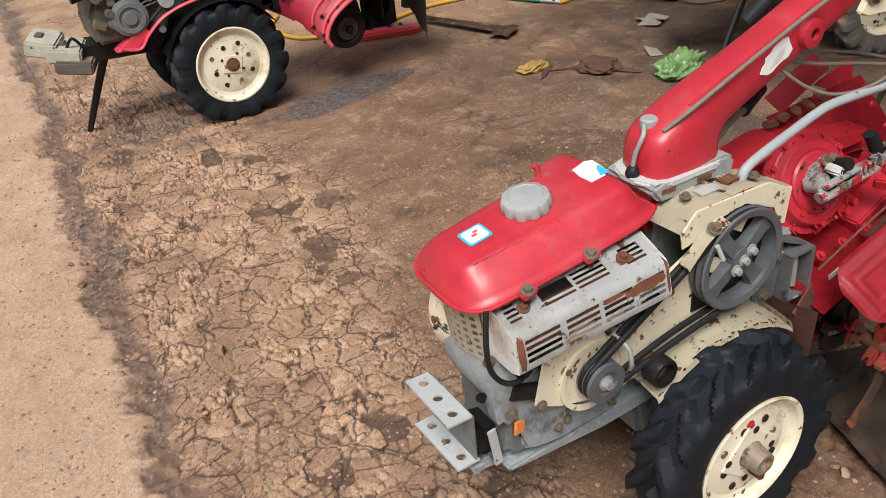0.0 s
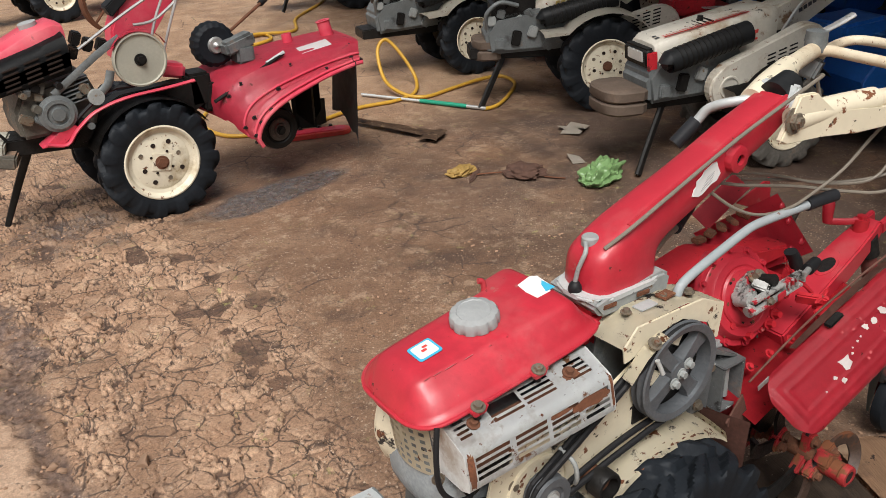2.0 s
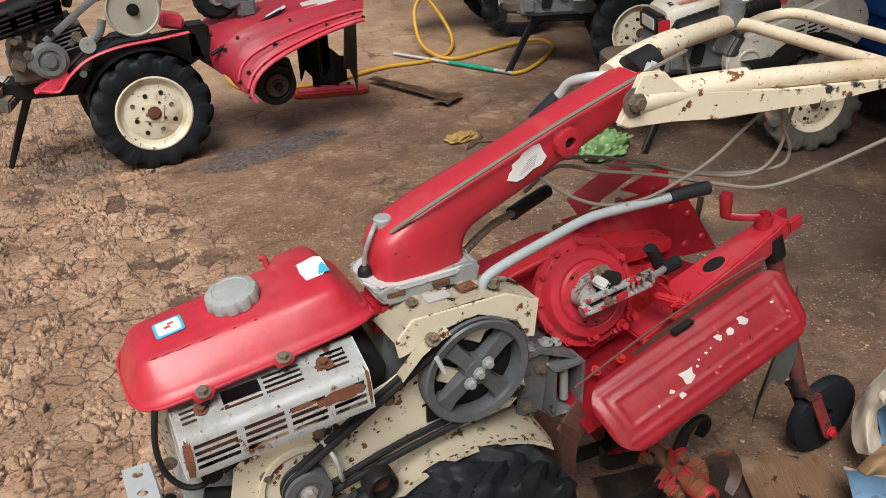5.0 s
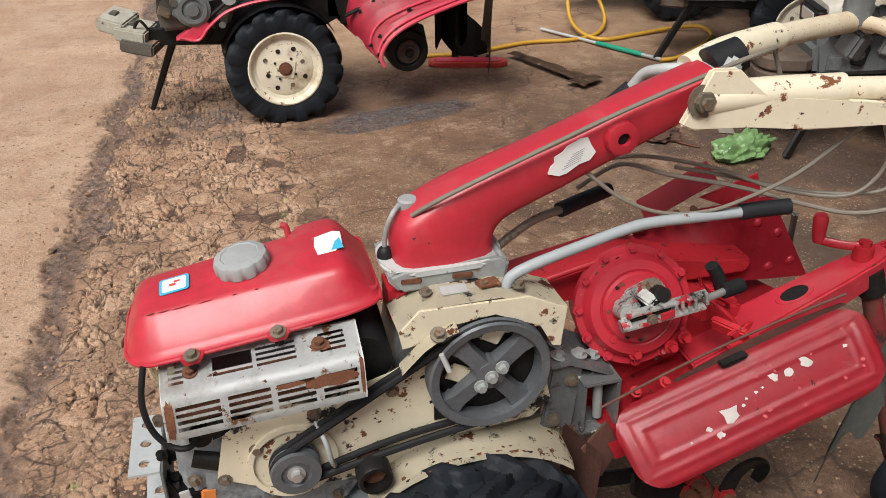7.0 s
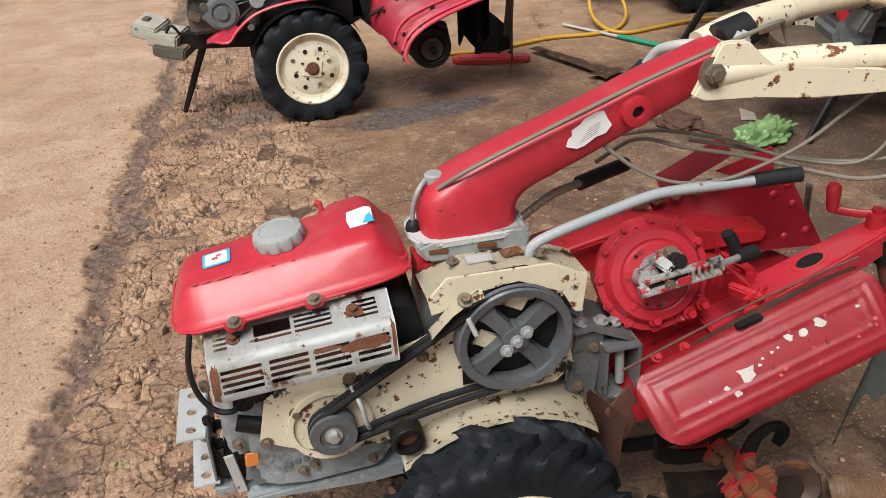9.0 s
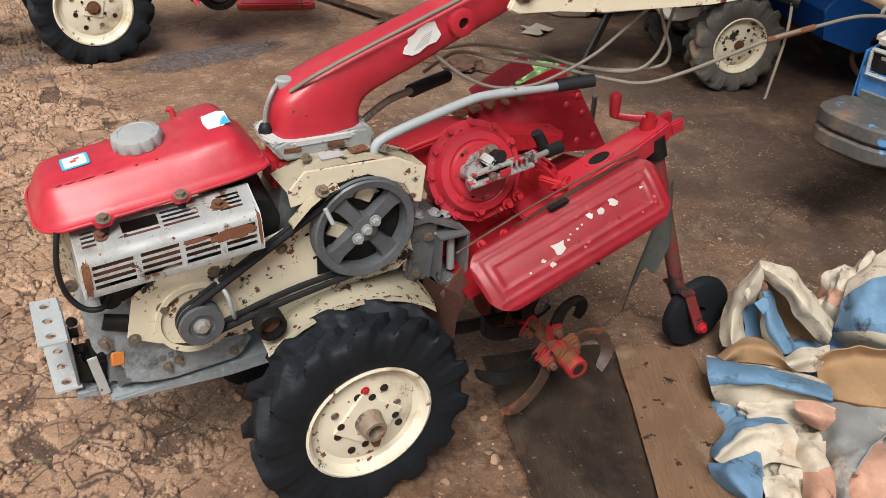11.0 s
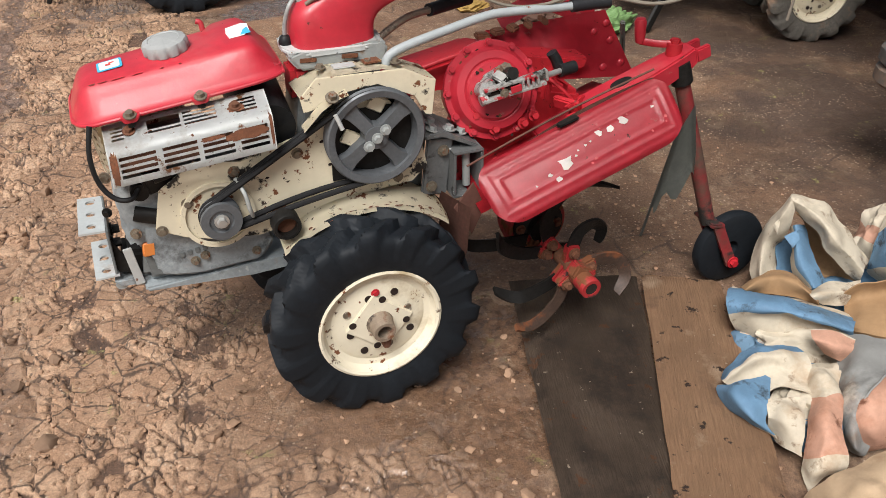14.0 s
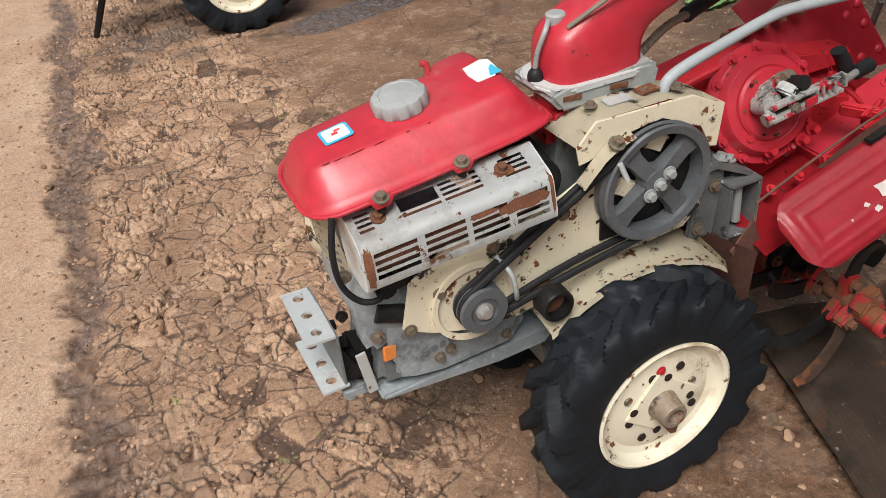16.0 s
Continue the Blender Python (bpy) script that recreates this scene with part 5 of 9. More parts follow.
    P("rating_plate", box(B(), (0.0, -0.150, 0.673), (0.04, 0.022, 0.003), (0, 0, 0), 0.001), galv)
    bm = plate(B(), [0, 0.3, 0.6, 1], [0, 1], lambda u, v: (-0.010 - 0.082 * u, -0.192 - 0.022 * v, 0.648 - 0.012 * u - 0.045 * u * u - 0.004 * v), set(), 0.003)
    P("belt_shield", bm, cream, "small bent cream belt shield")
    P("shield_bolt", bolt(B(), (-0.038, -0.207, 0.640), (0, -0.5, 0.86), 0.008, 0.010), bolt_m, "dirty bolt")
    P("shield_pin", cyl(B(), (-0.036, -0.214, 0.612), (-0.026, -0.22, 0.585), 0.004), galv)

    # column base
    bm = prism(B(), [(-0.070, 0.660), (0.088, 0.655), (0.095, 0.690), (0.080, 0.700), (-0.060, 0.688), (-0.085, 0.694), (-0.090, 0.684)], YM - 0.058, YM + 0.055, bev=0.008)
    P("column_base", bm, iron_lt, "light grey casting under the column")
    bm = prism(B(), rounded(-0.092, YM - 0.060, 0.092, YM + 0.058, 0.045, 6), 0.686, 0.6945, "z", bev=0.003)
    P("column_flange", bm, flange_m, "pale chipped flange under the column")
    for x_, y_ in ((-0.055, YM - 0.052), (0.02, YM - 0.056), (0.078, YM - 0.040)):
        P("flange_chip", box(B(), (x_, y_ - 0.006, 0.680), (0.03, 0.004, 0.008), (0, 3, 0), 0.001), patch_m)
    bm = box(B(), (-0.06, YM - 0.01, 0.63), (0.05, 0.07, 0.07), (0, 0, 0), 0.01)
    P("clutch_case", bm, red_dirty)
    # swept steering column
    top = [(-0.072, 0.690), (-0.068, 0.748), (-0.040, 0.774), (0.004, 0.797), (0.064, 0.826), (0.134, 0.857), (0.204, 0.888), (0.284, 0.919), (0.354, 0.942), (0.405, 0.958)]
    low = [(0.082, 0.690), (0.079, 0.715), (0.083, 0.738), (0.100, 0.757), (0.145, 0.780), (0.19, 0.801), (0.25, 0.829), (0.31, 0.855), (0.37, 0.882), (0.425, 0.918)]
    drop = lambda x: -0.019 * min(1, max(0, x / 0.2))
    top, low = [(x, z + drop(x)) for x, z in top], [(x, z + drop(x)) for x, z in low]
    rings = []
    for i, ((a, b), (c, d2)) in enumerate(zip(top, low)):
        w = 0.050 - 0.014 * min(1, i / 5)
        A, C = Vector((a, 0, b)), Vector((c, 0, d2))
        ring = []
        for u, v in ((-0.01, 0.0), (0.01, 0.52), (0.055, 0.82), (0.15, 0.98), (0.5, 1.04), (0.85, 0.98), (0.945, 0.82), (0.99, 0.52), (1.01, 0), (0.99, -0.52), (0.945, -0.82), (0.85, -0.98), (0.5, -1.04), (0.15, -0.98), (0.055, -0.82), (0.01, -0.52)):
            p = A.lerp(C, u)
            ring.append((p.x, YM + v * w, p.z))
        rings.append(ring)
    # refine along the sweep
    fine = []
    for k in range(len(rings[0])):
        fine.append(path_points([r[k] for r in rings], 4))
    rings = [[fine[k][i] for k in range(len(fine))] for i in range(len(fine[0]))]
    col = P("steering_column", ring_loft(B(), rings), red, "swept red steel steering column")
    bm = tube(B(), [(x + 0.006, YM - 0.028, z - 0.001) for x, z in top[3:]], 0.0035, 6, 4)
    P("column_seam", bm, red, "", col)
    P("side_boss", lathe(B(), [(0.009, -0.004), (0.026, -0.004), (0.024, 0.010), (0.018, 0.012), (0.010, 0.012)], (0.262, YM - 0.040, 0.856), (0, -1, 0), 36,
                         lambda a: 1 + 0.02 * math.cos(24 * a)), red, "toothed red boss", col)
    P("boss_bore", cyl(B(), (0.262, YM - 0.034, 0.856), (0.262, YM - 0.0445, 0.856), 0.0102), dark, "", col)
    lab = [(0.149, 0.824), (0.152, 0.835), (0.158, 0.840), (0.157, 0.849), (0.170, 0.856), (0.176, 0.864), (0.196, 0.873), (0.207, 0.874), (0.213, 0.862), (0.221, 0.850), (0.212, 0.838), (0.196, 0.834), (0.178, 0.822), (0.166, 0.819)]
    bm = prism(B(), [(x + 0.004, z - 0.012) for x, z in lab], YM - 0.0402, YM - 0.0388)
    P("torn_label", bm, sticker, "torn white instruction label", col)
    for k in range(6):
        bm = box(B(), (0.188 + 0.002 * k, YM - 0.0404, 0.822 + 0.004 * k), (0.030 - 0.002 * k, 0.0004, 0.0008), (0, -23, 0))
        P("print_line", bm, cap_m, "", col)
    P("boss_knob", lathe(B(), [(0.0005, 0), (0.014, 0), (0.015, 0.003), (0.015, 0.018), (0.012, 0.021), (0.0005, 0.021)], (-0.042, YM + 0.006, 0.760), (0, 0, 1), 20), cap_m, "grey knob", col)
    P("knob_seat", cyl(B(), (-0.042, YM + 0.006, 0.72), (-0.042, YM + 0.006, 0.762), 0.018), red, "", col)
    bm = tube(B(), [(-0.055, YM + 0.004, 0.772), (-0.070, YM - 0.012, 0.765), (-0.079, YM - 0.006, 0.735), (-0.081, YM - 0.002, 0.71)], 0.004)
    P("choke_rod", bm, iron_lt)
    P("choke_knob", sphere(B(), (-0.081, YM - 0.002, 0.697), 0.012, 14, (1, 1, 1.3)), black, "black knob")
    # head clamp
    bm = box(B(), (0.418, YM, 0.925), (0.022, 0.085, 0.068), (0, 40, 0), 0.006)
    P("head_clamp", bm, galv, "bright steel head clamp")
    P("head_cap", cyl(B(), (0.415, YM, 0.931), (0.462, YM, 0.949), 0.030, 0.026, 20), black, "black rubber head cap")

    # handlebars
    near = [(0.375, -0.132, 0.908), (0.45, -0.148, 0.916), (0.56, -0.175, 0.920), (0.70, -0.218, 0.922), (0.84, -0.262, 0.921), (0.95, -0.292, 0.912), (1.04, -0.312, 0.892), (1.10, -0.322, 0.868), (1.16, -0.330, 0.845)]
    hb = P("handlebar", tube(B(), near, 0.0175, 16, 6), cream_rust, "rust-speckled cream handlebar tube")
    P("sleeve", tube(B(), near[:3], 0.0235, 16, 6), cream, "", hb)
    bm = prism(B(), [(0.340, 0.865), (0.375, 0.945), (0.41, 0.948), (0.45, 0.907), (0.62, 0.907), (0.78, 0.908), (0.82, 0.909), (0.82, 0.897), (0.70, 0.882), (0.50, 0.862), (0.43, 0.868), (0.36, 0.856)], 0, 0.012, bev=0.003)
    for v in bm.verts:
        v.co.y += -0.128 - 0.29 * max(0, v.co.x - 0.36) - 0.016
        v.co.z += 0.014 * max(0, 1 - (v.co.x - 0.34) / 0.3)
        v.co.x -= 0.008 * max(0, 1 - (v.co.x - 0.34) / 0.3)
    P("gusset", bm, cream, "cream pressed-steel gusset", hb)
    P("handle_bolt", bolt(bolt(B(), (0.361, -0.144, 0.913), (0, -1, 0.1), 0.016, 0.010), (0.361, -0.150, 0.913), (0, -1, 0), 0.010, 0.010), bolt_m, "", hb)
    P("hand_grip", tube(B(), [(1.135, -0.327, 0.855), (1.19, -0.333, 0.833), (1.25, -0.338, 0.806)], 0.0225, 14, 4), grip_m, "black rubber hand grip", hb)
    far = [(0.40, -0.03, 0.918), (0.47, -0.015, 0.936), (0.58, 0.020, 0.940), (0.70, 0.062, 0.936), (0.775, 0.088, 0.932)]
    hf = P("handlebar", tube(B(), far, 0.0185, 16, 6), cream_rust, "rust-speckled cream handlebar tube")
    P("sleeve", tube(B(), far[:3], 0.024, 16, 4), cream, "", hf)
    P("crossbar", tube(B(), [(0.775, 0.088, 0.932), (0.80, 0.06, 0.932), (0.81, 0.0, 0.928), (0.82, -0.13, 0.922), (0.826, -0.262, 0.918)], 0.0125, 12, 6), cream_rust, "rusty cream cross tube")
    P("rear_loop", tube(B(), [(0.80, 0.088, 0.915), (0.90, 0.105, 0.925), (0.955, 0.075, 0.930), (0.955, -0.05, 0.928), (0.945, -0.20, 0.925), (0.935, -0.262, 0.922), (0.90, -0.283, 0.915), (0.85, -0.270, 0.910)], 0.0115, 12, 6), cream_rust, "bent cream loop tube")
    bm = box(B(), (0.79, 0.095, 0.955), (0.05, 0.04, 0.03), (0, 10, 20), 0.008)
    cyl(bm, (0.785, 0.09, 0.93), (0.785, 0.09, 0.975), 0.024, seg=16)
    cyl(bm, (0.80, 0.105, 0.90), (0.83, 0.115, 0.86), 0.012, seg=12)
    box(bm, (0.80, 0.10, 0.89), (0.04, 0.04, 0.05), (20, 10, 20), 0.006)
    P("throttle_clamp", bm, iron, "oily grey throttle clamp")
    P("throttle_lever", tube(B(), [(0.80, 0.085, 0.972), (0.84, 0.075, 0.985), (0.875, 0.065, 1.0)], 0.006, 8, 4, flat=1.6), alu, "small bright throttle lever")
    P("bar_clamp", cyl(cyl(B(), (0.850, -0.262, 0.890), (0.872, -0.290, 0.885), 0.009), (0.865, -0.283, 0.886), (0.873, -0.293, 0.885), 0.012), dark, "small steel clamp")
    # clutch lever at the grip
    bm = tube(B(), [(1.10, -0.338, 0.862), (1.075, -0.348, 0.850), (1.09, -0.352, 0.825), (1.115, -0.356, 0.79), (1.13, -0.357, 0.75), (1.128, -0.357, 0.725)], 0.010, 10, 5, flat=0.7)
    box(bm, (1.085, -0.340, 0.857), (0.05, 0.02, 0.03), (0, 20, 0), 0.006)
    P("clutch_lever", bm, alu, "dull aluminium clutch lever")
    # stand lever hanging from the bar
    P("hanging_rod", tube(B(), [(0.862, -0.285, 0.885), (0.855, -0.297, 0.83), (0.842, -0.302, 0.76), (0.834, -0.303, 0.705)], 0.0028, 8, 3), cable_m, "thin hanging rod")

    # control cables
    cabs = [
        [(-0.045, YM - 0.030, 0.770), (0.0, YM - 0.046, 0.801), (0.10, YM - 0.047, 0.840), (0.25, YM - 0.048, 0.896), (0.38, YM - 0.055, 0.942), (0.47, YM - 0.055, 0.968), (0.50, YM - 0.03, 0.952), (0.52, -0.10, 0.90)],
        [(1.075, -0.345, 0.852), (1.0, -0.330, 0.855), (0.90, -0.318, 0.842), (0.80, -0.30, 0.822), (0.68, -0.245, 0.762), (0.61, -0.205, 0.733), (0.55, -0.16, 0.735), (0.47, -0.10, 0.748), (0.38, -0.05, 0.758), (0.32, 0.0, 0.762), (0.24, -0.02, 0.74)],
        [(0.64, -0.19, 0.893), (0.58, -0.175, 0.84), (0.52, -0.165, 0.79), (0.46, -0.15, 0.755), (0.40, -0.14, 0.735), (0.33, -0.125, 0.735), (0.27, -0.11, 0.76), (0.22, -0.09, 0.80)],
        [(0.66, -0.20, 0.893), (0.66, -0.19, 0.84), (0.65, -0.185, 0.78), (0.61, -0.17, 0.745), (0.53, -0.12, 0.745), (0.45, -0.06, 0.765), (0.36, -0.01, 0.775), (0.30, 0.02, 0.765)],
        [(0.625, -0.185, 0.89), (0.65, -0.19, 0.83), (0.675, -0.19, 0.78), (0.66, -0.18, 0.75), (0.58, -0.13, 0.738), (0.48, -0.07, 0.75), (0.40, -0.03, 0.76)],
    ]
    for k, c in enumerate(cabs):
        P("control_cable", tube(B(), c, 0.0036 if k < 2 else 0.0032, 8, 6), cable_m, "grey sleeved control cable")
    P("cable_end", tube(B(), [(0.90, -0.318, 0.842), (0.80, -0.30, 0.822)], 0.006, 8, 2), rust_m, "rusty cable adjuster")

    # levers by the column
    P("shift_lever", tube(B(), [(0.076, -0.152, 0.658), (0.086, -0.151, 0.680), (0.122, -0.149, 0.694), (0.20, -0.144, 0.711), (0.265, -0.140, 0.724), (0.31, -0.138, 0.728), (0.40, -0.139, 0.726), (0.462, -0.142, 0.726)], 0.0085, 12, 6), lever_m, "long grey bent lever")
    P("shift_grip", tube(B(), [(0.455, -0.141, 0.726), (0.49, -0.145, 0.728), (0.532, -0.152, 0.730)], 0.0125, 12, 4), grip_m, "black rubber grip")
    P("short_lever", tube(B(), [(0.085, -0.062, 0.670), (0.105, -0.060, 0.686), (0.14, -0.052, 0.703), (0.17, -0.044, 0.711), (0.215, -0.031, 0.713)], 0.007, 10, 6), surf_hub, "short bare steel lever")
    P("short_grip", tube(B(), [(0.206, -0.034, 0.713), (0.255, -0.008, 0.711), (0.314, 0.022, 0.708)], 0.0125, 12, 4), grip_m, "black rubber grip")

    P("clutch_rod", tube(B(), [(0.405, -0.030, 0.920), (0.379, 0.004, 0.911), (0.368, 0.040, 0.894), (0.359, 0.055, 0.871), (0.350, 0.060, 0.860)], 0.0095, 12, 5), galv, "bent bare steel lever")
    P("clutch_grip", tube(B(), [(0.356, 0.057, 0.867), (0.340, 0.064, 0.849), (0.318, 0.074, 0.824)], 0.0145, 12, 4), grip_m, "black rubber grip")

    # hitch block behind the pulley
    bm = box(B(), (0.178, -0.150, 0.440), (0.055, 0.008, 0.125), (0, 6, 0), 0.003)
    P("hitch_plate", bm, hitch_m, "grey side plate of the hitch")
    P("hitch_top", prism(B(), [(0.150, 0.515), (0.185, 0.522), (0.262, 0.478), (0.262, 0.470), (0.185, 0.512), (0.150, 0.506)], -0.165, -0.060, bev=0.002), hitch_m, "grey bent top plate of the hitch")
    fr_ = B()
    for c, sz in (((0.206, -0.150, 0.428), (0.006, 0.060, 0.095)), ((0.264, -0.150, 0.424), (0.006, 0.060, 0.095)), ((0.235, -0.150, 0.379), (0.064, 0.060, 0.006)), ((0.235, -0.150, 0.474), (0.064, 0.060, 0.006))):
        box(fr_, c, sz, (0, 0, 0), 0.0015)
    P("hitch_frame", fr_, hitch_m, "grey welded hitch frame")
    P("hitch_back", box(B(), (0.235, -0.118, 0.426), (0.055, 0.004, 0.09)), red_dirty)
    P("hitch_pin", cyl(B(), (0.236, -0.158, 0.470), (0.240, -0.158, 0.392), 0.008), iron_lt, "bright hitch pin")
    for x, y, z in ((0.168, -0.15, 0.520), (0.205, -0.145, 0.513), (0.235, -0.13, 0.495), (0.175, -0.12, 0.521)):
        P("hitch_bolt", bolt(B(), (x, y, z), (0.3, 0, 1), 0.009, 0.008), iron_lt)
    for x, z in ((0.165, 0.40), (0.19, 0.475)):
        P("hitch_stud", bolt(B(), (x, -0.155, z), (0, -1, 0), 0.008, 0.008), bolt_m)
    P("hitch_slot", box(B(), (0.215, -0.14, 0.507), (0.03, 0.016, 0.004), (0, 30, 20), 0.002), dark)

    # rear rotary drive: round side cover with selector
    n_ = Vector((-0.10, -0.93, 0.36)).normalized()
    oc = Vector((0.309, -0.112, 0.566))
    bm = lathe(B(), [(0.0005, -0.07), (0.086, -0.07), (0.088, -0.03), (0.088, -0.016), (0.0965, -0.014), (0.0975, -0.011), (0.0975, -0.003), (0.0965, 0.0), (0.086, 0.001), (0.083, 0.004), (0.080, 0.014), (0.076, 0.019), (0.062, 0.021), (0.060, 0.0195), (0.0005, 0.0195)], oc, n_, 48)
    gc = P("gear_case_cover", bm, red, "round red gear case cover with bolts")
    _, u_, v_ = frame_of(n_)
    for k in range(12):
        a = 2 * math.pi * k / 12
        P("cover_bolt", bolt(B(), oc + (u_ * math.cos(a) + v_ * math.sin(a)) * 0.0915 + n_ * 0.001, n_, 0.0058, 0.007), red, "", gc)
    P("case_dome", lathe(B(), [(0.0005, 0), (0.059, 0), (0.058, 0.022), (0.054, 0.026), (0.0005, 0.028)], oc, n_, 40), red, "", gc)
    P("case_boss", lathe(B(), [(0.0005, 0), (0.030, 0), (0.028, 0.008), (0.0005, 0.010)], oc + u_ * 0.02 - Vector((0, 0, 0.035)) + n_ * 0.024, n_, 24), red_dirty, "", gc)
    A, C = Vector((0.264, -0.176, 0.580)), Vector((0.380, -0.198, 0.621))
    q = random.Random(21)
    for k in range(13):
        p = A.lerp(C, q.uniform(0.02, 0.62)) + Vector((0, 0.016 + 0.012 * q.random(), q.uniform(-0.028, 0.022)))
        if k % 3 == 0:
            bm = cyl(B(), p + n_ * 0.014, p - n_ * 0.02, q.uniform(0.007, 0.012), seg=12)
        else:
            bm = box(B(), p, (q.uniform(0.014, 0.030), 0.03, q.uniform(0.012, 0.022)), (q.uniform(-20, 20), q.uniform(-40, 20), q.uniform(-20, 20)), 0.003)
        P("selector_casting", bm, (sel_m, sel_m, dark, red_dirty)[k % 4], "", gc)
    bm = B()
    for s_ in (-1, 1):
        box(bm, (A + C) / 2 + Vector((0, 0.002 * s_, 0.010 * s_)), ((C - A).length, 0.014, 0.006), (0, -12.5, -6), 0.001)
    box(bm, (A + C) / 2 + Vector((0, 0.009, 0)), ((C - A).length, 0.004, 0.022), (0, -12.5, -6), 0.001)
    for t_ in (0.0, 0.30, 0.62, 0.70, 0.78, 0.86, 1.0):
        box(bm, A.lerp(C, t_), (0.005, 0.014, 0.022), (0, -12.5, -6), 0.001)
    P("selector_gate", bm, sel_m, "slotted bare metal selector gate", gc)
    for t_ in (0.15, 0.46):
        P("gate_slot", box(B(), A.lerp(C, t_) + Vector((0, 0.004, 0)), (0.030, 0.006, 0.010), (0, -12.5, -6), 0.002), shade_chip_m, "", gc)
    P("gate_bolt", bolt(B(), A.lerp(C, 0.3) + Vector((0, -0.008, 0)), (0, -1, 0), 0.006, 0.006), bolt_m, "", gc)
    P("gate_end", cyl(B(), A + Vector((-0.008, 0, -0.004)), A + Vector((0.006, 0, 0)), 0.011, seg=12), sel_m, "", gc)
    q = random.Random(5)
    ring_ = [(math.cos(6.283 * i / 18) * q.uniform(0.85, 1.1), math.sin(6.283 * i / 18) * q.uniform(0.8, 1.1)) for i in range(18)]
    bm = prism(B(), [(a * 0.038, b * 0.024) for a, b in ring_], 0.020, 0.034, "z", bev=0.003, m=Matrix.Translation(oc + Vector((0.004, 0, 0.022)) - n_ * 0.002) @ Matrix((Vector((0.97, 0, 0.24)).to_4d(), n_.cross(Vector((0.97, 0, 0.24))).to_4d(), n_.to_4d(), (0, 0, 0, 1))).transposed().to_3x3().to_4x4())
    P("selector_base", bm, sel_m, "bare chipped selector casting", gc)
    P("oil_plug", bolt(B(), oc + Vector((0.012, -0.030, 0.046)), (0, -0.4, 0.9), 0.012, 0.014), bolt_m, "brass oil plug", gc)
    for p, a in (((0.30, -0.15, 0.50), 0), ((0.36, -0.155, 0.505), 0), ((0.385, -0.15, 0.515), 0), ((0.265, -0.13, 0.525), 0)):
        P("case_stud", bolt(B(), p, n_, 0.0075, 0.014), red_dirty, "", gc)
    # slotted quadrant plate beside the knobs
    bm = plate(B(), [i / 10 for i in range(11)], [0, 0.3, 0.7, 1], lambda u, v: (0.392 + 0.055 * u - 0.012 * math.sin(3.1 * u), -0.150 - 0.020 * u, 0.640 - 0.062 * u - (0.016 * v) * (0.6 + 0.4 * math.sin(3.1 * u))), {(i, 1) for i in (1, 2, 3, 4, 6, 7, 8)}, 0.002)
    P("quadrant_plate", bm, red_dirty, "thin slotted quadrant plate", gc)
    P("quadrant_post", box(B(), (0.412, -0.150, 0.575), (0.012, 0.02, 0.06), (0, 8, 0), 0.002), red_dirty, "", gc)
    q = random.Random(77)
    for k in range(22):
        a_ = q.uniform(0, 6.283)
        r_ = q.choice((0.10, 0.076, 0.083, 0.05))
        c_ = oc + (u_ * math.cos(a_) + v_ * math.sin(a_)) * r_ + n_ * (0.0015 if r_ > 0.09 else (0.0285 if r_ < 0.06 else 0.006))
        bm = B()
        bm.faces.new([bm.verts.new(c_ + (u_ * math.cos(6.283 * i / 8) * q.uniform(0.5, 1.6) + v_ * math.sin(6.283 * i / 8) * q.uniform(0.4, 1.0)) * q.uniform(0.002, 0.005)) for i in range(8)])
        P("grime_spot", bm, patch_m if k % 2 else shade_chip_m, "", gc)
    P("gate_red_tab", box(B(), (0.318, -0.201, 0.602), (0.022, 0.003, 0.014), (0, -13, -4), 0.001), red, "", gc)
    P("selector_rod", tube(B(), [(0.380, -0.199, 0.619), (0.405, -0.192, 0.619), (0.425, -0.186, 0.620)], 0.006, 10, 3), alu, "", gc)
    P("selector_knob", tube(B(), [(0.415, -0.188, 0.619), (0.450, -0.182, 0.621)], 0.012, 12, 2), black, "black selector knob", gc)
    P("second_knob", tube(B(), [(0.436, -0.155, 0.600), (0.428, -0.150, 0.624), (0.418, -0.145, 0.640)], 0.010, 12, 3, flat=1.5), black, "black selector knob", gc)

    # chain case and deck of the rotary
    bm = prism(B(), [(0.215, 0.36), (0.25, 0.52), (0.40, 0.56), (0.52, 0.53), (0.50, 0.40), (0.47, 0.13), (0.41, 0.13), (0.37, 0.33)], YM - 0.045, YM + 0.03, bev=0.01)
    P("chain_case", bm, red_dirty, "red rotary chain case")
    bm = prism(B(), [(0.10, 0.590), (0.30, 0.628), (0.42, 0.60), (0.56, 0.58), (0.55, 0.555), (0.30, 0.56), (0.12, 0.55)], -0.06, 0.03, bev=0.006)
    P("drive_shaft_tunnel", bm, red_dirty, "red drive housing")
    P("tunnel_rail", tube(B(), [(0.12, -0.07, 0.60), (0.25, -0.075, 0.632), (0.33, -0.07, 0.635)], 0.005), red_dirty)
    # main rear beam
    A, C = Vector((0.40, -0.128, 0.466)), Vector((0.770, -0.117, 0.602))
    d = (C - A).normalized()
    up = Vector((-d.z, 0, d.x))
    bm = B()
    rings = []
    for t, w, h in ((0, 0.040, 0.045), (0.35, 0.037, 0.036), (0.75, 0.031, 0.03), (0.93, 0.025, 0.028), (1.0, 0.020, 0.024)):
        p = A.lerp(C, t)
        rings.append([p + Vector((0, w, 0)), p + Vector((0, -w, 0)), p + Vector((0, -w, 0)) - up * h * 1.6, p + Vector((0, w, 0)) - up * h * 1.6])
    ring_loft(bm, rings)
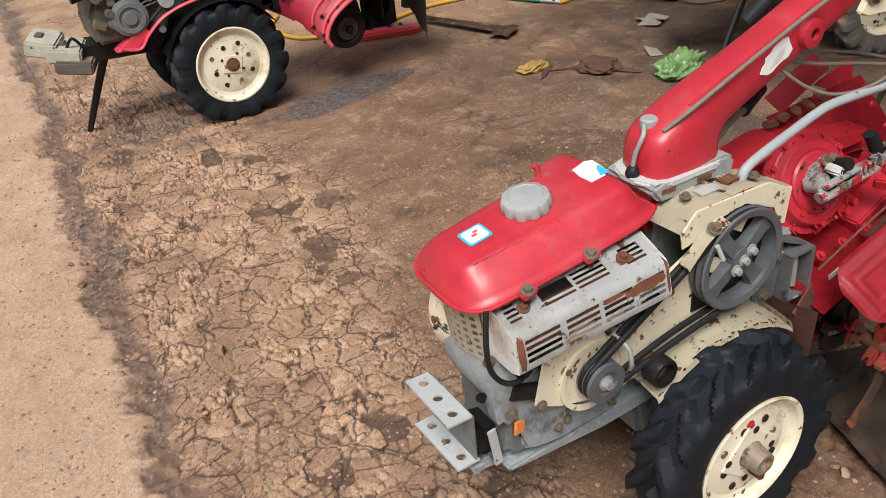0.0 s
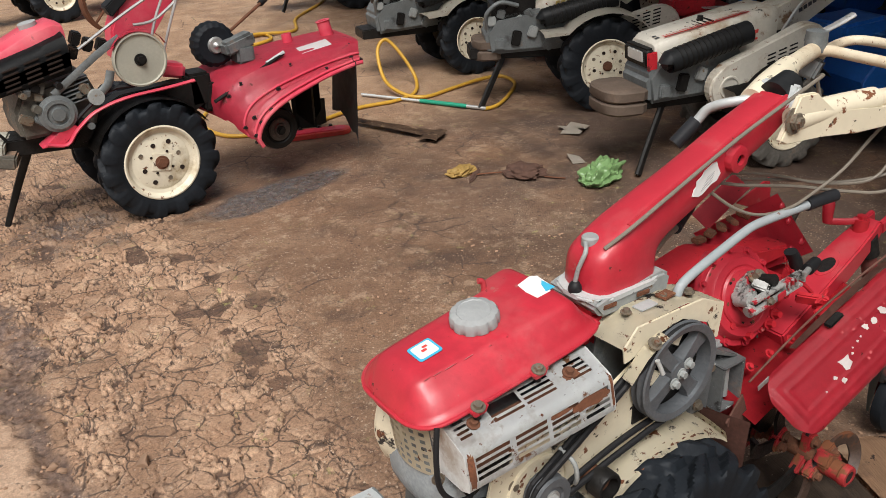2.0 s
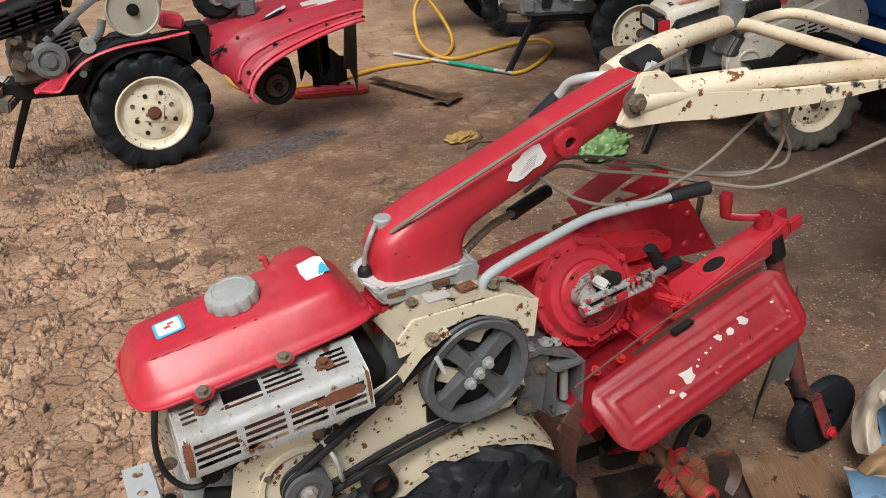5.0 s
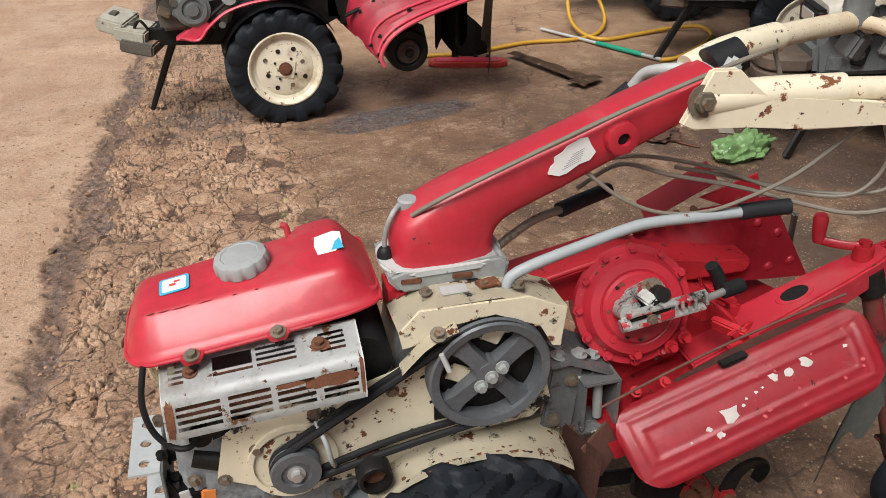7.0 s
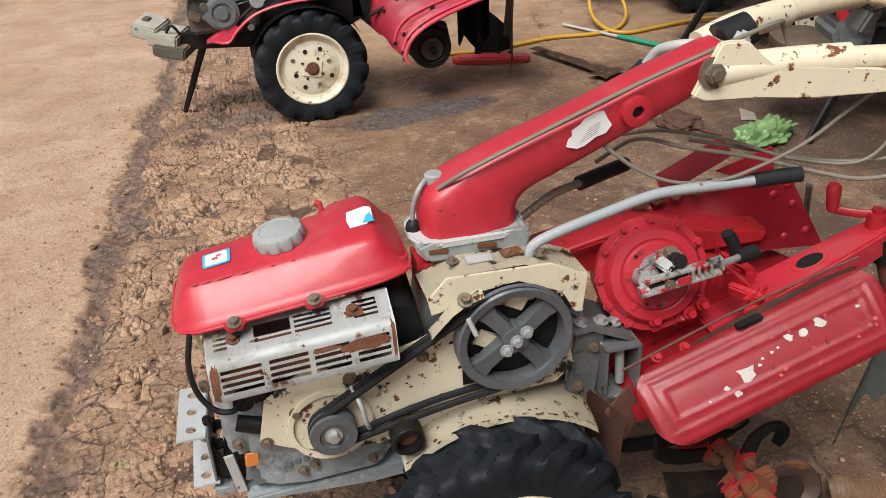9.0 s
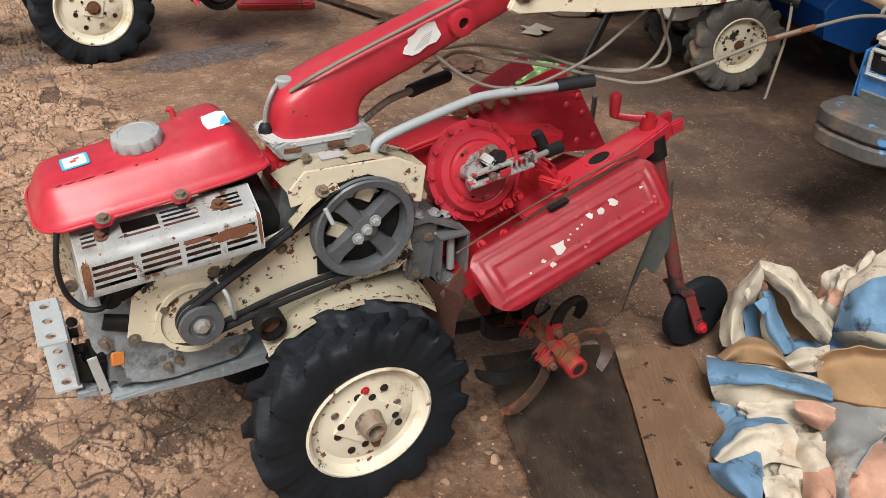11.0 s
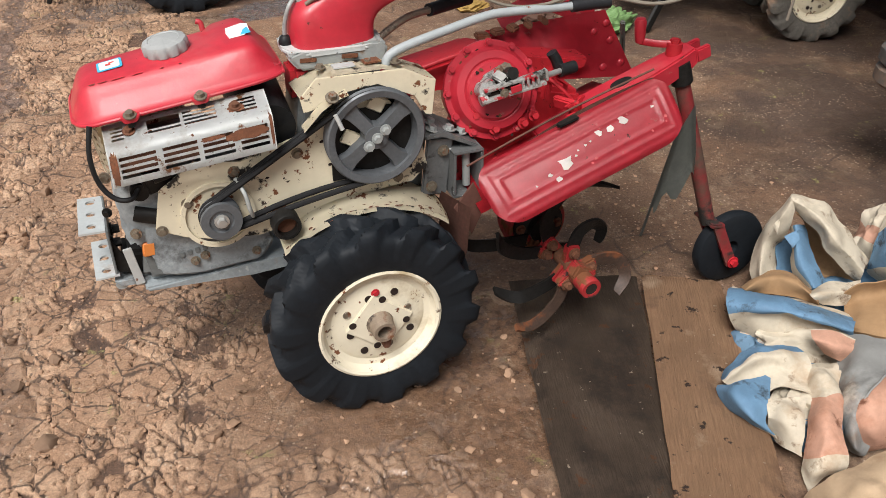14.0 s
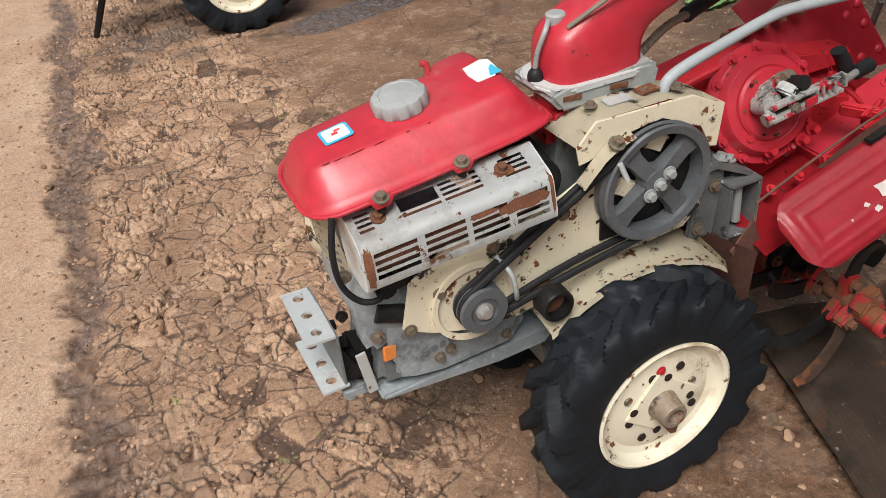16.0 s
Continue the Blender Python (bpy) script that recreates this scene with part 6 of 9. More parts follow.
    bmesh.ops.bevel(bm, geom=list(bm.edges), offset=0.004, segments=2, affect="EDGES")
    beam = P("rear_beam", bm, red, "red box-section rear beam")
    bm = lathe(B(), [(0.015, 0), (0.021, 0), (0.020, 0.003), (0.015, 0.003)], A.lerp(C, 0.55) - up * 0.001, up, 28)
    for v in bm.verts:
        k = (v.co - A.lerp(C, 0.55)).dot(d)
        v.co += d * k * 0.7
    P("oval_rim", bm, red, "", beam)
    bm = cyl(B(), A.lerp(C, 0.55) - up * 0.002, A.lerp(C, 0.55) + up * 0.0012, 0.0155, seg=24)
    for v in bm.verts:
        v.co += d * (v.co - A.lerp(C, 0.55)).dot(d) * 0.7
    P("oval_hole", bm, dark, "", beam)
    for y in (-0.142, -0.105):
        P("beam_fork", box(B(), (0.788, y + 0.005, 0.588), (0.035, 0.012, 0.03), (0, -18, 0), 0.003), red, "", beam)
    # crank handle
    P("crank_arm", tube(B(), [(0.731, -0.113, 0.606), (0.70, -0.092, 0.604), (0.674, -0.068, 0.605)], 0.008, 10, 3, flat=0.6), red, "red crank arm")
    P("crank_grip", lathe(B(), [(0.0005, 0), (0.009, 0), (0.011, 0.01), (0.013, 0.045), (0.010, 0.052), (0.0005, 0.053)], (0.674, -0.068, 0.602), (-0.1, 0, 1), 18), red, "red crank knob")
    P("crank_boss", cyl(cyl(B(), (0.731, -0.113, 0.578), (0.731, -0.113, 0.609), 0.017), (0.731, -0.113, 0.609), (0.731, -0.113, 0.617), 0.011, seg=6), red_dirty)
    # depth post and tail wheel
    P("depth_post", cyl(B(), (0.733, -0.124, 0.585), (0.866, -0.172, 0.170), 0.017, seg=20), post_m, "muddy red depth post")
    P("post_clamp", cyl(B(), (0.738, -0.126, 0.570), (0.752, -0.131, 0.525), 0.024, seg=20), dark)
    bm = B()
    for s in (-1, 1):
        q = 0.030 * s
        ring_loft(bm, [[(0.858, -0.172 + q - 0.004, 0.175), (0.886, -0.172 + q - 0.004, 0.178), (0.886, -0.172 + q + 0.004, 0.178), (0.858, -0.172 + q + 0.004, 0.175)],
                       [(0.908, -0.190 + q - 0.004, 0.062), (0.936, -0.190 + q - 0.004, 0.066), (0.936, -0.190 + q + 0.004, 0.066), (0.908, -0.190 + q + 0.004, 0.062)]])
    box(bm, (0.870, -0.172, 0.176), (0.04, 0.075, 0.010), (0, 8, 0), 0.003)
    tw = P("tail_wheel_fork", bm, post_m, "red tail wheel fork")
    bm = lathe(B(), [(0.02, -0.014), (0.080, -0.018), (0.092, -0.013), (0.096, 0), (0.092, 0.013), (0.080, 0.018), (0.02, 0.014)], (0.930, -0.186, 0.097), (0, 1, 0), 40)
    P("tail_wheel", bm, rubber, "solid black tail wheel", tw)
    P("fork_bolt", bolt(B(), (0.921, -0.224, 0.074), (0, -1, 0), 0.010, 0.01), red_dirty, "", tw)

    # near side cover
    c0, c1 = Vector((0.205, -0.248, 0.474)), Vector((0.590, -0.270, 0.626))
    c2, c3 = Vector((0.606, -0.360, 0.534)), Vector((0.238, -0.347, 0.391))

    def on(u, v, lift=0.0):
        p = c0.lerp(c1, u).lerp(c3.lerp(c2, u), v)
        nn = (c1 - c0).cross(c3 - c0).normalized()
        nn = nn if nn.z > 0 else -nn
        return p + nn * (lift + 0.006 * math.sin(math.pi * v))
    N, Mv = 110, 44
    bm = B()
    V = {}
    for i in range(N + 1):
        for j in range(Mv + 1):
            u, v = i / N, j / Mv
            # rounded corners
            rx, ry = 0.12, 0.34
            uu, vv = u, v
            ex_ = max(0, rx - u, u - 1 + rx) / rx
            ey_ = max(0, ry - v, v - 1 + ry) / ry
            q = max(abs(ex_), abs(ey_))
            if ex_ > 0 and ey_ > 0:
                k = q / math.hypot(ex_, ey_)
                sx, sy = (1 if u > 0.5 else -1), (1 if v > 0.5 else -1)
                uu = (1 - rx if sx > 0 else rx) + sx * ex_ * k * rx
                vv = (1 - ry if sy > 0 else ry) + sy * ey_ * k * ry
            edge = min(uu, 1 - uu) * 3.4, min(vv, 1 - vv)
            e = min(edge)
            lift = -0.007 * max(0, 1 - e / 0.07) ** 2 + 0.0014 * math.exp(-((e - 0.17) / 0.030) ** 2) + 0.0011 * math.exp(-((e - 0.31) / 0.030) ** 2) - 0.0010 / (1 + math.exp(-(e - 0.33) * 80))
            V[i, j] = bm.verts.new(on(uu, vv, lift))
    fs = [bm.faces.new((V[i, j], V[i + 1, j], V[i + 1, j + 1], V[i, j + 1])) for i in range(N) for j in range(Mv)]
    bmesh.ops.solidify(bm, geom=fs, thickness=0.003)
    cov = P("side_cover", bm, red, "red pressed side cover with chipped paint", angle=30)
    q = random.Random(3)
    for u, v, s in ((0.42, 0.50, 0.013), (0.33, 0.55, 0.004), (0.36, 0.66, 0.005), (0.62, 0.33, 0.006), (0.68, 0.36, 0.006), (0.75, 0.32, 0.008), (0.54, 0.40, 0.0025), (0.57, 0.38, 0.002), (0.50, 0.42, 0.002), (0.48, 0.47, 0.0025), (0.90, 0.35, 0.003), (0.25, 0.6, 0.002)):
        c = on(u - 0.02, v + 0.06, 0.0013)
        e1 = (c1 - c0).normalized()
        e2 = (c3 - c0).normalized()
        bm = B()
        k = 11
        va = [bm.verts.new(c + (e1 * math.cos(6.283 * i / k) * 1.2 + e2 * math.sin(6.283 * i / k)) * s * q.uniform(0.55, 1.25)) for i in range(k)]
        bm.faces.new(va)
        bmesh.ops.solidify(bm, geom=list(bm.faces), thickness=0.0004)
        P("paint_chip", bm, chip_m, "", cov)
    for k in range(16):
        u, v, sz = q.uniform(0.45, 0.97), q.uniform(0.10, 0.85), q.uniform(0.0015, 0.0036)
        c = on(u, v, 0.0011)
        bm = B()
        va = [bm.verts.new(c + (e1 * math.cos(6.283 * i / 9) + e2 * math.sin(6.283 * i / 9)) * sz * q.uniform(0.6, 1.2)) for i in range(9)]
        bm.faces.new(va)
        P("dull_spot", bm, spot_m, "", cov)
    P("cover_edge", tube(B(), [on(u, 0.0, -0.010) + Vector((0, 0.012 + 0.010 * math.sin(3.1 * u), 0.006)) for u in (0.0, 0.12, 0.25, 0.4, 0.55, 0.75, 0.98)], 0.0022, 8, 4), canvas_m, "", cov)
    P("canvas_edge", plate(B(), [i / 12 for i in range(13)], [0, 1], lambda u, v: on(0.30 + 0.68 * u, 0.0, -0.014) + Vector((0, 0.004 + 0.014 * v, -0.006 + 0.010 * v * math.sin(math.pi * u) - 0.006 * v)), set(), 0.002), canvas_m, "", cov)
    bm = box(B(), (0.445, -0.225, 0.535), (0.045, 0.035, 0.012), (0, -20, 0), 0.003)
    cyl(bm, (0.42, -0.228, 0.528), (0.47, -0.226, 0.546), 0.009)
    box(bm, (0.435, -0.195, 0.550), (0.014, 0.06, 0.025), (0, -20, 30), 0.003)
    P("cover_hinge", bm, red_dirty, "red cover hinge", cov)
    P("wing_nut", prism(B(), [(0.418, 0.553), (0.432, 0.551), (0.440, 0.545), (0.452, 0.552), (0.462, 0.572), (0.450, 0.574), (0.444, 0.560), (0.430, 0.561)], -0.216, -0.208, bev=0.002), red_dirty, "red wing nut", cov)
    P("hinge_pin", cyl(B(), (0.415, -0.232, 0.532), (0.478, -0.229, 0.553), 0.0055, seg=12), red_dirty, "", cov)
    P("hinge_slot", box(B(), on(0.50, 0.03, 0.004), (0.045, 0.018, 0.006), (0, -18, 0), 0.004), dark, "", cov)
    P("tunnel_latch", tube(B(), [(0.40, -0.16, 0.60), (0.43, -0.18, 0.575), (0.452, -0.19, 0.545), (0.44, -0.2, 0.53)], 0.004), red_dirty)

    # inner deck and far cover folded up
    bm = plate(B(), [0, 0.25, 0.5, 0.75, 1], [0, 0.5, 1], lambda u, v: (0.24 + 0.38 * u, -0.235 + 0.25 * v, 0.365 + 0.125 * u + 0.03 * math.sin(math.pi * v)), set(), 0.004)
    P("tine_hood", bm, red_dirty, "red tine hood")

    def fp(u, v):
        a0_, a1_ = Vector((0.40, -0.050, 0.545)), Vector((0.694, -0.038, 0.513))
        b0_, b1_ = Vector((0.36, 0.040, 0.630)), Vector((0.652, 0.045, 0.640))
        return a0_.lerp(a1_, u).lerp(b0_.lerp(b1_, u), v)
    bm = plate(B(), [0, 0.1, 0.35, 0.38, 0.62, 0.65, 0.9, 1], [0, 0.12, 0.15, 0.5, 0.85, 0.88, 1],
               lambda u, v: fp(u, v) + Vector((0, -0.004, 0.003)) * (1 if 0.12 < v < 0.86 and (u < 0.35 or 0.37 < u < 0.64) else 0), set(), 0.004)
    fc = P("far_side_cover", bm, red, "red side cover folded upward")
    for u, v in ((0.92, 0.2), (0.92, 0.55), (0.75, 0.15), (0.95, 0.8), (0.82, 0.7)):
        P("rivet", sphere(B(), fp(u, v) + Vector((0, -0.002, 0.002)), 0.009, 10, (1, 0.6, 1)), red, "", fc)
    bm = prism(B(), [(0.505, 0.655), (0.615, 0.688), (0.625, 0.660), (0.63, 0.60)], 0.046, 0.050, bev=0.001)
    P("cover_tip", bm, red, "", fc)
    P("cover_flap", box(B(), (0.690, 0.02, 0.575), (0.010, 0.012, 0.13), (25, -24, 0), 0.003), flap_m, "grey rubber flap", fc)
    bm = B()
    for k in range(5):
        box(bm, (0.34 + 0.035 * k, 0.01, 0.632 + 0.004 * k), (0.03, 0.02, 0.012), (10 * k, 5, 20 * k), 0.003)
    P("linkage", bm, rust_m, "rusty linkage")
    bm = plate(B(), [0, 0.5, 1], [0, 0.5, 1], lambda u, v: (0.40 + 0.13 * u, 0.035 + 0.045 * v, 0.628 + 0.02 * v + 0.06 * u), set(), 0.002)
    P("far_fender_lip", bm, red, "", fc)
    P("white_stripe", plate(B(), [0, 1], [0, 1], lambda u, v: (0.43 + 0.07 * u, 0.045 + 0.016 * v, 0.640 + 0.010 * v + 0.033 * u), set(), 0.001), sticker, "", fc)

    for k, (x_, z_) in enumerate(((0.30, 0.435), (0.345, 0.452), (0.395, 0.470))):
        P("deck_bolt", bolt(B(), (x_, -0.168 - 0.01 * k, z_), (0, -0.6, 0.8), 0.0065, 0.007), red_dirty)
    P("spec_plate", box(B(), (0.305, -0.200, 0.412), (0.034, 0.002, 0.012), (0, -18, 0), 0.0005), galv, "small metal specification plate")
    # rubber flaps
    bm = plate(B(), [i / 16 for i in range(17)], [i / 8 for i in range(9)],
               lambda u, v: (0.640 + 0.085 * u + (-0.045 + 0.075 * u + 0.012 * math.sin(9 * u)) * v, -0.275 + 0.055 * u + 0.02 * math.sin(7 * u) * v, 0.470 + 0.045 * u - (0.215 - 0.085 * u + 0.020 * math.sin(23 * u)) * v), set(), 0.004)
    P("rear_flap", bm, flap_m, "ragged grey rubber flap")
    bm = plate(B(), [i / 5 for i in range(6)], [i / 6 for i in range(7)],
               lambda u, v: (0.185 + 0.03 * u + 0.02 * v * math.sin(6 * u), -0.15 - 0.09 * u, 0.385 - (0.10 + 0.13 * math.sin(math.pi * u)) * v), set(), 0.004)
    P("front_flap", bm, canvas_m, "stained brown flap")
    P("red_skirt", prism(B(), [(0.195, 0.37), (0.235, 0.42), (0.262, 0.36), (0.235, 0.30)], -0.205, -0.200, bev=0.001), canvas_m)

    # tines on their shaft
    sh = Vector((0.455, YM, 0.188))
    P("tine_shaft", cyl(B(), sh + Vector((0, -0.235, 0)), sh + Vector((0, 0.27, 0)), 0.017), rust_m, "rusty tine shaft")
    P("shaft_socket", lathe(B(), [(0.013, -0.03), (0.0215, -0.03), (0.0215, 0.016), (0.0235, 0.018), (0.0235, 0.030), (0.0215, 0.033), (0.014, 0.033), (0.013, 0.0)], sh + Vector((0, -0.232, 0)), (0, -1, 0), 20), socket_m, "red shaft socket")
    P("socket_bore", cyl(B(), sh + Vector((0, -0.20, 0)), sh + Vector((0, -0.2635, 0)), 0.0135, seg=18), shade_chip_m)
    P("socket_block", box(B(), sh + Vector((0.004, -0.212, 0.010)), (0.056, 0.034, 0.034), (0, 30, 0), 0.005), socket_m, "chipped red clamp block")
    P("tine_drum", lathe(B(), [(0.0005, -0.03), (0.07, -0.03), (0.075, 0), (0.07, 0.03), (0.0005, 0.03)], sh + Vector((-0.02, -0.02, 0.04)), (0, 1, 0), 28), socket_m)
    P("drum_flange", lathe(B(), [(0.0005, 0), (0.06, 0), (0.06, 0.008), (0.045, 0.010), (0.043, 0.006), (0.03, 0.012), (0.03, 0.03), (0.0005, 0.03)], sh + Vector((-0.02, -0.05, 0.04)), (0, -1, 0), 28), dark, "dark hub flange")
    for k in range(6):
        P("flange_bolt", bolt(B(), sh + Vector((-0.02 + 0.045 * math.cos(k * 1.047), -0.058, 0.04 + 0.045 * math.sin(k * 1.047))), (0, -1, 0), 0.008, 0.008), rust_m)

    def tine(y, pts, swing, mat_, w=0.0145):
        """A flat curved blade through (x, z) points, its tip bent sideways by swing."""
        line_ = path_points([(x, 0, z) for x, z in pts], 5)
        k = len(line_)
        rows = []
        for i, p in enumerate(line_):
            t = i / (k - 1)
            d = (line_[min(k - 1, i + 1)] - line_[max(0, i - 1)]).normalized()
            nn = Vector((-d.z, 0, d.x))
            side = (Vector((0, 1, 0)) * (1 - 0.75 * t ** 2) + nn * 0.75 * t ** 2).normalized()
            flat_ = d.cross(side)
            c = sh + p + Vector((0, y + swing * t ** 2, 0))
            ww = w * (1 - 0.35 * t ** 4)
            rows.append([c + side * 0.0035 + flat_ * ww, c - side * 0.0035 + flat_ * ww, c - side * 0.0035 - flat_ * ww, c + side * 0.0035 - flat_ * ww])
        P("tine", ring_loft(B(), rows), mat_, "curved worn steel tine")
        a = math.degrees(math.atan2(pts[0][1], pts[0][0]))
        P("tine_holder", box(B(), sh + Vector((pts[0][0] * 0.8, y, pts[0][1] * 0.8)), (0.044, 0.024, 0.030), (0, -a, 0), 0.004), socket_m, "red tine holder")
        P("holder_bolt", bolt(B(), sh + Vector((pts[0][0], y - 0.012, pts[0][1])), (0, -1, 0), 0.009, 0.010), rust_m)
    tine(-0.195, [(0.030, 0.012), (0.070, 0.020), (0.105, 0.008), (0.118, -0.030), (0.095, -0.062)], -0.030, tine_m)
    tine(-0.195, [(-0.024, -0.020), (-0.034, -0.060), (-0.070, -0.095), (-0.110, -0.104), (-0.150, -0.088)], -0.030, tine_m, 0.012)
    tine(-0.165, [(0.004, 0.034), (0.020, 0.075), (0.055, 0.086), (0.085, 0.062), (0.088, 0.020)], 0.030, dark)
    tine(-0.165, [(-0.020, -0.026), (-0.055, -0.050), (-0.110, -0.070), (-0.160, -0.050)], 0.030, dark)
    tine(-0.115, [(-0.022, 0.030), (-0.036, 0.085), (-0.010, 0.140), (0.045, 0.170), (0.120, 0.150)], -0.020, dark)
    tine(-0.115, [(-0.034, 0.010), (-0.090, 0.020), (-0.140, 0.050), (-0.165, 0.100)], -0.030, dark)
    tine(-0.06, [(-0.035, 0.010), (-0.110, 0.015), (-0.180, 0.030), (-0.225, 0.055)], -0.020, dark)
    tine(0.02, [(0.020, -0.030), (0.060, -0.080), (0.110, -0.100), (0.150, -0.080)], 0.02, dark)
    tine(0.12, [(0.034, 0.0), (0.090, 0.040), (0.130, 0.090), (0.120, 0.130)], 0.02, rust_m)
    tine(0.20, [(-0.030, -0.010), (-0.090, -0.050), (-0.140, -0.040), (-0.170, 0.0)], 0.03, dark)
    return T


build_red_tiller()


# ---- the faded tiller behind ----
cream_grey = surf("grey_cream_casting", (0.42, 0.41, 0.34), 0.7, var=0.25, scale=14, bump=0.3, spots=((DUST, 10, 0.55, 0.2, 0.9), (SOOT, 18, 0.62, 0.06, 0.8)))


dusty_engine = surf("dusty_engine_casting", (0.115, 0.105, 0.085), 0.75, metal=0.1, var=0.3, scale=14, bump=0.4, spots=((DUST, 9, 0.55, 0.2, 0.95), (SOOT, 12, 0.58, 0.1, 0.6)))
surf_weight0 = surf("dusty_black_hub", (0.07, 0.055, 0.045), 0.8, var=0.3, scale=12, bump=0.3, spots=((DUST, 10, 0.55, 0.2, 0.9),))


def build_faded_tiller():
    O = Vector((-0.012, 2.605, 0))
    T = thing("power_tiller", tuple(O), "faded pink-red walking tiller with black frame and rotary hood", "power tiller")
    P = lambda name, bm, mat_, label="", parent=T, angle=38: part(name, bm, mat_, parent, label, angle)
    for s in (-1, 1):
        wheel(T, (0, 0.195 * s, 0.232), 0.242, 0.115, s, hub="nut", n_lugs=15, rim=0.60)
    P("axle", cyl(B(), (0, -0.2, 0.226), (0, 0.2, 0.226), 0.02), dark)
    P("frame_beam", prism(B(), [(-0.60, 0.36), (-0.56, 0.40), (-0.20, 0.37), (0.06, 0.42), (0.10, 0.34), (-0.2, 0.31), (-0.58, 0.335)], -0.09, 0.06, bev=0.006), dark, "black steel frame")
    arc = [(0.255 * math.cos(radians(a)), 0.226 + 0.262 * math.sin(radians(a))) for a in range(160, 20, -10)]
    P("wheel_arch", plate(B(), list(range(len(arc))), [0, 1], lambda i, j: (arc[i][0], -0.24 + 0.17 * j, arc[i][1]), set(), 0.004), dark, "black mudguard")
    P("frame_side", prism(B(), [(-0.30, 0.33), (-0.22, 0.44), (-0.08, 0.50), (0.16, 0.51), (0.24, 0.50), (0.26, 0.40), (0.18, 0.36), (0.0, 0.40)], -0.12, -0.05, bev=0.004), dark, "black side frame")
    P("red_edge", tube(B(), [(-0.40, -0.20, 0.385), (-0.33, -0.20, 0.37), (-0.28, -0.20, 0.42), (-0.20, -0.20, 0.475), (-0.08, -0.20, 0.505), (0.08, -0.20, 0.515), (0.20, -0.20, 0.525)], 0.007, 8, 5, flat=1.6), pink, "faded red edge strip")
    P("red_bracket", prism(B(), [(-0.42, 0.37), (-0.34, 0.365), (-0.27, 0.42), (-0.30, 0.45), (-0.36, 0.41)], -0.19, -0.12, bev=0.004), pink)
    # engine
    bm = prism(B(), [(-0.47, 0.40), (-0.20, 0.40), (-0.16, 0.50), (-0.20, 0.62), (-0.44, 0.58), (-0.48, 0.50)], -0.15, 0.10, bev=0.015)
    P("engine_block", bm, dusty_engine, "dusty oily engine block")
    q = random.Random(17)
    for k in range(16):
        c = (q.uniform(-0.46, -0.18), -0.155 - 0.02 * q.random(), q.uniform(0.42, 0.60))
        if k % 3:
            bm = box(B(), c, (q.uniform(0.02, 0.05), 0.03, q.uniform(0.02, 0.05)), (q.uniform(-20, 20), q.uniform(-40, 40), 0), 0.004)
        else:
            bm = cyl(B(), c, (c[0] + 0.004, c[1] - 0.03, c[2]), q.uniform(0.01, 0.02), seg=12)
        P("engine_detail", bm, (dark, dusty_engine, iron, bolt_m)[k % 4])
    for k in range(6):
        P("cooling_fin", box(B(), (-0.25, -0.14, 0.52 + 0.016 * k), (0.10, 0.08, 0.005), (0, -12, 0), 0.001), iron)
    bm = lathe(B(), [(0.0005, -0.02), (0.068, -0.02), (0.070, 0.0), (0.056, 0.004), (0.056, 0.012), (0.042, 0.012), (0.040, 0.004), (0.026, 0.006), (0.024, 0.016), (0.0005, 0.016)], (-0.335, -0.19, 0.490), (0, -1, 0), 36)
    P("drive_pulley", bm, iron, "grooved grey pulley")
    P("belt_arm", tube(B(), [(-0.335, -0.18, 0.56), (-0.16, -0.19, 0.68), (-0.06, -0.19, 0.735)], 0.015, 6, 3, flat=0.5), iron, "grey belt run")
    P("belt", tube(B(), [(-0.29, -0.18, 0.44), (-0.15, -0.19, 0.54), (-0.03, -0.19, 0.545)], 0.008, 6, 3), belt_m)
    bm = lathe(B(), [(0.0005, -0.01), (0.098, -0.012), (0.104, -0.010), (0.106, 0.0), (0.104, 0.012), (0.098, 0.014), (0.094, 0.006), (0.0005, 0.008)], (0.0, -0.195, 0.642), (0, -1, 0), 48)
    pu = P("driven_pulley", bm, surf("dull_pale_disc", (0.42, 0.41, 0.34), 0.5, metal=0.2, var=0.1, scale=10, bump=0.08), "plain pale disc pulley")
    P("pulley_nut", bolt(B(), (0.0, -0.203, 0.642), (0, -1, 0), 0.016, 0.014), dark, "", pu)
    arc = [(0.118 * math.cos(radians(a)), 0.642 + 0.118 * math.sin(radians(a))) for a in range(150, 10, -14)]
    P("pulley_shield", plate(B(), list(range(len(arc))), [0, 1], lambda i, j: (arc[i][0], -0.215 + 0.035 * j, arc[i][1]), set(), 0.003), pink, "faded red pulley shield")
    P("tension_arm", tube(B(), [(-0.19, -0.20, 0.53), (-0.14, -0.205, 0.57), (-0.12, -0.205, 0.62)], 0.016, 8, 3, flat=0.4), iron)
    P("idler", lathe(B(), [(0.0005, 0), (0.03, 0), (0.03, 0.02), (0.0005, 0.02)], (-0.19, -0.19, 0.53), (0, -1, 0), 24), iron_lt)
    # slotted black silencer guard
    us = [i / 17 for i in range(18)]
    prof = [(-0.06, 0.07), (-0.12, 0.085), (-0.17, 0.075), (-0.19, 0.05), (-0.195, 0.02), (-0.195, -0.03), (-0.185, -0.055), (-0.15, -0.06)]
    bm = plate(B(), us, list(range(8)), lambda u, j: (-0.52 + 0.27 * u, prof[j][0], 0.625 + 0.065 * u + prof[j][1] * (0.8 + 0.2 * u)), set(), 0.003)
    sg = P("silencer_guard", bm, black, "black slotted silencer guard")
    for k in range(5):
        for c in range(3):
            u = 0.10 + 0.29 * c
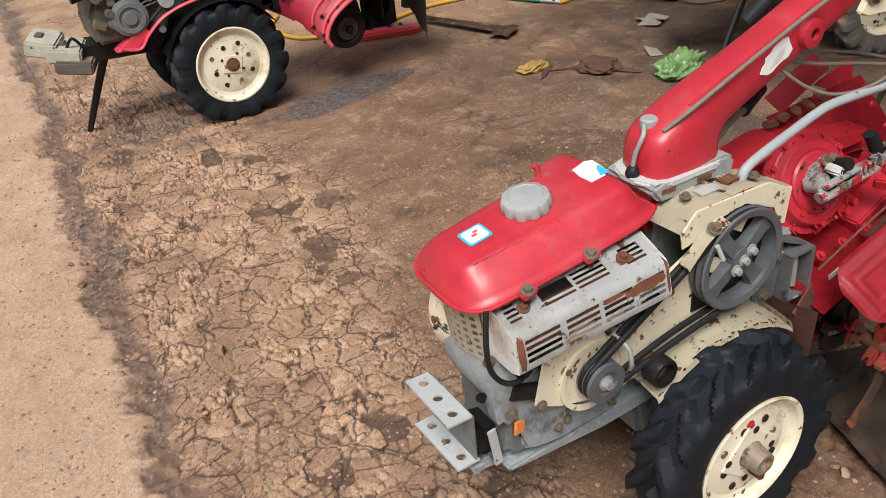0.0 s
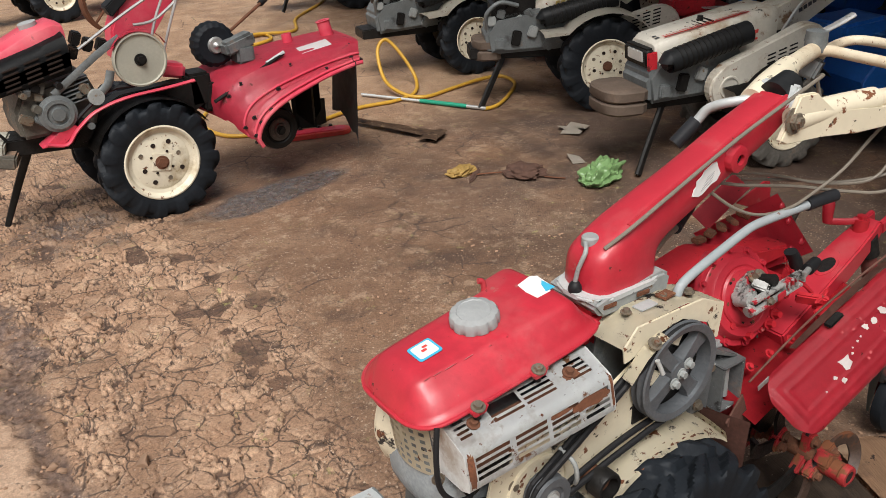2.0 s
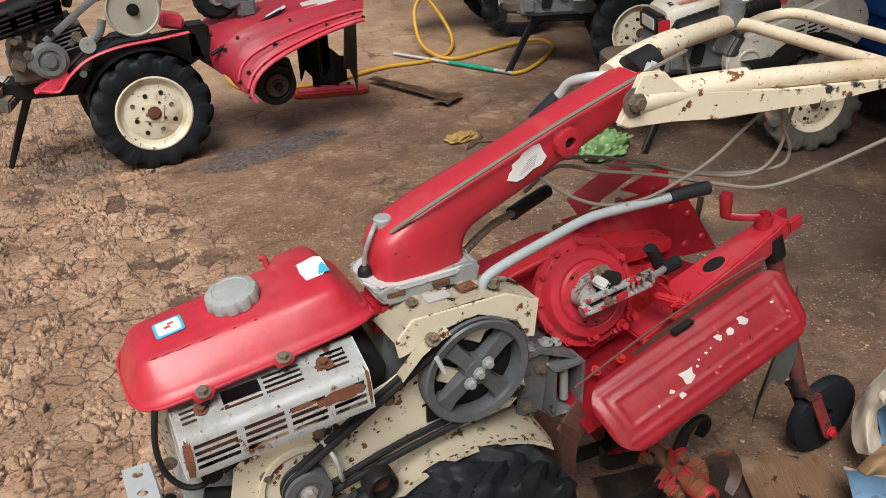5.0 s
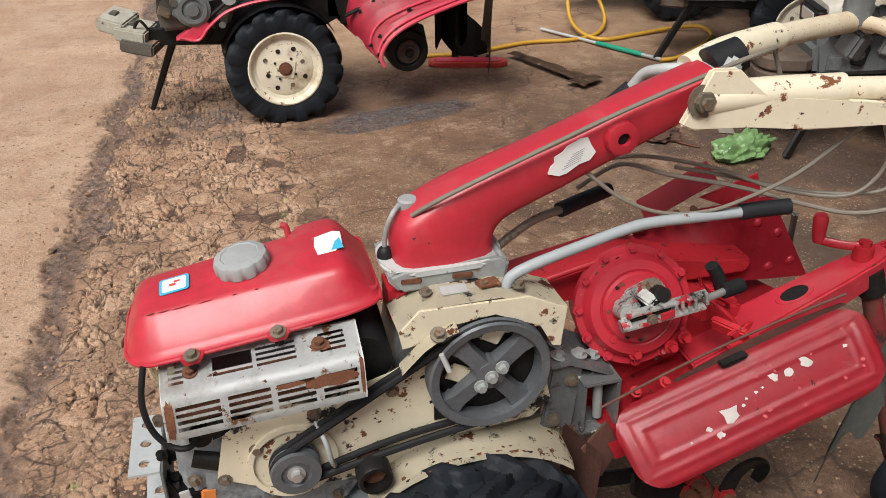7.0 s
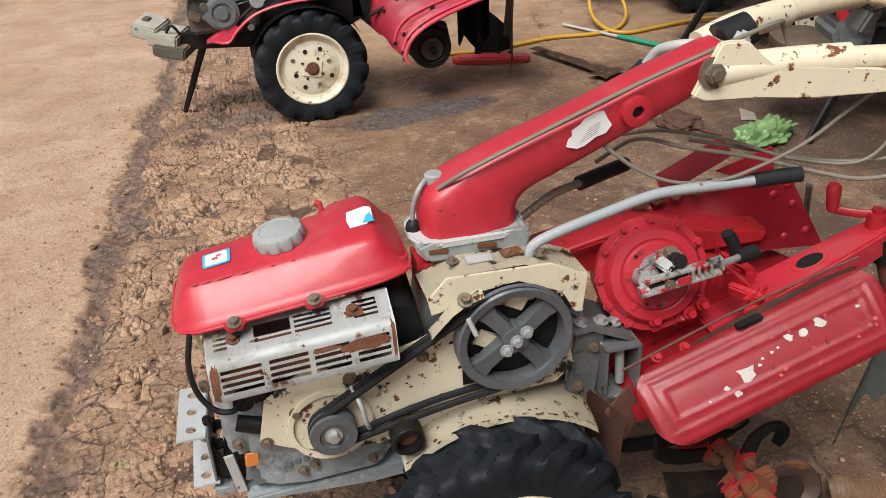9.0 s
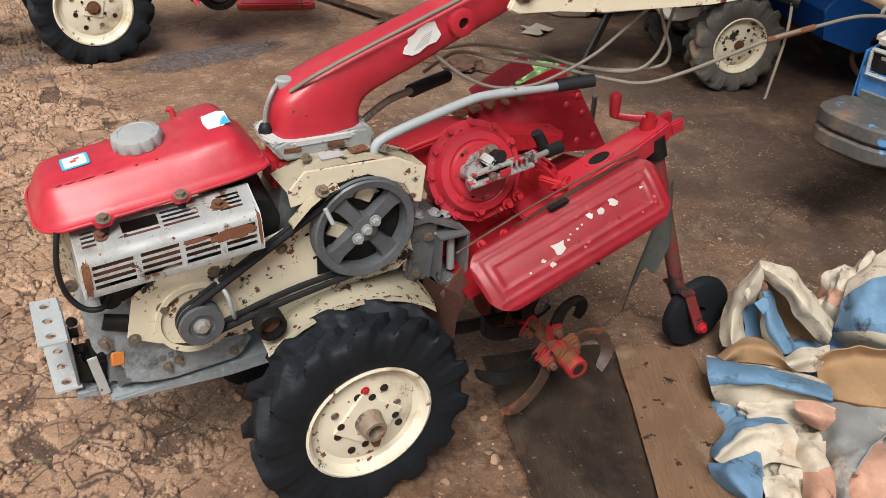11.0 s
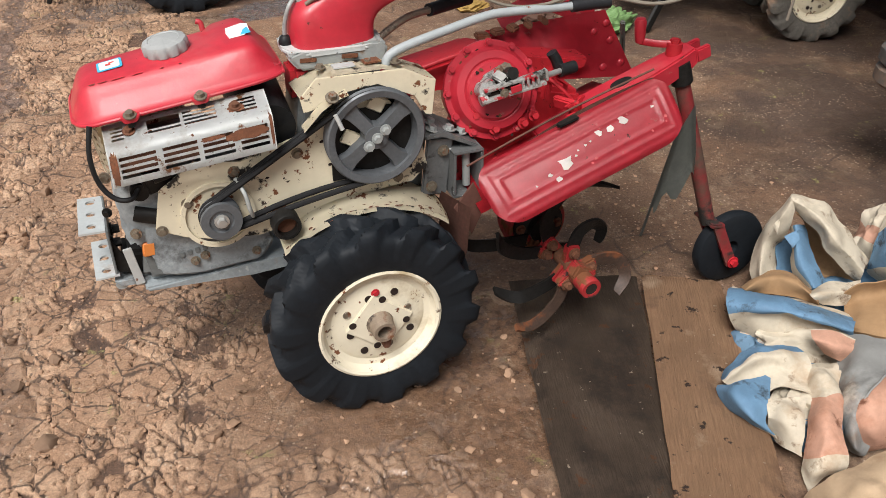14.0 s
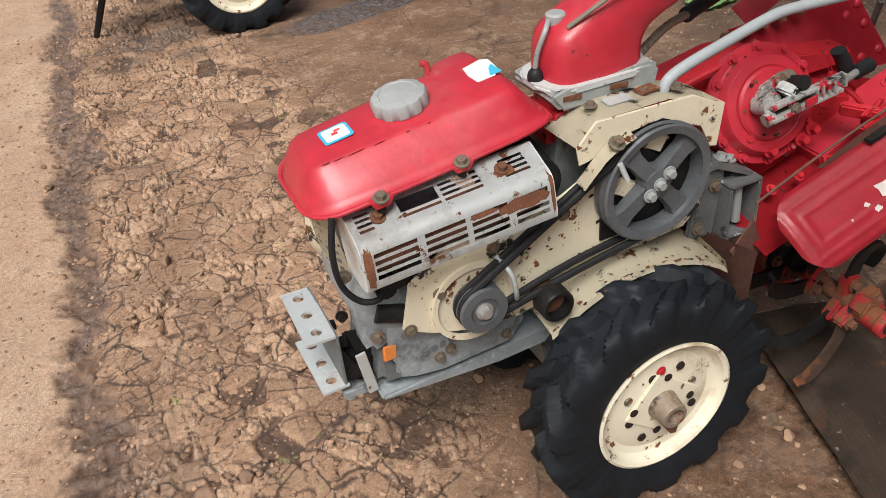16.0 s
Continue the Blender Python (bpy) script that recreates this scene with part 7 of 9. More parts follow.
            P("guard_slot", box(B(), (-0.52 + 0.27 * (u + 0.11), -0.1955, 0.625 + 0.065 * (u + 0.11) + 0.040 - 0.018 * k), (0.058, 0.006, 0.008), (0, -13, 0), 0.002), shade_chip_m, "", sg)
    P("guard_front", prism(B(), [(p, 0.625 + q * 0.8) for p, q in prof], -0.522, -0.518, "x"), black)
    # tank
    rings = []
    for x, w, z0, z1 in ((-0.585, 0.06, 0.645, 0.665), (-0.57, 0.085, 0.640, 0.685), (-0.48, 0.10, 0.660, 0.735), (-0.36, 0.105, 0.70, 0.790), (-0.27, 0.10, 0.73, 0.810), (-0.235, 0.085, 0.745, 0.795)):
        rings.append([(x, -0.03 + a * w, z0 + b * (z1 - z0)) for a, b in ((-1, 0), (-1, 0.45), (-0.85, 0.85), (-0.5, 1), (0.5, 1), (0.85, 0.85), (1, 0.45), (1, 0))])
    tk = P("fuel_tank", ring_loft(B(), rings), pink, "faded red fuel tank")
    P("filler_cap", lathe(B(), [(0.0005, 0), (0.034, 0), (0.034, 0.02), (0.0005, 0.024)], (-0.34, -0.04, 0.79), (-0.2, 0, 1), 20), cap_m, "", tk)
    bm = B()
    for x, z in ((-0.20, 0.74), (-0.16, 0.71), (-0.11, 0.70), (-0.22, 0.69)):
        box(bm, (x, -0.10, z), (0.035, 0.04, 0.05), (10, 20, 5), 0.005)
    P("carburettor", bm, dark, "black carburettor parts")
    # column with lever panel
    P("steering_column", prism(B(), [(-0.06, 0.62), (0.05, 0.60), (0.13, 0.72), (0.22, 0.85), (0.40, 1.02), (0.36, 1.06), (0.16, 0.95), (0.0, 0.84), (-0.05, 0.74)], -0.055, 0.045, bev=0.01), pink, "faded red steering column")
    P("lever_panel", prism(B(), [(-0.04, 0.79), (0.20, 0.985), (0.18, 1.01), (-0.06, 0.83)], -0.07, 0.0, bev=0.005), black, "black lever panel")
    for k, (a, b_, c) in enumerate((((-0.20, -0.12, 0.70), (-0.02, -0.12, 0.80), (0.10, -0.12, 0.86)), ((0.02, -0.12, 0.76), (0.12, -0.12, 0.775), (0.30, -0.11, 0.90)), ((0.06, -0.12, 0.60), (0.10, -0.12, 0.75), (0.20, -0.11, 0.93)), ((0.10, -0.12, 0.58), (0.15, -0.13, 0.72), (0.26, -0.12, 0.95)))):
        P("control_rod", tube(B(), [a, b_, c], 0.006, 8, 4), alu, "thin bright control rod")
    # stowed gauge wheel and hitch
    P("gauge_wheel", lathe(B(), [(0.03, -0.035), (0.075, -0.038), (0.092, -0.025), (0.096, 0), (0.092, 0.025), (0.075, 0.038), (0.03, 0.035)], (0.365, -0.02, 0.618), (0, 1, 0), 80, lambda a: 1 + 0.025 * math.tanh(5 * math.cos(20 * a))), rubber, "black treaded gauge wheel")
    P("gauge_hub", lathe(B(), [(0.0005, 0), (0.036, 0), (0.030, 0.012), (0.016, 0.012), (0.0005, 0.03)], (0.365, -0.055, 0.618), (0, -1, 0), 24), alu)
    P("gauge_bracket", box(box(B(), (0.455, -0.07, 0.615), (0.15, 0.07, 0.06), (0, -12, 10), 0.012), (0.475, -0.05, 0.57), (0.08, 0.12, 0.08), (0, 0, 0), 0.012), iron, "grey cast gauge bracket")
    P("hitch", box(box(B(), (0.25, -0.06, 0.46), (0.10, 0.12, 0.14), (0, 0, 0), 0.012), (0.30, -0.08, 0.42), (0.07, 0.09, 0.12), (0, 12, 0), 0.01), dark, "black hitch block")
    P("hitch_cover", box(B(), (0.16, -0.04, 0.55), (0.10, 0.10, 0.06), (0, 15, 0), 0.012), pink)
    P("long_lever", tube(B(), [(0.45, -0.02, 0.66), (0.55, 0.03, 0.70), (0.66, 0.08, 0.745)], 0.007, 8, 3), rust_m, "thin rusty lever")
    P("lever_tip", tube(B(), [(0.645, 0.074, 0.738), (0.70, 0.10, 0.765)], 0.014, 10, 2), black)
    # rotary hood
    prof = [(0.40, 0.235), (0.385, 0.275), (0.41, 0.33), (0.46, 0.375), (0.54, 0.415), (0.64, 0.45), (0.75, 0.482), (0.87, 0.505), (0.905, 0.508)]
    fr = [(0.27, 0.34), (0.26, 0.40), (0.275, 0.47), (0.34, 0.51), (0.46, 0.535), (0.60, 0.55), (0.76, 0.565), (0.95, 0.575), (1.01, 0.57)]

    def hood_at(i, v):
        a, b_ = prof[i], fr[i]
        q = min(1, v * 2.2)
        e = q * q * (3 - 2 * q)
        return (a[0] + (b_[0] - a[0]) * (0.35 * v + 0.65 * e), -0.345 + 0.44 * v, a[1] + (b_[1] - a[1]) * e)
    hd = P("rotary_hood", plate(B(), list(range(9)), [0, 0.015, 0.04, 0.07, 0.09, 0.11, 0.13, 0.18, 0.22, 0.25, 0.27, 0.30, 0.33, 0.36, 0.40, 0.5, 0.6, 0.8, 1.0], lambda i, v: Vector(hood_at(i, v)) + Vector((0, 0, 0.012 if 0.26 < v < 0.34 else (0.009 if 0.08 < v < 0.12 else 0))), set(), 0.004), pink, "faded red pressed rotary hood")
    P("hood_rim", tube(B(), [hood_at(i, 0.0) for i in range(9)], 0.009, 8, 3), pink, "", hd)
    for v, dz in ((0.055, 0.006), (0.16, 0.006)):
        P("hood_ridge", tube(B(), [Vector(hood_at(i, v)) + Vector((0, 0, dz)) for i in range(9)], 0.006, 8, 3), pink, "", hd)
    for i, v in ((2, 0.10), (3, 0.30), (5, 0.28), (6, 0.10), (7, 0.12), (7, 0.30), (2, 0.30), (4, 0.14), (1, 0.15), (1, 0.04), (2, 0.02), (3, 0.02), (0, 0.08), (8, 0.05)):
        P("hood_bolt", bolt(B(), Vector(hood_at(i, v)) + Vector((0, 0, 0.003)), (-0.2, -0.3, 1), 0.0075, 0.007), dark, "", hd)
    P("hood_label", plate(B(), [0, 1], [0, 1], lambda u, v: Vector((0.70 + 0.15 * u, -0.185 + 0.06 * v, 0.538 + 0.018 * u + 0.015 * v)) + Vector((0, 0, 0.012)), set(), 0.001), sticker, "white label", hd)
    P("hood_pipe", lathe(B(), [(0.022, 0), (0.032, 0), (0.030, 0.08), (0.035, 0.085), (0.022, 0.085)], (0.93, 0.0, 0.555), (-0.2, 0.1, 1), 20), pink, "short red pipe stub", hd)
    P("hood_pipe", lathe(B(), [(0.015, 0), (0.024, 0), (0.023, 0.05), (0.015, 0.05)], (0.74, 0.03, 0.55), (-0.1, 0.1, 1), 20), pink, "short red pipe stub", hd)
    P("hood_rod", tube(B(), [(0.27, -0.20, 0.42), (0.45, -0.20, 0.50), (0.62, -0.17, 0.565)], 0.008, 8, 3), dark, "", hd)
    P("hood_rod_tip", tube(B(), [(0.53, -0.18, 0.535), (0.62, -0.17, 0.567)], 0.009, 8, 2), galv, "", hd)
    bm = lathe(B(), [(0.0005, 0.03), (0.03, 0.03), (0.032, 0.02), (0.055, 0.018), (0.062, 0.026), (0.086, 0.022), (0.092, 0.0), (0.092, -0.10), (0.0005, -0.10)], (0.525, -0.22, 0.258), (0, -1, 0), 36)
    P("end_drum", bm, dark, "black end drum", hd)
    P("drum_face", lathe(B(), [(0.0005, 0), (0.050, 0), (0.046, 0.005), (0.030, 0.006), (0.028, 0.014), (0.0005, 0.014)], (0.525, -0.245, 0.258), (0, -1, 0), 28), surf_weight0, "", hd)
    P("drum_nut", bolt(B(), (0.525, -0.258, 0.258), (0, -1, 0), 0.014, 0.012), dark, "", hd)
    P("drum_plate", prism(B(), [(0.44, 0.25), (0.47, 0.36), (0.53, 0.385), (0.60, 0.36), (0.62, 0.26), (0.56, 0.175), (0.48, 0.18)], -0.215, -0.20, bev=0.004), dark, "", hd)
    bm = plate(B(), [i / 8 for i in range(9)], [i / 6 for i in range(7)], lambda u, v: (0.86 + 0.02 * math.sin(4 * u) * v + 0.11 * u - 0.02 * v, -0.37 + 0.40 * u, 0.515 + 0.05 * u - (0.37 - 0.03 * u - 0.02 * math.sin(11 * u)) * v), set(), 0.005)
    P("rear_flap", bm, surf("black_rubber_sheet", (0.035, 0.035, 0.033), 0.6, var=0.3, scale=8, bump=0.15, spots=((DUST, 6, 0.66, 0.2, 0.9),)), "hanging black rubber flap", hd)
    bm = plate(B(), [i / 8 for i in range(9)], [i / 5 for i in range(6)], lambda u, v: (0.70 + 0.16 * u, -0.02 + 0.05 * math.sin(9 * u), 0.40 - (0.20 + 0.03 * math.sin(17 * u)) * v), set(), 0.005)
    P("inner_flap", bm, dark, "", hd)
    # front weights on the beam
    for c, sz, rt, m_ in (((-0.640, 0.0, 0.420), (0.115, 0.15, 0.060), (6, 14, -24), cream_grey), ((-0.575, -0.04, 0.385), (0.13, 0.15, 0.055), (4, 10, -20), cream_grey), ((-0.555, -0.07, 0.340), (0.14, 0.14, 0.05), (4, 10, -20), dusty_engine)):
        P("front_weight", box(B(), c, sz, rt, 0.007, 2), m_, "chipped pale block weight")
        P("weight_lug", box(B(), (c[0] - 0.01, c[1], c[2] + 0.034), (0.03, 0.04, 0.012), rt, 0.003), dusty_engine)
    P("weight_bracket", tube(B(), [(-0.58, -0.08, 0.40), (-0.55, -0.10, 0.44), (-0.52, -0.10, 0.40)], 0.006), dark)
    P("beam_nose", box(B(), (-0.53, -0.03, 0.365), (0.16, 0.05, 0.045), (0, 8, 0), 0.005), dark)
    P("prop_stand", tube(B(), [(-0.42, 0.0, 0.36), (-0.50, 0.04, 0.18), (-0.565, 0.068, 0.03), (-0.575, 0.07, 0.005)], 0.018, 8, 3, flat=0.6, taper=lambda t: 1 - 0.45 * t), dark, "black prop stand")
    return T


build_faded_tiller()


# ---- the parked tillers ----
def bars(parent, c, ex, ey, n, w, h, gap, mat_, name="print_bar"):
    """A row of plain bars in place of writing."""
    c, ex, ey = Vector(c), Vector(ex).normalized(), Vector(ey).normalized()
    nrm = ex.cross(ey)
    for k in range(n):
        o = c + ex * (w + gap) * k
        bm = B()
        vs = [bm.verts.new(o + ex * a * w + ey * b_ * h) for a, b_ in ((0, 0), (1, 0), (1.15, 1), (0.15, 1))]
        bm.faces.new(vs)
        bmesh.ops.solidify(bm, geom=list(bm.faces), thickness=0.001)
        part(name, bm, mat_, parent)


def parked_tiller(m, label, R=0.25, body=None, rotary=None, style="hood", wheel_mat=None, tyre_mat=None, stripe=True, weight_mat=None, hood_len=0.62, group="tillers parked in a row", weights=1.0, stand=True, rot_k=1.0, side_mat=None, lift=0.0):
    T = thing("power_tiller", m, label, "power tiller", group)

    def P(name, bm, mat_, label_="", parent=T, angle=38):
        if lift and name not in ("axle", "stand_leg"):
            for v in bm.verts:
                v.co.z += lift
        return part(name, bm, mat_, parent, label_, angle)

    def marks(parent, c, ex, ey, n, w, h, gap, mat_):
        bars(parent, (c[0], c[1], c[2] + lift), ex, ey, n, w, h, gap, mat_)
    body, rotary = body or white, rotary or blue
    for s in (-1, 1):
        wheel(T, (0, 0.235 * s, R), R, 0.13, s, rim_mat=wheel_mat, tyre_mat=tyre_mat, hub="nut", n_lugs=14)
    P("axle", cyl(B(), (0, -0.24, R), (0, 0.24, R), 0.025), dark)
    P("gearbox", prism(B(), [(-0.12, 0.16), (0.14, 0.16), (0.22, 0.30), (0.24, 0.46), (0.10, 0.56), (-0.12, 0.54)], -0.09, 0.09, bev=0.02), dark, "dark gearbox")
    P("frame_beam", prism(B(), [(-0.72, 0.27), (-0.72, 0.33), (-0.1, 0.36), (-0.1, 0.27)], -0.09, 0.09, bev=0.006), dark, "black frame")
    P("engine_block", prism(B(), [(-0.62, 0.30), (-0.18, 0.32), (-0.14, 0.46), (-0.20, 0.56), (-0.58, 0.50), (-0.64, 0.42)], -0.13, 0.12, bev=0.02), iron, "dark oily diesel engine block")
    for k in range(5):
        P("engine_detail", box(B(), (-0.56 + 0.09 * k, -0.135, 0.36 + 0.03 * (k % 3)), (0.05, 0.03, 0.06 + 0.02 * (k % 2)), (0, 10 * k, 0), 0.006), (iron, dark, iron_lt)[k % 3])
    x0 = -0.60 if style == "hood" else -0.36
    x1 = x0 + hood_len
    secs = [(x0, 0.10, 0.445, 0.555), (x0 + 0.03, 0.115, 0.44, 0.575), (x0 + 0.33 * hood_len, 0.125, 0.45, 0.605), (x0 + 0.68 * hood_len, 0.125, 0.47, 0.645), (x1 - 0.04, 0.115, 0.50, 0.675), (x1, 0.10, 0.52, 0.665)]
    rings = [[(x, a * w, z0 + b_ * (z1 - z0)) for a, b_ in ((-1, 0), (-1, 0.72), (-0.95, 0.92), (-0.84, 1), (0, 1.03), (0.84, 1), (0.95, 0.92), (1, 0.72), (1, 0))] for x, w, z0, z1 in secs]
    hood = P("hood", ring_loft(B(), rings), body, "painted sheet-metal engine hood", T, 45)
    for k in range(6):
        P("hood_slot", box(B(), (x0 + 0.18 + 0.025 * k, -0.02, 0.598 + 0.006 * k), (0.010, 0.10, 0.008), (0, -10, 0), 0.003), dark, "", hood)
    P("hood_knob", cyl(B(), (x0 + 0.28, 0.0, 0.60), (x0 + 0.28, 0.0, 0.645), 0.016, 0.013, 12), dark, "", hood)
    if stripe and style == "hood":
        for ya, yb in ((-0.092, -0.078), (-0.068, -0.061)):
            P("red_stripe", plate(B(), [0, 0.5, 1], [0, 1], lambda u, v: (x0 + 0.05 + 0.42 * u, ya + (yb - ya) * v, 0.583 + 0.175 * (0.02 + 0.42 * u)), set(), 0.001), stick_red, "", hood)
    if stripe:
        for dz, w in ((0, 0.016), (-0.028, 0.008)):
            P("red_stripe", prism(B(), [(x0 + 0.12, 0.498 + dz), (x0 + 0.50, 0.572 + dz), (x0 + 0.50, 0.572 + dz + w), (x0 + 0.12, 0.498 + dz + w * 0.5)], -0.1285, -0.1265), stick_red, "", hood)
        marks(hood, (x0 + 0.02, -0.070, 0.578), (0.1, 0.9, 0.0), (1, 0, 0.15), 4, 0.02, 0.02, 0.01, stick_dark)
    if style == "hood":
      lamp = P("headlamp", box(B(), (x0 - 0.015, 0.0, 0.50), (0.05, 0.20, 0.085), (0, -6, 0), 0.012, 3), dark, "dark headlamp housing")
      if side_mat:
          # chromed frame round a deep dark lamp, cream nose over it
          P("lens", box(B(), (x0 - 0.040, 0.0, 0.490), (0.008, 0.15, 0.045), (0, -6, 0), 0.004), black, "dark headlamp lens", lamp)
          # bright strip added as a painted reflection across the upper lens
          P("reflector", box(B(), (x0 - 0.0445, 0.0, 0.512), (0.004, 0.13, 0.014), (0, -14, 0), 0.002), alu, "bright strip standing for a reflection in the lens", lamp)
          for c_, sz_ in (((x0 - 0.044, 0.0, 0.531), (0.014, 0.20, 0.012)), ((x0 - 0.044, 0.0, 0.457), (0.014, 0.20, 0.010)), ((x0 - 0.044, -0.096, 0.494), (0.014, 0.010, 0.072)), ((x0 - 0.044, 0.096, 0.494), (0.014, 0.010, 0.072))):
              P("lamp_frame", box(B(), c_, sz_, (0, -6, 0), 0.004), galv, "", lamp)
          P("badge", box(B(), (x0 + 0.015, 0.0, 0.6035), (0.05, 0.045, 0.004), (0, -10, 0), 0.002), iron_lt, "small grey badge", lamp)
      else:
          P("lens", box(B(), (x0 - 0.042, -0.01, 0.505), (0.008, 0.13, 0.05), (0, -6, 0), 0.004), lamp_glass, "clear headlamp lens", lamp)
          P("lamp_side", box(B(), (x0 - 0.012, -0.106, 0.49), (0.05, 0.01, 0.08), (0, -6, 0), 0.004), red_dirty, "", lamp)
    else:
        # bare engine front: rocker box, air cleaner, pipes
        P("engine_head", prism(B(), [(-0.60, 0.44), (-0.36, 0.47), (-0.36, 0.62), (-0.50, 0.63), (-0.60, 0.58)], -0.11, 0.10, bev=0.02), dark, "black oily engine head")
        P("air_cleaner", cyl(B(), (-0.52, 0.0, 0.60), (-0.52, 0.0, 0.70), 0.065, 0.05, 20), black)
        for k in range(5):
            P("engine_detail", box(B(), (-0.60 + 0.05 * k, -0.115 + 0.01 * (k % 2), 0.48 + 0.035 * (k % 3)), (0.045, 0.03, 0.05), (10 * k, 15 * k, 0), 0.006), (iron_lt, iron, dark)[k % 3])
        P("engine_pipe", tube(B(), [(-0.62, -0.10, 0.44), (-0.63, -0.13, 0.52), (-0.56, -0.14, 0.58), (-0.46, -0.13, 0.56)], 0.012), iron)
        marks(hood, (x0 + 0.10, -0.128, 0.548), (1, 0, 0.16), (0, 0, 1), 5, 0.022, 0.026, 0.008, gold_m)
        for k in range(4):
            P("hood_slot", box(B(), (x0 + 0.14 + 0.075 * k, -0.1255, 0.505 + 0.012 * k), (0.055, 0.004, 0.02), (0, -9, 0), 0.002), shade_chip_m, "", hood)
    # ribbed silencer guard on the near side
    bm = B()
    A, C = Vector((x0 + 0.03, -0.165, 0.495)), Vector((x0 + 0.42, -0.165, 0.590))
    g = P("silencer_guard", tube(bm, [A, A.lerp(C, 0.1), A.lerp(C, 0.9), C], 0.050, 16, 3, taper=lambda t: 0.85 if t in (0, 1) else 1), black, "black ribbed silencer guard")
    d = (C - A).normalized()
    for k in range(13):
        p = A.lerp(C, 0.12 + 0.06 * k)
        P("guard_rib", lathe(B(), [(0.045, -0.005), (0.0525, -0.004), (0.0525, 0.004), (0.045, 0.005)], p, d, 20), dark, "", g)
    P("silencer_mouth", cyl(B(), A - d * 0.02, A + d * 0.01, 0.03), dark, "", g)
    if side_mat:
        for s_ in (-1, 1):
            P("side_panel", prism(B(), [(x0 - 0.02, 0.36), (x0 + 0.40, 0.40), (x0 + 0.46, 0.60), (x0 + 0.20, 0.555), (x0 - 0.02, 0.515)], 0.128 * s_ - 0.004, 0.128 * s_ + 0.004, bev=0.002), side_mat, "blue side panel")
        P("front_panel", box(B(), (x0 - 0.02, 0, 0.425), (0.03, 0.24, 0.10), (0, -6, 0), 0.008), side_mat, "blue front panel")
        P("front_cowl", box(B(), (x0 + 0.015, 0, 0.570), (0.13, 0.215, 0.06), (0, -10, 0), 0.022, 4), body, "white front cowl")
        for k in range(8):
            P("cowl_slot", box(B(), (x0 + 0.20 + 0.02 * k, -0.05, 0.624 + 0.0035 * k), (0.008, 0.08, 0.006), (0, -10, 0), 0.002), dark)
        marks(T, (x0 + 0.06, -0.134, 0.47), (1, 0, 0.15), (0, 0, 1), 3, 0.02, 0.03, 0.006, sticker)
    # belt cover on the near side
    o1, o2, r1, r2 = ((x0 + 0.32, 0.365), (x0 + 0.70, 0.485), 0.098, 0.128) if style == "hood" else ((x0 + 0.30, 0.345), (x0 + 0.66, 0.44), 0.090, 0.105)
    a = math.atan2(o2[1] - o1[1], o2[0] - o1[0])
    pts = [(o1[0] + r1 * math.cos(a + radians(90 + 180 * i / 14)), o1[1] + r1 * math.sin(a + radians(90 + 180 * i / 14))) for i in range(15)]
    pts += [(o2[0] + r2 * math.cos(a + radians(-90 + 180 * i / 14)), o2[1] + r2 * math.sin(a + radians(-90 + 180 * i / 14))) for i in range(15)]
    bc = P("belt_cover", prism(B(), pts, -0.215, -0.155, bev=0.012, seg=3), body, "painted oval belt cover")
    P("cover_boss", lathe(B(), [(0.040, 0), (0.052, 0), (0.050, 0.006), (0.042, 0.006)], (o1[0], -0.215, o1[1]), (0, -1, 0), 32), body, "", bc)
    for i in range(3):
        for k in range(5):
            P("cover_slot", box(B(), (x0 + 0.52 + 0.055 * i, -0.2155, 0.420 + 0.018 * k + 0.016 * i), (0.042, 0.003, 0.007), (0, -15, 0), 0.001), dark, "", bc)
    marks(bc, (x0 + 0.50, -0.2165, 0.370), (1, 0, 0.2), (0.2, 0, 1), 4, 0.03, 0.02, 0.008, stick_dark if stripe else gold_m)
    # front weight
    wm = weight_mat or surf_weight
    for k in range(2 if weights else 0):
        rings = []
        for s, c in ((0.92, -0.028), (1, -0.018), (1, 0.018), (0.92, 0.026)):
            rings.append([(-0.82 + 0.095 * weights + px * s * 0.095 * weights + (0.12 if weights < 1 else 0), py * s * 0.14 * weights, 0.29 + 0.058 * k + c) for px, py in ((-1, -0.35), (-0.9, -0.62), (-0.65, -0.86), (-0.3, -0.98), (0.7, -1), (1, -0.85), (1, 0.85), (0.7, 1), (-0.3, 0.98), (-0.65, 0.86), (-0.9, 0.62), (-1, 0.35))])
        P("front_weight", ring_loft(B(), rings), wm, "stacked cast front weight")
    if stand:
        P("stand_leg", tube(B(), [(-0.52, -0.07, 0.31), (-0.60, -0.11, 0.15), (-0.67, -0.15, 0.012)], 0.021, 8, 3, flat=0.6), dark, "black stand leg")
    # mudguard
    for s in (-1, 1):
        arc = [((R + 0.035) * math.cos(radians(q)), R + 0.01 + (R + 0.035) * math.sin(radians(q))) for q in range(140, 30, -10)]
        arc = [(arc[0][0] - 0.13, arc[0][1] - 0.01)] + arc
        P("mudguard", plate(B(), list(range(len(arc))), [0, 0.15, 0.9, 1], lambda i, j: (arc[i][0], s * (0.13 + 0.19 * j), arc[i][1] - (0.012 if j in (0, 1) else 0)), set(), 0.004), body if style == "fender" else dark, "sheet mudguard")
    # column, bars, levers
    P("steering_column", prism(B(), [(-0.02, 0.54), (0.14, 0.52), (0.34, 0.66), (0.62, 0.80), (0.60, 0.86), (0.30, 0.76), (0.02, 0.66)], -0.06, 0.06, bev=0.012), body, "painted steering column")
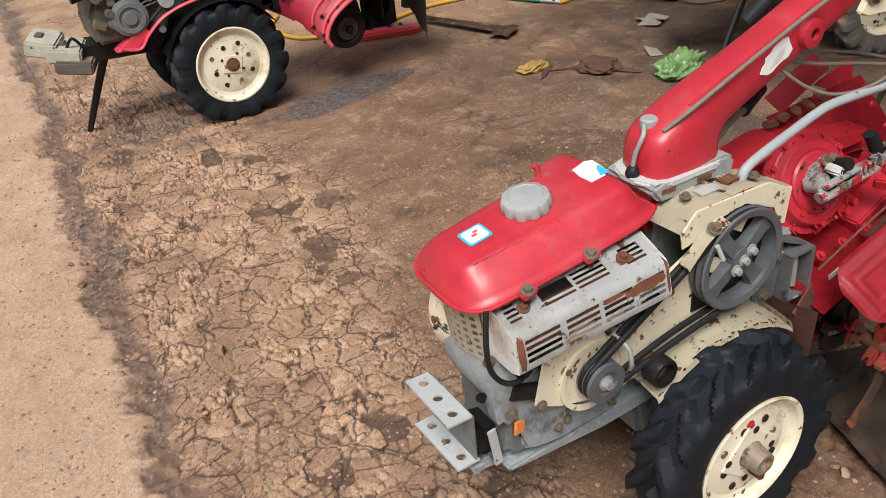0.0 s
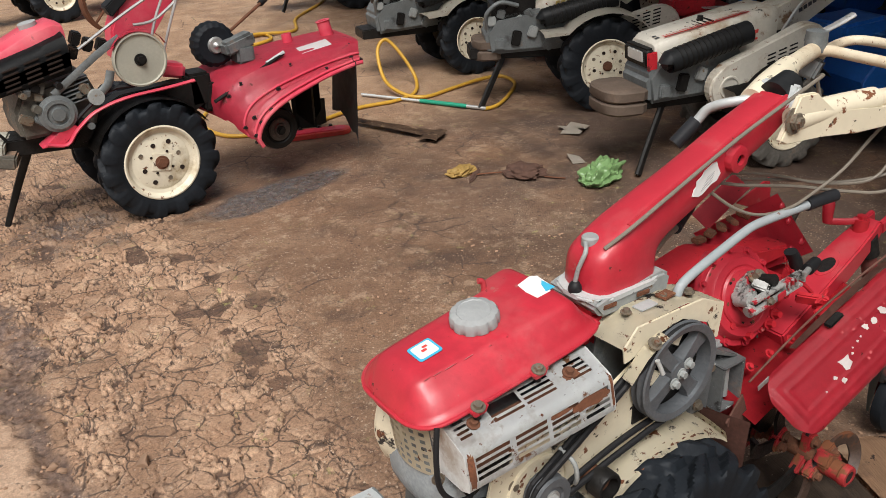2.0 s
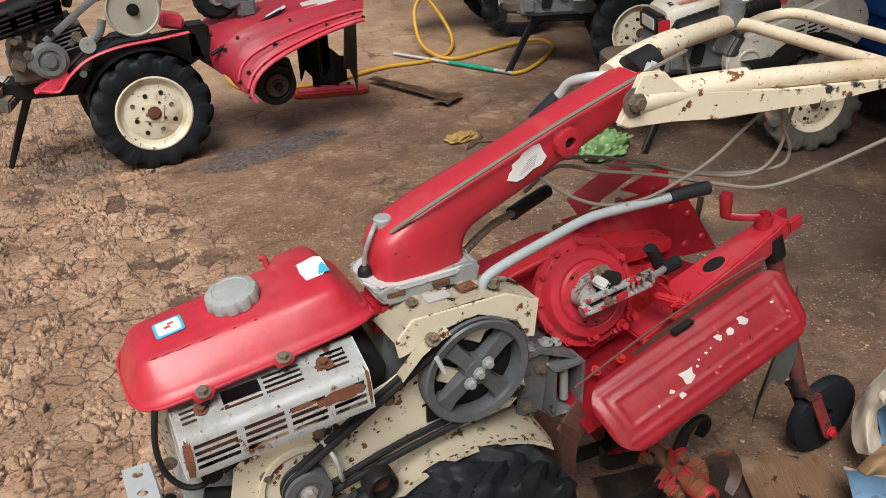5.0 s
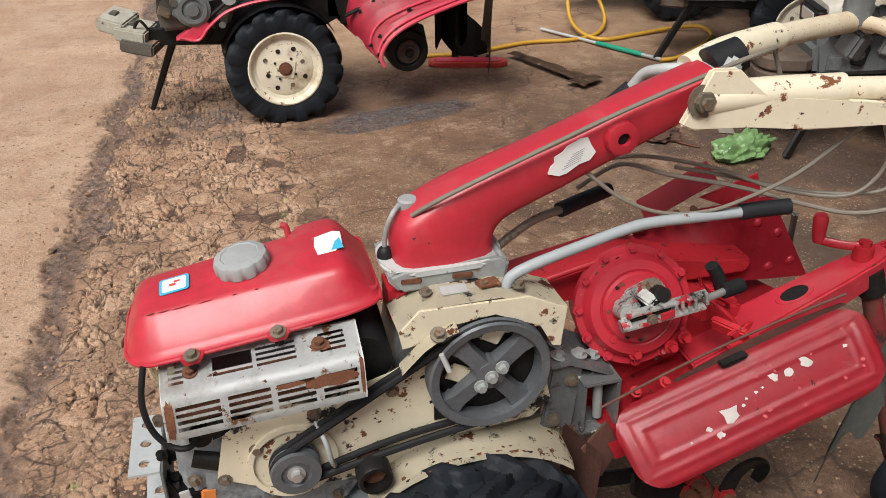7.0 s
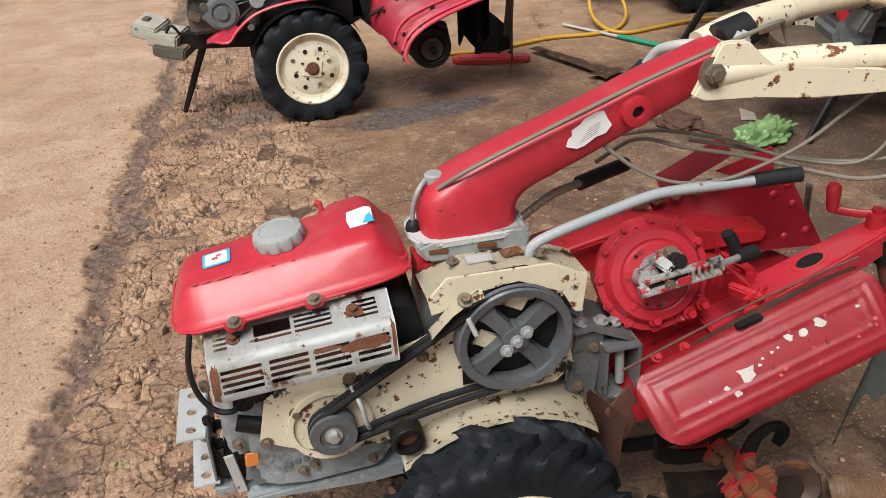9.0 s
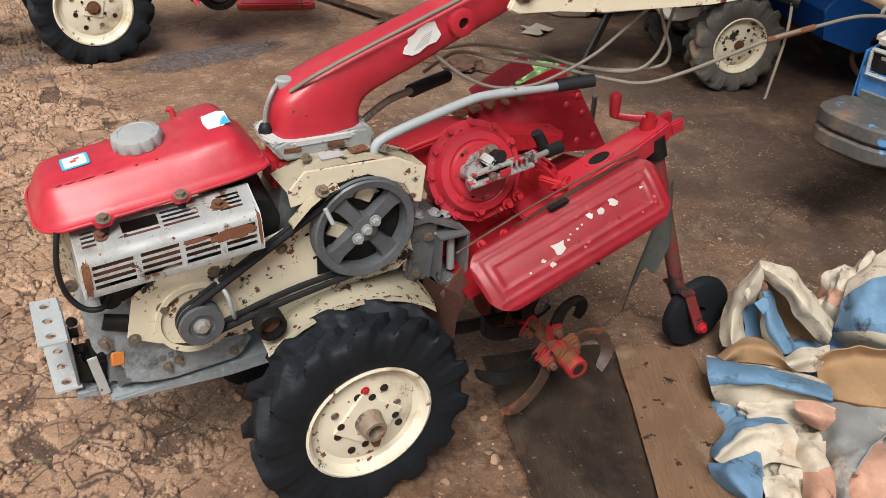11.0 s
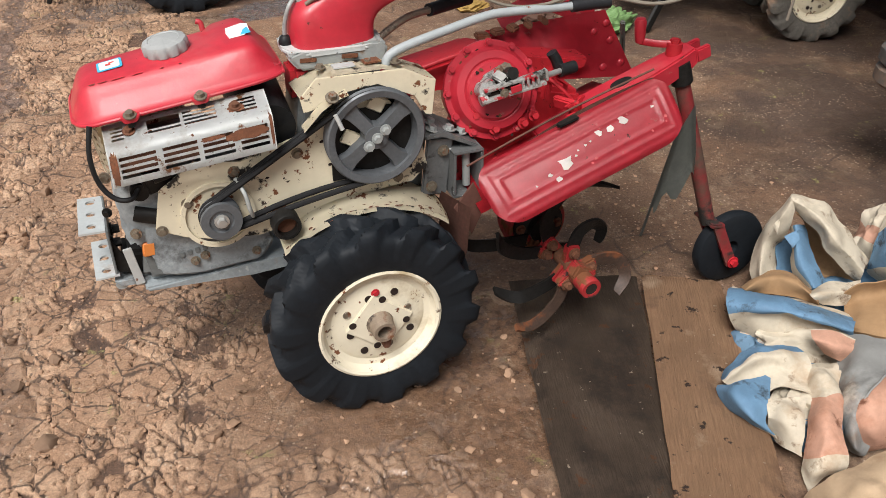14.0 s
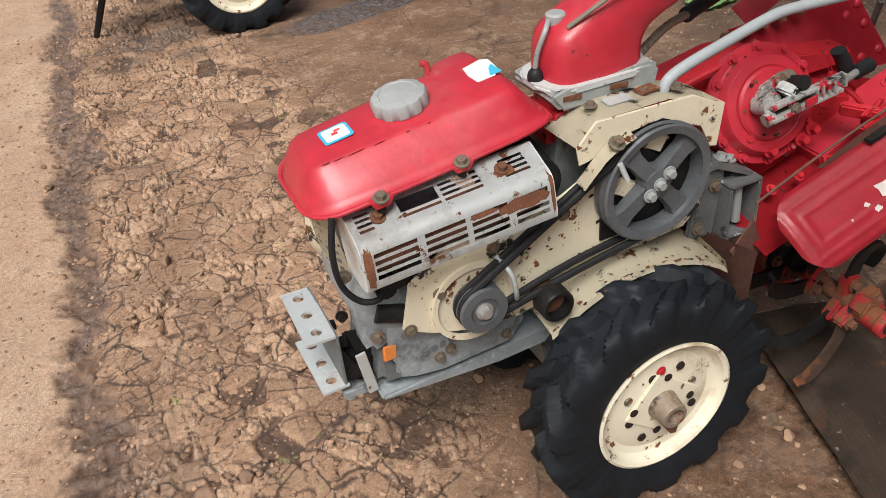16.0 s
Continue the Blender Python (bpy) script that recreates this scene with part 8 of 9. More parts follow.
    marks(T, (0.16, -0.062, 0.625), (1, 0, 0.5), (-0.5, 0, 1), 6, 0.02, 0.018, 0.006, stick_dark)
    for s in (-1, 1):
        P("handlebar", tube(B(), [(0.58, 0.05 * s, 0.82), (0.72, 0.14 * s, 0.87), (0.95, 0.24 * s, 0.90), (1.12, 0.28 * s, 0.86)], 0.015, 10, 5), body, "bent handlebar tube")
        P("hand_grip", tube(B(), [(1.05, 0.265 * s, 0.88), (1.20, 0.29 * s, 0.83)], 0.021, 10, 2), grip_m)
    for k, y in enumerate((-0.10, -0.04, 0.05)):
        P("control_lever", tube(B(), [(0.05, y, 0.56), (0.16, y, 0.70), (0.34, y - 0.02, 0.78 + 0.02 * k)], 0.007, 8, 4), alu)
        P("lever_knob", sphere(B(), (0.345, y - 0.02, 0.785 + 0.02 * k), 0.017, 10), black)
    # rotary
    prof = [(0.36, 0.20), (0.34, 0.32), (0.40, 0.43), (0.52, 0.49), (0.70, 0.50), (0.86, 0.44), (0.94, 0.34)]
    prof = [(0.36 + (x - 0.36) * rot_k, z + 0.06 * (rot_k - 1)) for x, z in prof]
    rh = P("rotary_hood", plate(B(), list(range(7)), [0, 0.02, 0.5, 0.98, 1], lambda i, v: (prof[i][0], -0.34 + 0.68 * v, prof[i][1] - (0.02 if v in (0, 1) else 0)), set(), 0.005), rotary, "painted rotary tine hood")
    for s in (-1, 1):
        P("hood_side", prism(B(), prof + [(0.36 + 0.54 * rot_k, 0.24), (0.55, 0.16)], 0.338 * s - 0.003, 0.338 * s + 0.003, bev=0.002), rotary, "", rh)
    P("hood_box", box(B(), (0.50, 0.0, 0.52), (0.24, 0.26, 0.10), (0, -6, 0), 0.015), rotary, "", rh)
    P("hood_label", box(B(), (0.60, -0.15, 0.508), (0.12, 0.06, 0.004), (0, 0, 0), 0.001), blue_pale if rotary is blue else galv, "", rh)
    for k in range(6):
        rings = []
        y = -0.30 + 0.12 * k
        for i in range(8):
            t = i / 7
            aa = radians(200 + 60 * (k % 3)) + 1.3 * t
            r = 0.04 + 0.13 * t ** 0.8
            p = Vector((0.62 + r * math.cos(aa), y - 0.04 * t ** 3, 0.21 + r * math.sin(aa)))
            nn = Vector((math.cos(aa), 0, math.sin(aa))) * 0.012
            rings.append([p + nn + Vector((0, 0.004, 0)), p - nn + Vector((0, 0.004, 0)), p - nn - Vector((0, 0.004, 0)), p + nn - Vector((0, 0.004, 0))])
        P("tine", ring_loft(B(), rings), rust_m)
    P("tine_shaft", cyl(B(), (0.62, -0.36, 0.21), (0.62, 0.36, 0.21), 0.025), dark)
    return T


surf_weight = surf("earth_stained_casting", (0.115, 0.082, 0.06), 0.75, var=0.3, scale=8, bump=0.4, spots=(((0.21, 0.135, 0.09), 8, 0.55, 0.3, 0.9),))
worn_blue_weight = surf("worn_blue_casting", (0.085, 0.082, 0.078), 0.7, var=0.3, scale=8, bump=0.3, spots=((DUST, 7, 0.52, 0.25, 0.9), ((0.10, 0.28, 0.55), 9, 0.60, 0.05, 0.6)))
SC = lambda k: Matrix.Scale(k, 4)
parked_tiller(pose(2.42, 1.35, 0, 0, 0, -18) @ SC(0.97), "white walking tiller with red stripes, black silencer and blue rotary", 0.21, tyre_mat=rubber_grey, wheel_mat=cream, rot_k=1.4, lift=0.025)
parked_tiller(pose(2.52, 2.45, 0, 0, 0, -32), "white walking tiller with white mudguards and lugged tyres", 0.25, style="fender", rotary=red_dirty, stripe=False, hood_len=0.46, weights=0.8)
parked_tiller(pose(2.42, 3.60, 0, 0, 0, -14) @ SC(0.95), "white and red walking tiller with a muddy engine", 0.24, style="fender", rotary=red_dirty, hood_len=0.48, weights=0, stand=False)
parked_tiller(pose(2.385, 0.075, 0, 0, 0, 5) @ SC(0.96), "blue walking tiller with white hood and square headlamp", 0.22, body=white, rotary=blue, weight_mat=worn_blue_weight, weights=1.06, tyre_mat=rubber_grey, stand=False, stripe=False, side_mat=blue_pale, lift=0.055)
parked_tiller(pose(4.05, 2.45, 0, 0, 0, -12), "blue walking tiller standing behind the row", 0.25, body=blue, rotary=blue, stripe=False)
parked_tiller(pose(4.25, 1.35, 0, 0, 0, 10), "blue walking tiller standing behind the row", 0.25, body=blue, rotary=blue, stripe=False)
parked_tiller(pose(4.2, 3.75, 0, 0, 0, -8), "blue walking tiller standing behind the row", 0.25, body=blue, rotary=red_dirty, stripe=False)
parked_tiller(pose(0.75, 7.55, 0, 0, 0, 8), "red walking tiller far across the yard", 0.25, body=pink, rotary=pink, stripe=False, group="tillers far across the yard")
parked_tiller(pose(3.1, 6.2, 0, 0, 0, -15), "red walking tiller far across the yard", 0.25, body=pink, rotary=red_dirty, stripe=False, group="tillers far across the yard")


def cart_wheel(m):
    T = thing("cart_wheel", m, "rusty iron cart wheel standing in the yard", "wheel")
    part("iron_tyre", lathe(B(), [(0.30, -0.03), (0.325, -0.03), (0.325, 0.03), (0.30, 0.03)], (0, 0, 0.325), (0, 1, 0), 40), rust_m, T)
    part("hub", lathe(B(), [(0.02, -0.05), (0.05, -0.05), (0.05, 0.05), (0.02, 0.05)], (0, 0, 0.325), (0, 1, 0), 20), rust_m, T)
    for k in range(8):
        a = 2 * math.pi * k / 8
        part("spoke", cyl(B(), (0.045 * math.cos(a), 0, 0.325 + 0.045 * math.sin(a)), (0.305 * math.cos(a), 0, 0.325 + 0.305 * math.sin(a)), 0.011, seg=8), rust_m, T)
    return T


cart_wheel(pose(1.02, 6.45, 0, 6, 0, 20))
cart_wheel(pose(1.75, 7.35, 0, -5, 0, 60))


# ---- loose things on the ground ----
def plank(o, along, length, width, thick, mat_, label, seed, z0=0.0, flare=0.0):
    """A sawn board, worn at its edges, lying on the ground with its corner at o."""
    q = random.Random(seed)
    along = Vector((along[0], along[1], 0)).normalized()
    side = Vector((-along.y, along.x, 0))
    m = Matrix((side.to_4d(), along.to_4d(), (0, 0, 1, 0), (0, 0, 0, 1))).transposed()
    m[3][0] = m[3][1] = m[3][2] = 0
    m.translation = Vector((o[0], o[1], z0))
    us = [i / 10 for i in range(11)]
    vs = [i / 40 for i in range(41)]
    bm = B()
    V = {}
    off = q.uniform(0, 30)
    for i, u in enumerate(us):
        for j, v in enumerate(vs):
            e = 0.004 * noise.noise(Vector((off, v * 7, u * 2)))
            edge = min(u, 1 - u)
            z = thick + e - (0.006 * max(0, 1 - edge / 0.08) ** 2) - (0.005 * max(0, 1 - min(v, 1 - v) / 0.02) ** 2)
            x = u * width * (1 + flare * v) + (0.004 * noise.noise(Vector((v * 9, off, 3 * (u > 0.5)))) if u in (0, 1) else 0)
            V[i, j] = bm.verts.new((x, v * length + (0.008 * noise.noise(Vector((u * 4, off, 1))) if j in (0, 40) else 0), z))
    fs = [bm.faces.new((V[i, j], V[i + 1, j], V[i + 1, j + 1], V[i, j + 1])) for i in range(10) for j in range(40)]
    bmesh.ops.solidify(bm, geom=fs, thickness=thick * 0.95)
    ob = part("plank", bm, mat_, None, "", 50)
    ob.matrix_world = m
    return tagged(ob, label, "plank", "planks")


plank((0.185, -0.760, 0), (0.225, 0.71), 0.760, -0.205, 0.028, wood_dark, "oil-darkened wooden plank lying under the tines", 1, 0.004, 0.55)
plank((0.370, -0.800, 0), (0.345, 0.645), 0.735, -0.205, 0.040, wood_m, "dirty brown wooden plank lying on the ground", 2, 0.006, -0.10)
plank((1.36, 2.38, 0), (-0.17, 0.50), 0.60, -0.09, 0.034, wood_old, "weathered dark wooden plank by the hose", 4, 0.0, -0.45)


plank((1.34, 2.36, 0), (0.62, 0.40), 0.16, 0.11, 0.030, wood_old, "short weathered wooden board end by the hose", 6, 0.002, -0.5)


def sack_material():
    m = surf("woven_plastic_sack", (0.54, 0.475, 0.37), 0.75, var=0.2, scale=9, bump=0.0, spots=(((0.36, 0.24, 0.145), 7, 0.54, 0.2, 0.9), ((0.17, 0.105, 0.065), 18, 0.58, 0.10, 0.9)))
    n, l = m.node_tree.nodes, m.node_tree.links
    b = n["Principled BSDF"]
    old = b.inputs["Base Color"].links[0].from_socket
    a = n.new("ShaderNodeAttribute")
    a.attribute_name = "stripe"
    r = n.new("ShaderNodeValToRGB")
    r.color_ramp.interpolation = "CONSTANT"
    cols = ((0.0, (1, 1, 1)), (0.20, (0.22, 0.48, 0.95)), (0.48, (1, 1, 1)), (0.62, (0.92, 0.58, 0.52)), (0.70, (1, 1, 1)), (0.88, (0.22, 0.45, 0.85)))
    while len(r.color_ramp.elements) < len(cols):
        r.color_ramp.elements.new(0.5)
    for e, (p, c) in zip(r.color_ramp.elements, cols):
        e.position, e.color = p, (*c, 1)
    l.new(a.outputs["Fac"], r.inputs[0])
    x = n.new("ShaderNodeMix")
    x.data_type, x.blend_type = "RGBA", "MULTIPLY"
    x.inputs[0].default_value = 1.0
    l.new(old, x.inputs[6])
    l.new(r.outputs[0], x.inputs[7])
    l.new(x.outputs[2], b.inputs["Base Color"])
    tc = n.new("ShaderNodeTexCoord").outputs["Object"]
    w = n.new("ShaderNodeTexChecker")
    w.inputs["Scale"].default_value = 330
    l.new(tc, w.inputs["Vector"])
    bp = n.new("ShaderNodeBump")
    bp.inputs["Strength"].default_value, bp.inputs["Distance"].default_value = 0.35, 0.002
    l.new(w.outputs[1], bp.inputs["Height"])
    l.new(bp.outputs[0], b.inputs["Normal"])
    return m


sack_m = sack_material()
sack_tan = surf("tan_woven_sack", (0.46, 0.33, 0.21), 0.8, var=0.2, scale=10, bump=0.3, bscale=300, spots=(((0.30, 0.17, 0.09), 8, 0.56, 0.2, 0.95),))
sack_grey = surf("grey_stained_sack", (0.23, 0.23, 0.22), 0.8, var=0.25, scale=9, bump=0.3, bscale=300, spots=(((0.20, 0.11, 0.06), 7, 0.52, 0.2, 0.95), ((0.42, 0.38, 0.32), 11, 0.60, 0.1, 0.9)))
sack_brown = surf("brown_woven_sack", (0.33, 0.20, 0.10), 0.85, var=0.2, scale=10, bump=0.3, bscale=300, spots=((DUST, 7, 0.6, 0.25, 0.95),))


def with_stripe(ob, values):
    at = ob.data.attributes.new("stripe", "FLOAT", "POINT")
    at.data.foreach_set("value", values)


def crumple(p, q_dirs, amp):
    s = 0.0
    for d, f, ph in q_dirs:
        t = (p.dot(d) * f + ph + 0.35 * noise.noise(p * 1.7 + d)) % 1.0
        s += (abs(2 * t - 1) - 0.5)
    return s * amp


def sack(c, size, yaw, seed, stripe_dir=(0.3, 0.2, 1), turns=1.6, mat_=None, off=0.5, label="crumpled white woven sack with blue and red stripes"):
    q = random.Random(seed)
    bm = B()
    bmesh.ops.create_icosphere(bm, subdivisions=5, radius=1)
    dirs = []
    for k in range(4):
        d = Vector((q.gauss(0, 1), q.gauss(0, 1), q.gauss(0, 0.8))).normalized()
        dirs.append((d, q.uniform(0.7, 1.5), q.random()))
    fine = [(Vector((q.gauss(0, 1), q.gauss(0, 1), q.gauss(0, 1))).normalized(), q.uniform(2.2, 3.6), q.random()) for _ in range(3)]
    sd = Vector(stripe_dir).normalized()
    vals = []
    for v in bm.verts:
        p = v.co.copy()
        vals.append((p.dot(sd) * 0.5 * turns + off + 0.04 * noise.noise(p * 2)) % 1.0)
        e = Vector([math.copysign(abs(x) ** 0.75, x) for x in p])
        e = e * (1 + crumple(p, dirs, 0.17) + crumple(p, fine, 0.06))
        e.z = max(e.z, -0.72)
        v.co = Vector((e.x * size[0], e.y * size[1], (e.z + 0.72) * size[2]))
    ob = part("sack", bm, mat_ or sack_m, None, "", 24)
    with_stripe(ob, vals)
    ob.matrix_world = pose(*c, 0, 0, yaw)
    return tagged(ob, label, "sack", "heap of sacks")


def cloth(parent, name, rows, stripe, mat_, amp):
    """Stiff woven cloth through a few rows of points, creased across, with its stripe running from the first row to the last."""
    q = random.Random(len(rows) * 7 + round(abs(rows[0][0][0]) * 1e4) + round(abs(rows[-1][-1][1]) * 1e4))
    across = [path_points(r, 9) for r in rows]
    cols = [path_points([r[i] for r in across], 9) for i in range(len(across[0]))]
    nu, nv = len(cols), len(cols[0])
    dirs = [(Vector((q.gauss(0, 1), q.gauss(0, 1), q.gauss(0, 1))).normalized(), q.uniform(9, 20), q.random()) for _ in range(4)]
    bm = B()
    lay = bm.verts.layers.float.new("stripe")
    V = {}
    for i in range(nu):
        for j in range(nv):
            p = cols[i][j]
            du = cols[min(nu - 1, i + 1)][j] - cols[max(0, i - 1)][j]
            dv = cols[i][min(nv - 1, j + 1)] - cols[i][max(0, j - 1)]
            nn = du.cross(dv).normalized()
            crease = sum(abs(2 * ((p.dot(d) * f + ph + 0.3 * noise.noise(p * 9 + d)) % 1.0) - 1) - 0.5 for d, f, ph in dirs)
            o = p + nn * (crease * amp * 0.55 + amp * 0.7 * noise.noise(p * 28))
            o.z = max(o.z, 0.004)
            V[i, j] = bm.verts.new(o)
            V[i, j][lay] = min(1, max(0, stripe[0] + (stripe[1] - stripe[0]) * j / (nv - 1) + 0.012 * noise.noise(p * 20)))
    fs = [bm.faces.new((V[i, j], V[i + 1, j], V[i + 1, j + 1], V[i, j + 1])) for i in range(nu - 1) for j in range(nv - 1)]
    bmesh.ops.recalc_face_normals(bm, faces=bm.faces)
    bmesh.ops.solidify(bm, geom=fs, thickness=0.003)
    return part(name, bm, mat_, parent, "", 32)


# heap: slumped bodies underneath, open mouths and folds over them
sack((1.06, -0.42, 0.0), (0.12, 0.085, 0.045), 20, 12, (0.2, 0.5, 1), 0.3, None, 0.12)
sack((0.88, -0.50, 0.0), (0.11, 0.065, 0.055), -28, 45, (0.6, 0.3, 0.6), 0.3, None, 0.05)
sack((1.275, -0.400, 0.0), (0.115, 0.10, 0.14), 10, 52, (0.15, 0.3, 1), 0.75)
sack((0.80, -0.66, 0.0), (0.115, 0.070, 0.045), 25, 78, (0.4, 0.6, 0.4), 0.35, None, 0.02)
sack((1.16, -0.66, 0.0), (0.18, 0.13, 0.070), 40, 81, (0.4, 0.6, 0.4), 0.5, None, 0.08)
S_ = thing("sack", (0.931, -0.29, 0), "open-mouthed white woven sack with a blue stripe inside", "sack", "heap of sacks")
cloth(S_, "mouth", [[(0, 0, 0.06), (0.034, 0.055, 0.12), (0.045, 0.042, 0.19), (0.076, 0.024, 0.27)], [(-0.016, -0.036, 0.09), (0.019, 0.008, 0.15), (0.019, -0.009, 0.215), (0.051, -0.005, 0.275)], [(0.046, -0.023, 0.07), (0.092, 0.027, 0.12), (0.069, 0.002, 0.18), (0.061, -0.011, 0.25)]], (0.02, 0.1), sack_m, 0.007)
cloth(S_, "mouth", [[(0.08, 0.025, 0.27), (0.141, -0.022, 0.25), (0.168, -0.067, 0.21), (0.214, -0.12, 0.14)], [(0.048, -0.006, 0.275), (0.078, -0.061, 0.26), (0.1, -0.107, 0.22), (0.16, -0.155, 0.15)], [(0.074, -0.004, 0.24), (0.093, -0.047, 0.21), (0.107, -0.093, 0.17), (0.177, -0.141, 0.1)]], (0.02, 0.12), sack_m, 0.007)
cloth(S_, "inner_fold", [[(0.077, 0.005, 0.19), (0.071, -0.023, 0.15), (0.049, -0.057, 0.12), (0.055, -0.107, 0.09)], [(0.07, -0.016, 0.21), (0.055, -0.054, 0.175), (0.044, -0.091, 0.145), (0.06, -0.128, 0.11)], [(0.112, -0.001, 0.19), (0.109, -0.051, 0.15), (0.095, -0.101, 0.12), (0.123, -0.112, 0.09)]], (0.1, 0.42), sack_m, 0.005)
cloth(S_, "inner_wall", [[(0.133, 0.046, 0.2), (0.167, -0.017, 0.17), (0.181, -0.078, 0.13), (0.213, -0.121, 0.08)], [(0.164, 0.037, 0.13), (0.186, -0.007, 0.1), (0.184, -0.056, 0.08), (0.201, -0.092, 0.05)], [(0.109, 0.047, 0.1), (0.109, 0.008, 0.07), (0.117, -0.034, 0.05), (0.159, -0.078, 0.03)]], (0.6, 0.72), sack_brown, 0.008)
cloth(S_, "inner_side", [[(0.064, 0.02, 0.13), (0.064, 0.003, 0.1), (0.055, -0.012, 0.07)], [(0.132, 0.039, 0.14), (0.116, 0.008, 0.1), (0.083, -0.037, 0.07)]], (0.22, 0.4), sack_m, 0.004)
S_ = thing("sack", (0.835, -0.353, 0), "folded white woven sack with a broad blue stripe", "sack", "heap of sacks")
cloth(S_, "hem", [[(0, 0, 0.11), (0.075, 0.006, 0.13), (0.123, -0.035, 0.13), (0.135, -0.099, 0.11)], [(-0.025, -0.038, 0.135), (0.037, -0.034, 0.15), (0.08, -0.072, 0.15), (0.103, -0.124, 0.13)], [(0.007, -0.029, 0.11), (0.058, -0.05, 0.11), (0.093, -0.089, 0.11), (0.128, -0.113, 0.1)]], (0.0, 0.1), sack_brown, 0.005)
cloth(S_, "striped_roll", [[(0.008, 0.032, 0.09), (0.061, -0.04, 0.1), (0.13, -0.102, 0.1), (0.19, -0.162, 0.09)], [(-0.047, -0.013, 0.125), (-0.012, -0.087, 0.145), (0.05, -0.149, 0.145), (0.131, -0.205, 0.125)], [(-0.09, -0.061, 0.13), (-0.045, -0.122, 0.15), (0.018, -0.181, 0.15), (0.096, -0.234, 0.13)], [(-0.083, -0.079, 0.09), (-0.049, -0.113, 0.12), (0.034, -0.157, 0.12), (0.106, -0.224, 0.1)], [(-0.032, -0.066, 0.03), (-0.035, -0.124, 0.05), (0.009, -0.166, 0.05), (0.103, -0.179, 0.05)]], (0.14, 0.66), sack_m, 0.007)
cloth(S_, "pink_corner", [[(0.019, -0.194, 0.13), (0.045, -0.226, 0.14), (0.098, -0.251, 0.12)], [(-0.001, -0.224, 0.13), (0.019, -0.255, 0.135), (0.068, -0.27, 0.115)], [(0.028, -0.233, 0.09), (0.042, -0.258, 0.09), (0.084, -0.262, 0.07)]], (0.62, 0.69), sack_m, 0.004)
cloth(S_, "white_flap", [[(0.122, -0.076, 0.12), (0.167, -0.091, 0.14), (0.243, -0.102, 0.13)], [(0.088, -0.115, 0.14), (0.132, -0.131, 0.15), (0.196, -0.14, 0.14)], [(0.124, -0.122, 0.11), (0.153, -0.134, 0.11), (0.223, -0.13, 0.1)]], (0.0, 0.1), sack_m, 0.005)
S_ = thing("sack", (0.656, -0.534, 0), "crumpled white woven sack with blue patches", "sack", "heap of sacks")
cloth(S_, "top_fold", [[(0, 0, 0.05), (0.03, 0.007, 0.08), (0.091, 0.013, 0.1), (0.164, -0.009, 0.09)], [(-0.028, -0.037, 0.08), (0.01, -0.037, 0.11), (0.066, -0.04, 0.125), (0.156, -0.057, 0.11)], [(-0.012, -0.051, 0.07), (0.03, -0.05, 0.09), (0.084, -0.059, 0.1), (0.132, -0.119, 0.08)], [(0.019, -0.095, 0.07), (0.057, -0.095, 0.085), (0.084, -0.112, 0.09), (0.111, -0.137, 0.08)]], (0.27, 0.02), sack_m, 0.007)
cloth(S_, "front_fold", [[(-0.028, -0.025, 0.06), (-0.027, -0.061, 0.1), (0.015, -0.065, 0.1), (0.068, -0.06, 0.09)], [(-0.034, -0.036, 0.055), (-0.051, -0.091, 0.1), (-0.023, -0.112, 0.1), (0.013, -0.125, 0.09)], [(-0.026, -0.064, 0.03), (-0.046, -0.115, 0.07), (-0.042, -0.147, 0.08), (-0.012, -0.153, 0.07)], [(0.001, -0.078, 0), (-0.015, -0.124, 0.03), (-0.01, -0.151, 0.04), (0.002, -0.175, 0.04)]], (0.44, 0.18), sack_m, 0.006)
cloth(S_, "white_front", [[(0.011, -0.119, 0.09), (0.043, -0.136, 0.1), (0.086, -0.144, 0.09)], [(-0.016, -0.153, 0.08), (0.001, -0.181, 0.1), (0.04, -0.185, 0.09)], [(0.01, -0.143, 0.02), (0.003, -0.194, 0.04), (0.013, -0.228, 0.04)]], (0.0, 0.12), sack_m, 0.009)
cloth(S_, "pink_strip", [[(0.137, -0.079, 0.09), (0.161, -0.096, 0.11), (0.207, -0.106, 0.09)], [(0.102, -0.139, 0.08), (0.1, -0.172, 0.11), (0.148, -0.168, 0.09)], [(0.043, -0.202, 0.06), (0.045, -0.234, 0.09), (0.084, -0.248, 0.08)], [(0.012, -0.233, 0.02), (0.012, -0.271, 0.05), (0.071, -0.277, 0.05)], [(-0.003, -0.275, 0), (0.027, -0.275, 0.02), (0.057, -0.274, 0.03)]], (0.75, 0.55), sack_m, 0.008)
S_ = thing("sack", (0.988, -0.479, 0), "brown-hemmed woven sack lying open on the heap", "sack", "heap of sacks")
cloth(S_, "mouth", [[(0, 0, 0.13), (0.029, -0.023, 0.17), (0.079, -0.05, 0.18), (0.137, -0.092, 0.18)], [(0.025, -0.008, 0.1), (0.045, -0.031, 0.13), (0.094, -0.051, 0.14), (0.158, -0.089, 0.14)], [(-0.014, -0.05, 0.09), (-0.016, -0.101, 0.11), (0.01, -0.142, 0.12), (0.066, -0.182, 0.12)], [(0.053, -0.01, 0.03), (0.052, -0.059, 0.05), (0.074, -0.102, 0.06), (0.134, -0.143, 0.06)]], (0, 0.1), sack_brown, 0.006)
S_ = thing("sack", (0.935, -0.552, 0), "grey and pink woven sack with a brown hem", "sack", "heap of sacks")
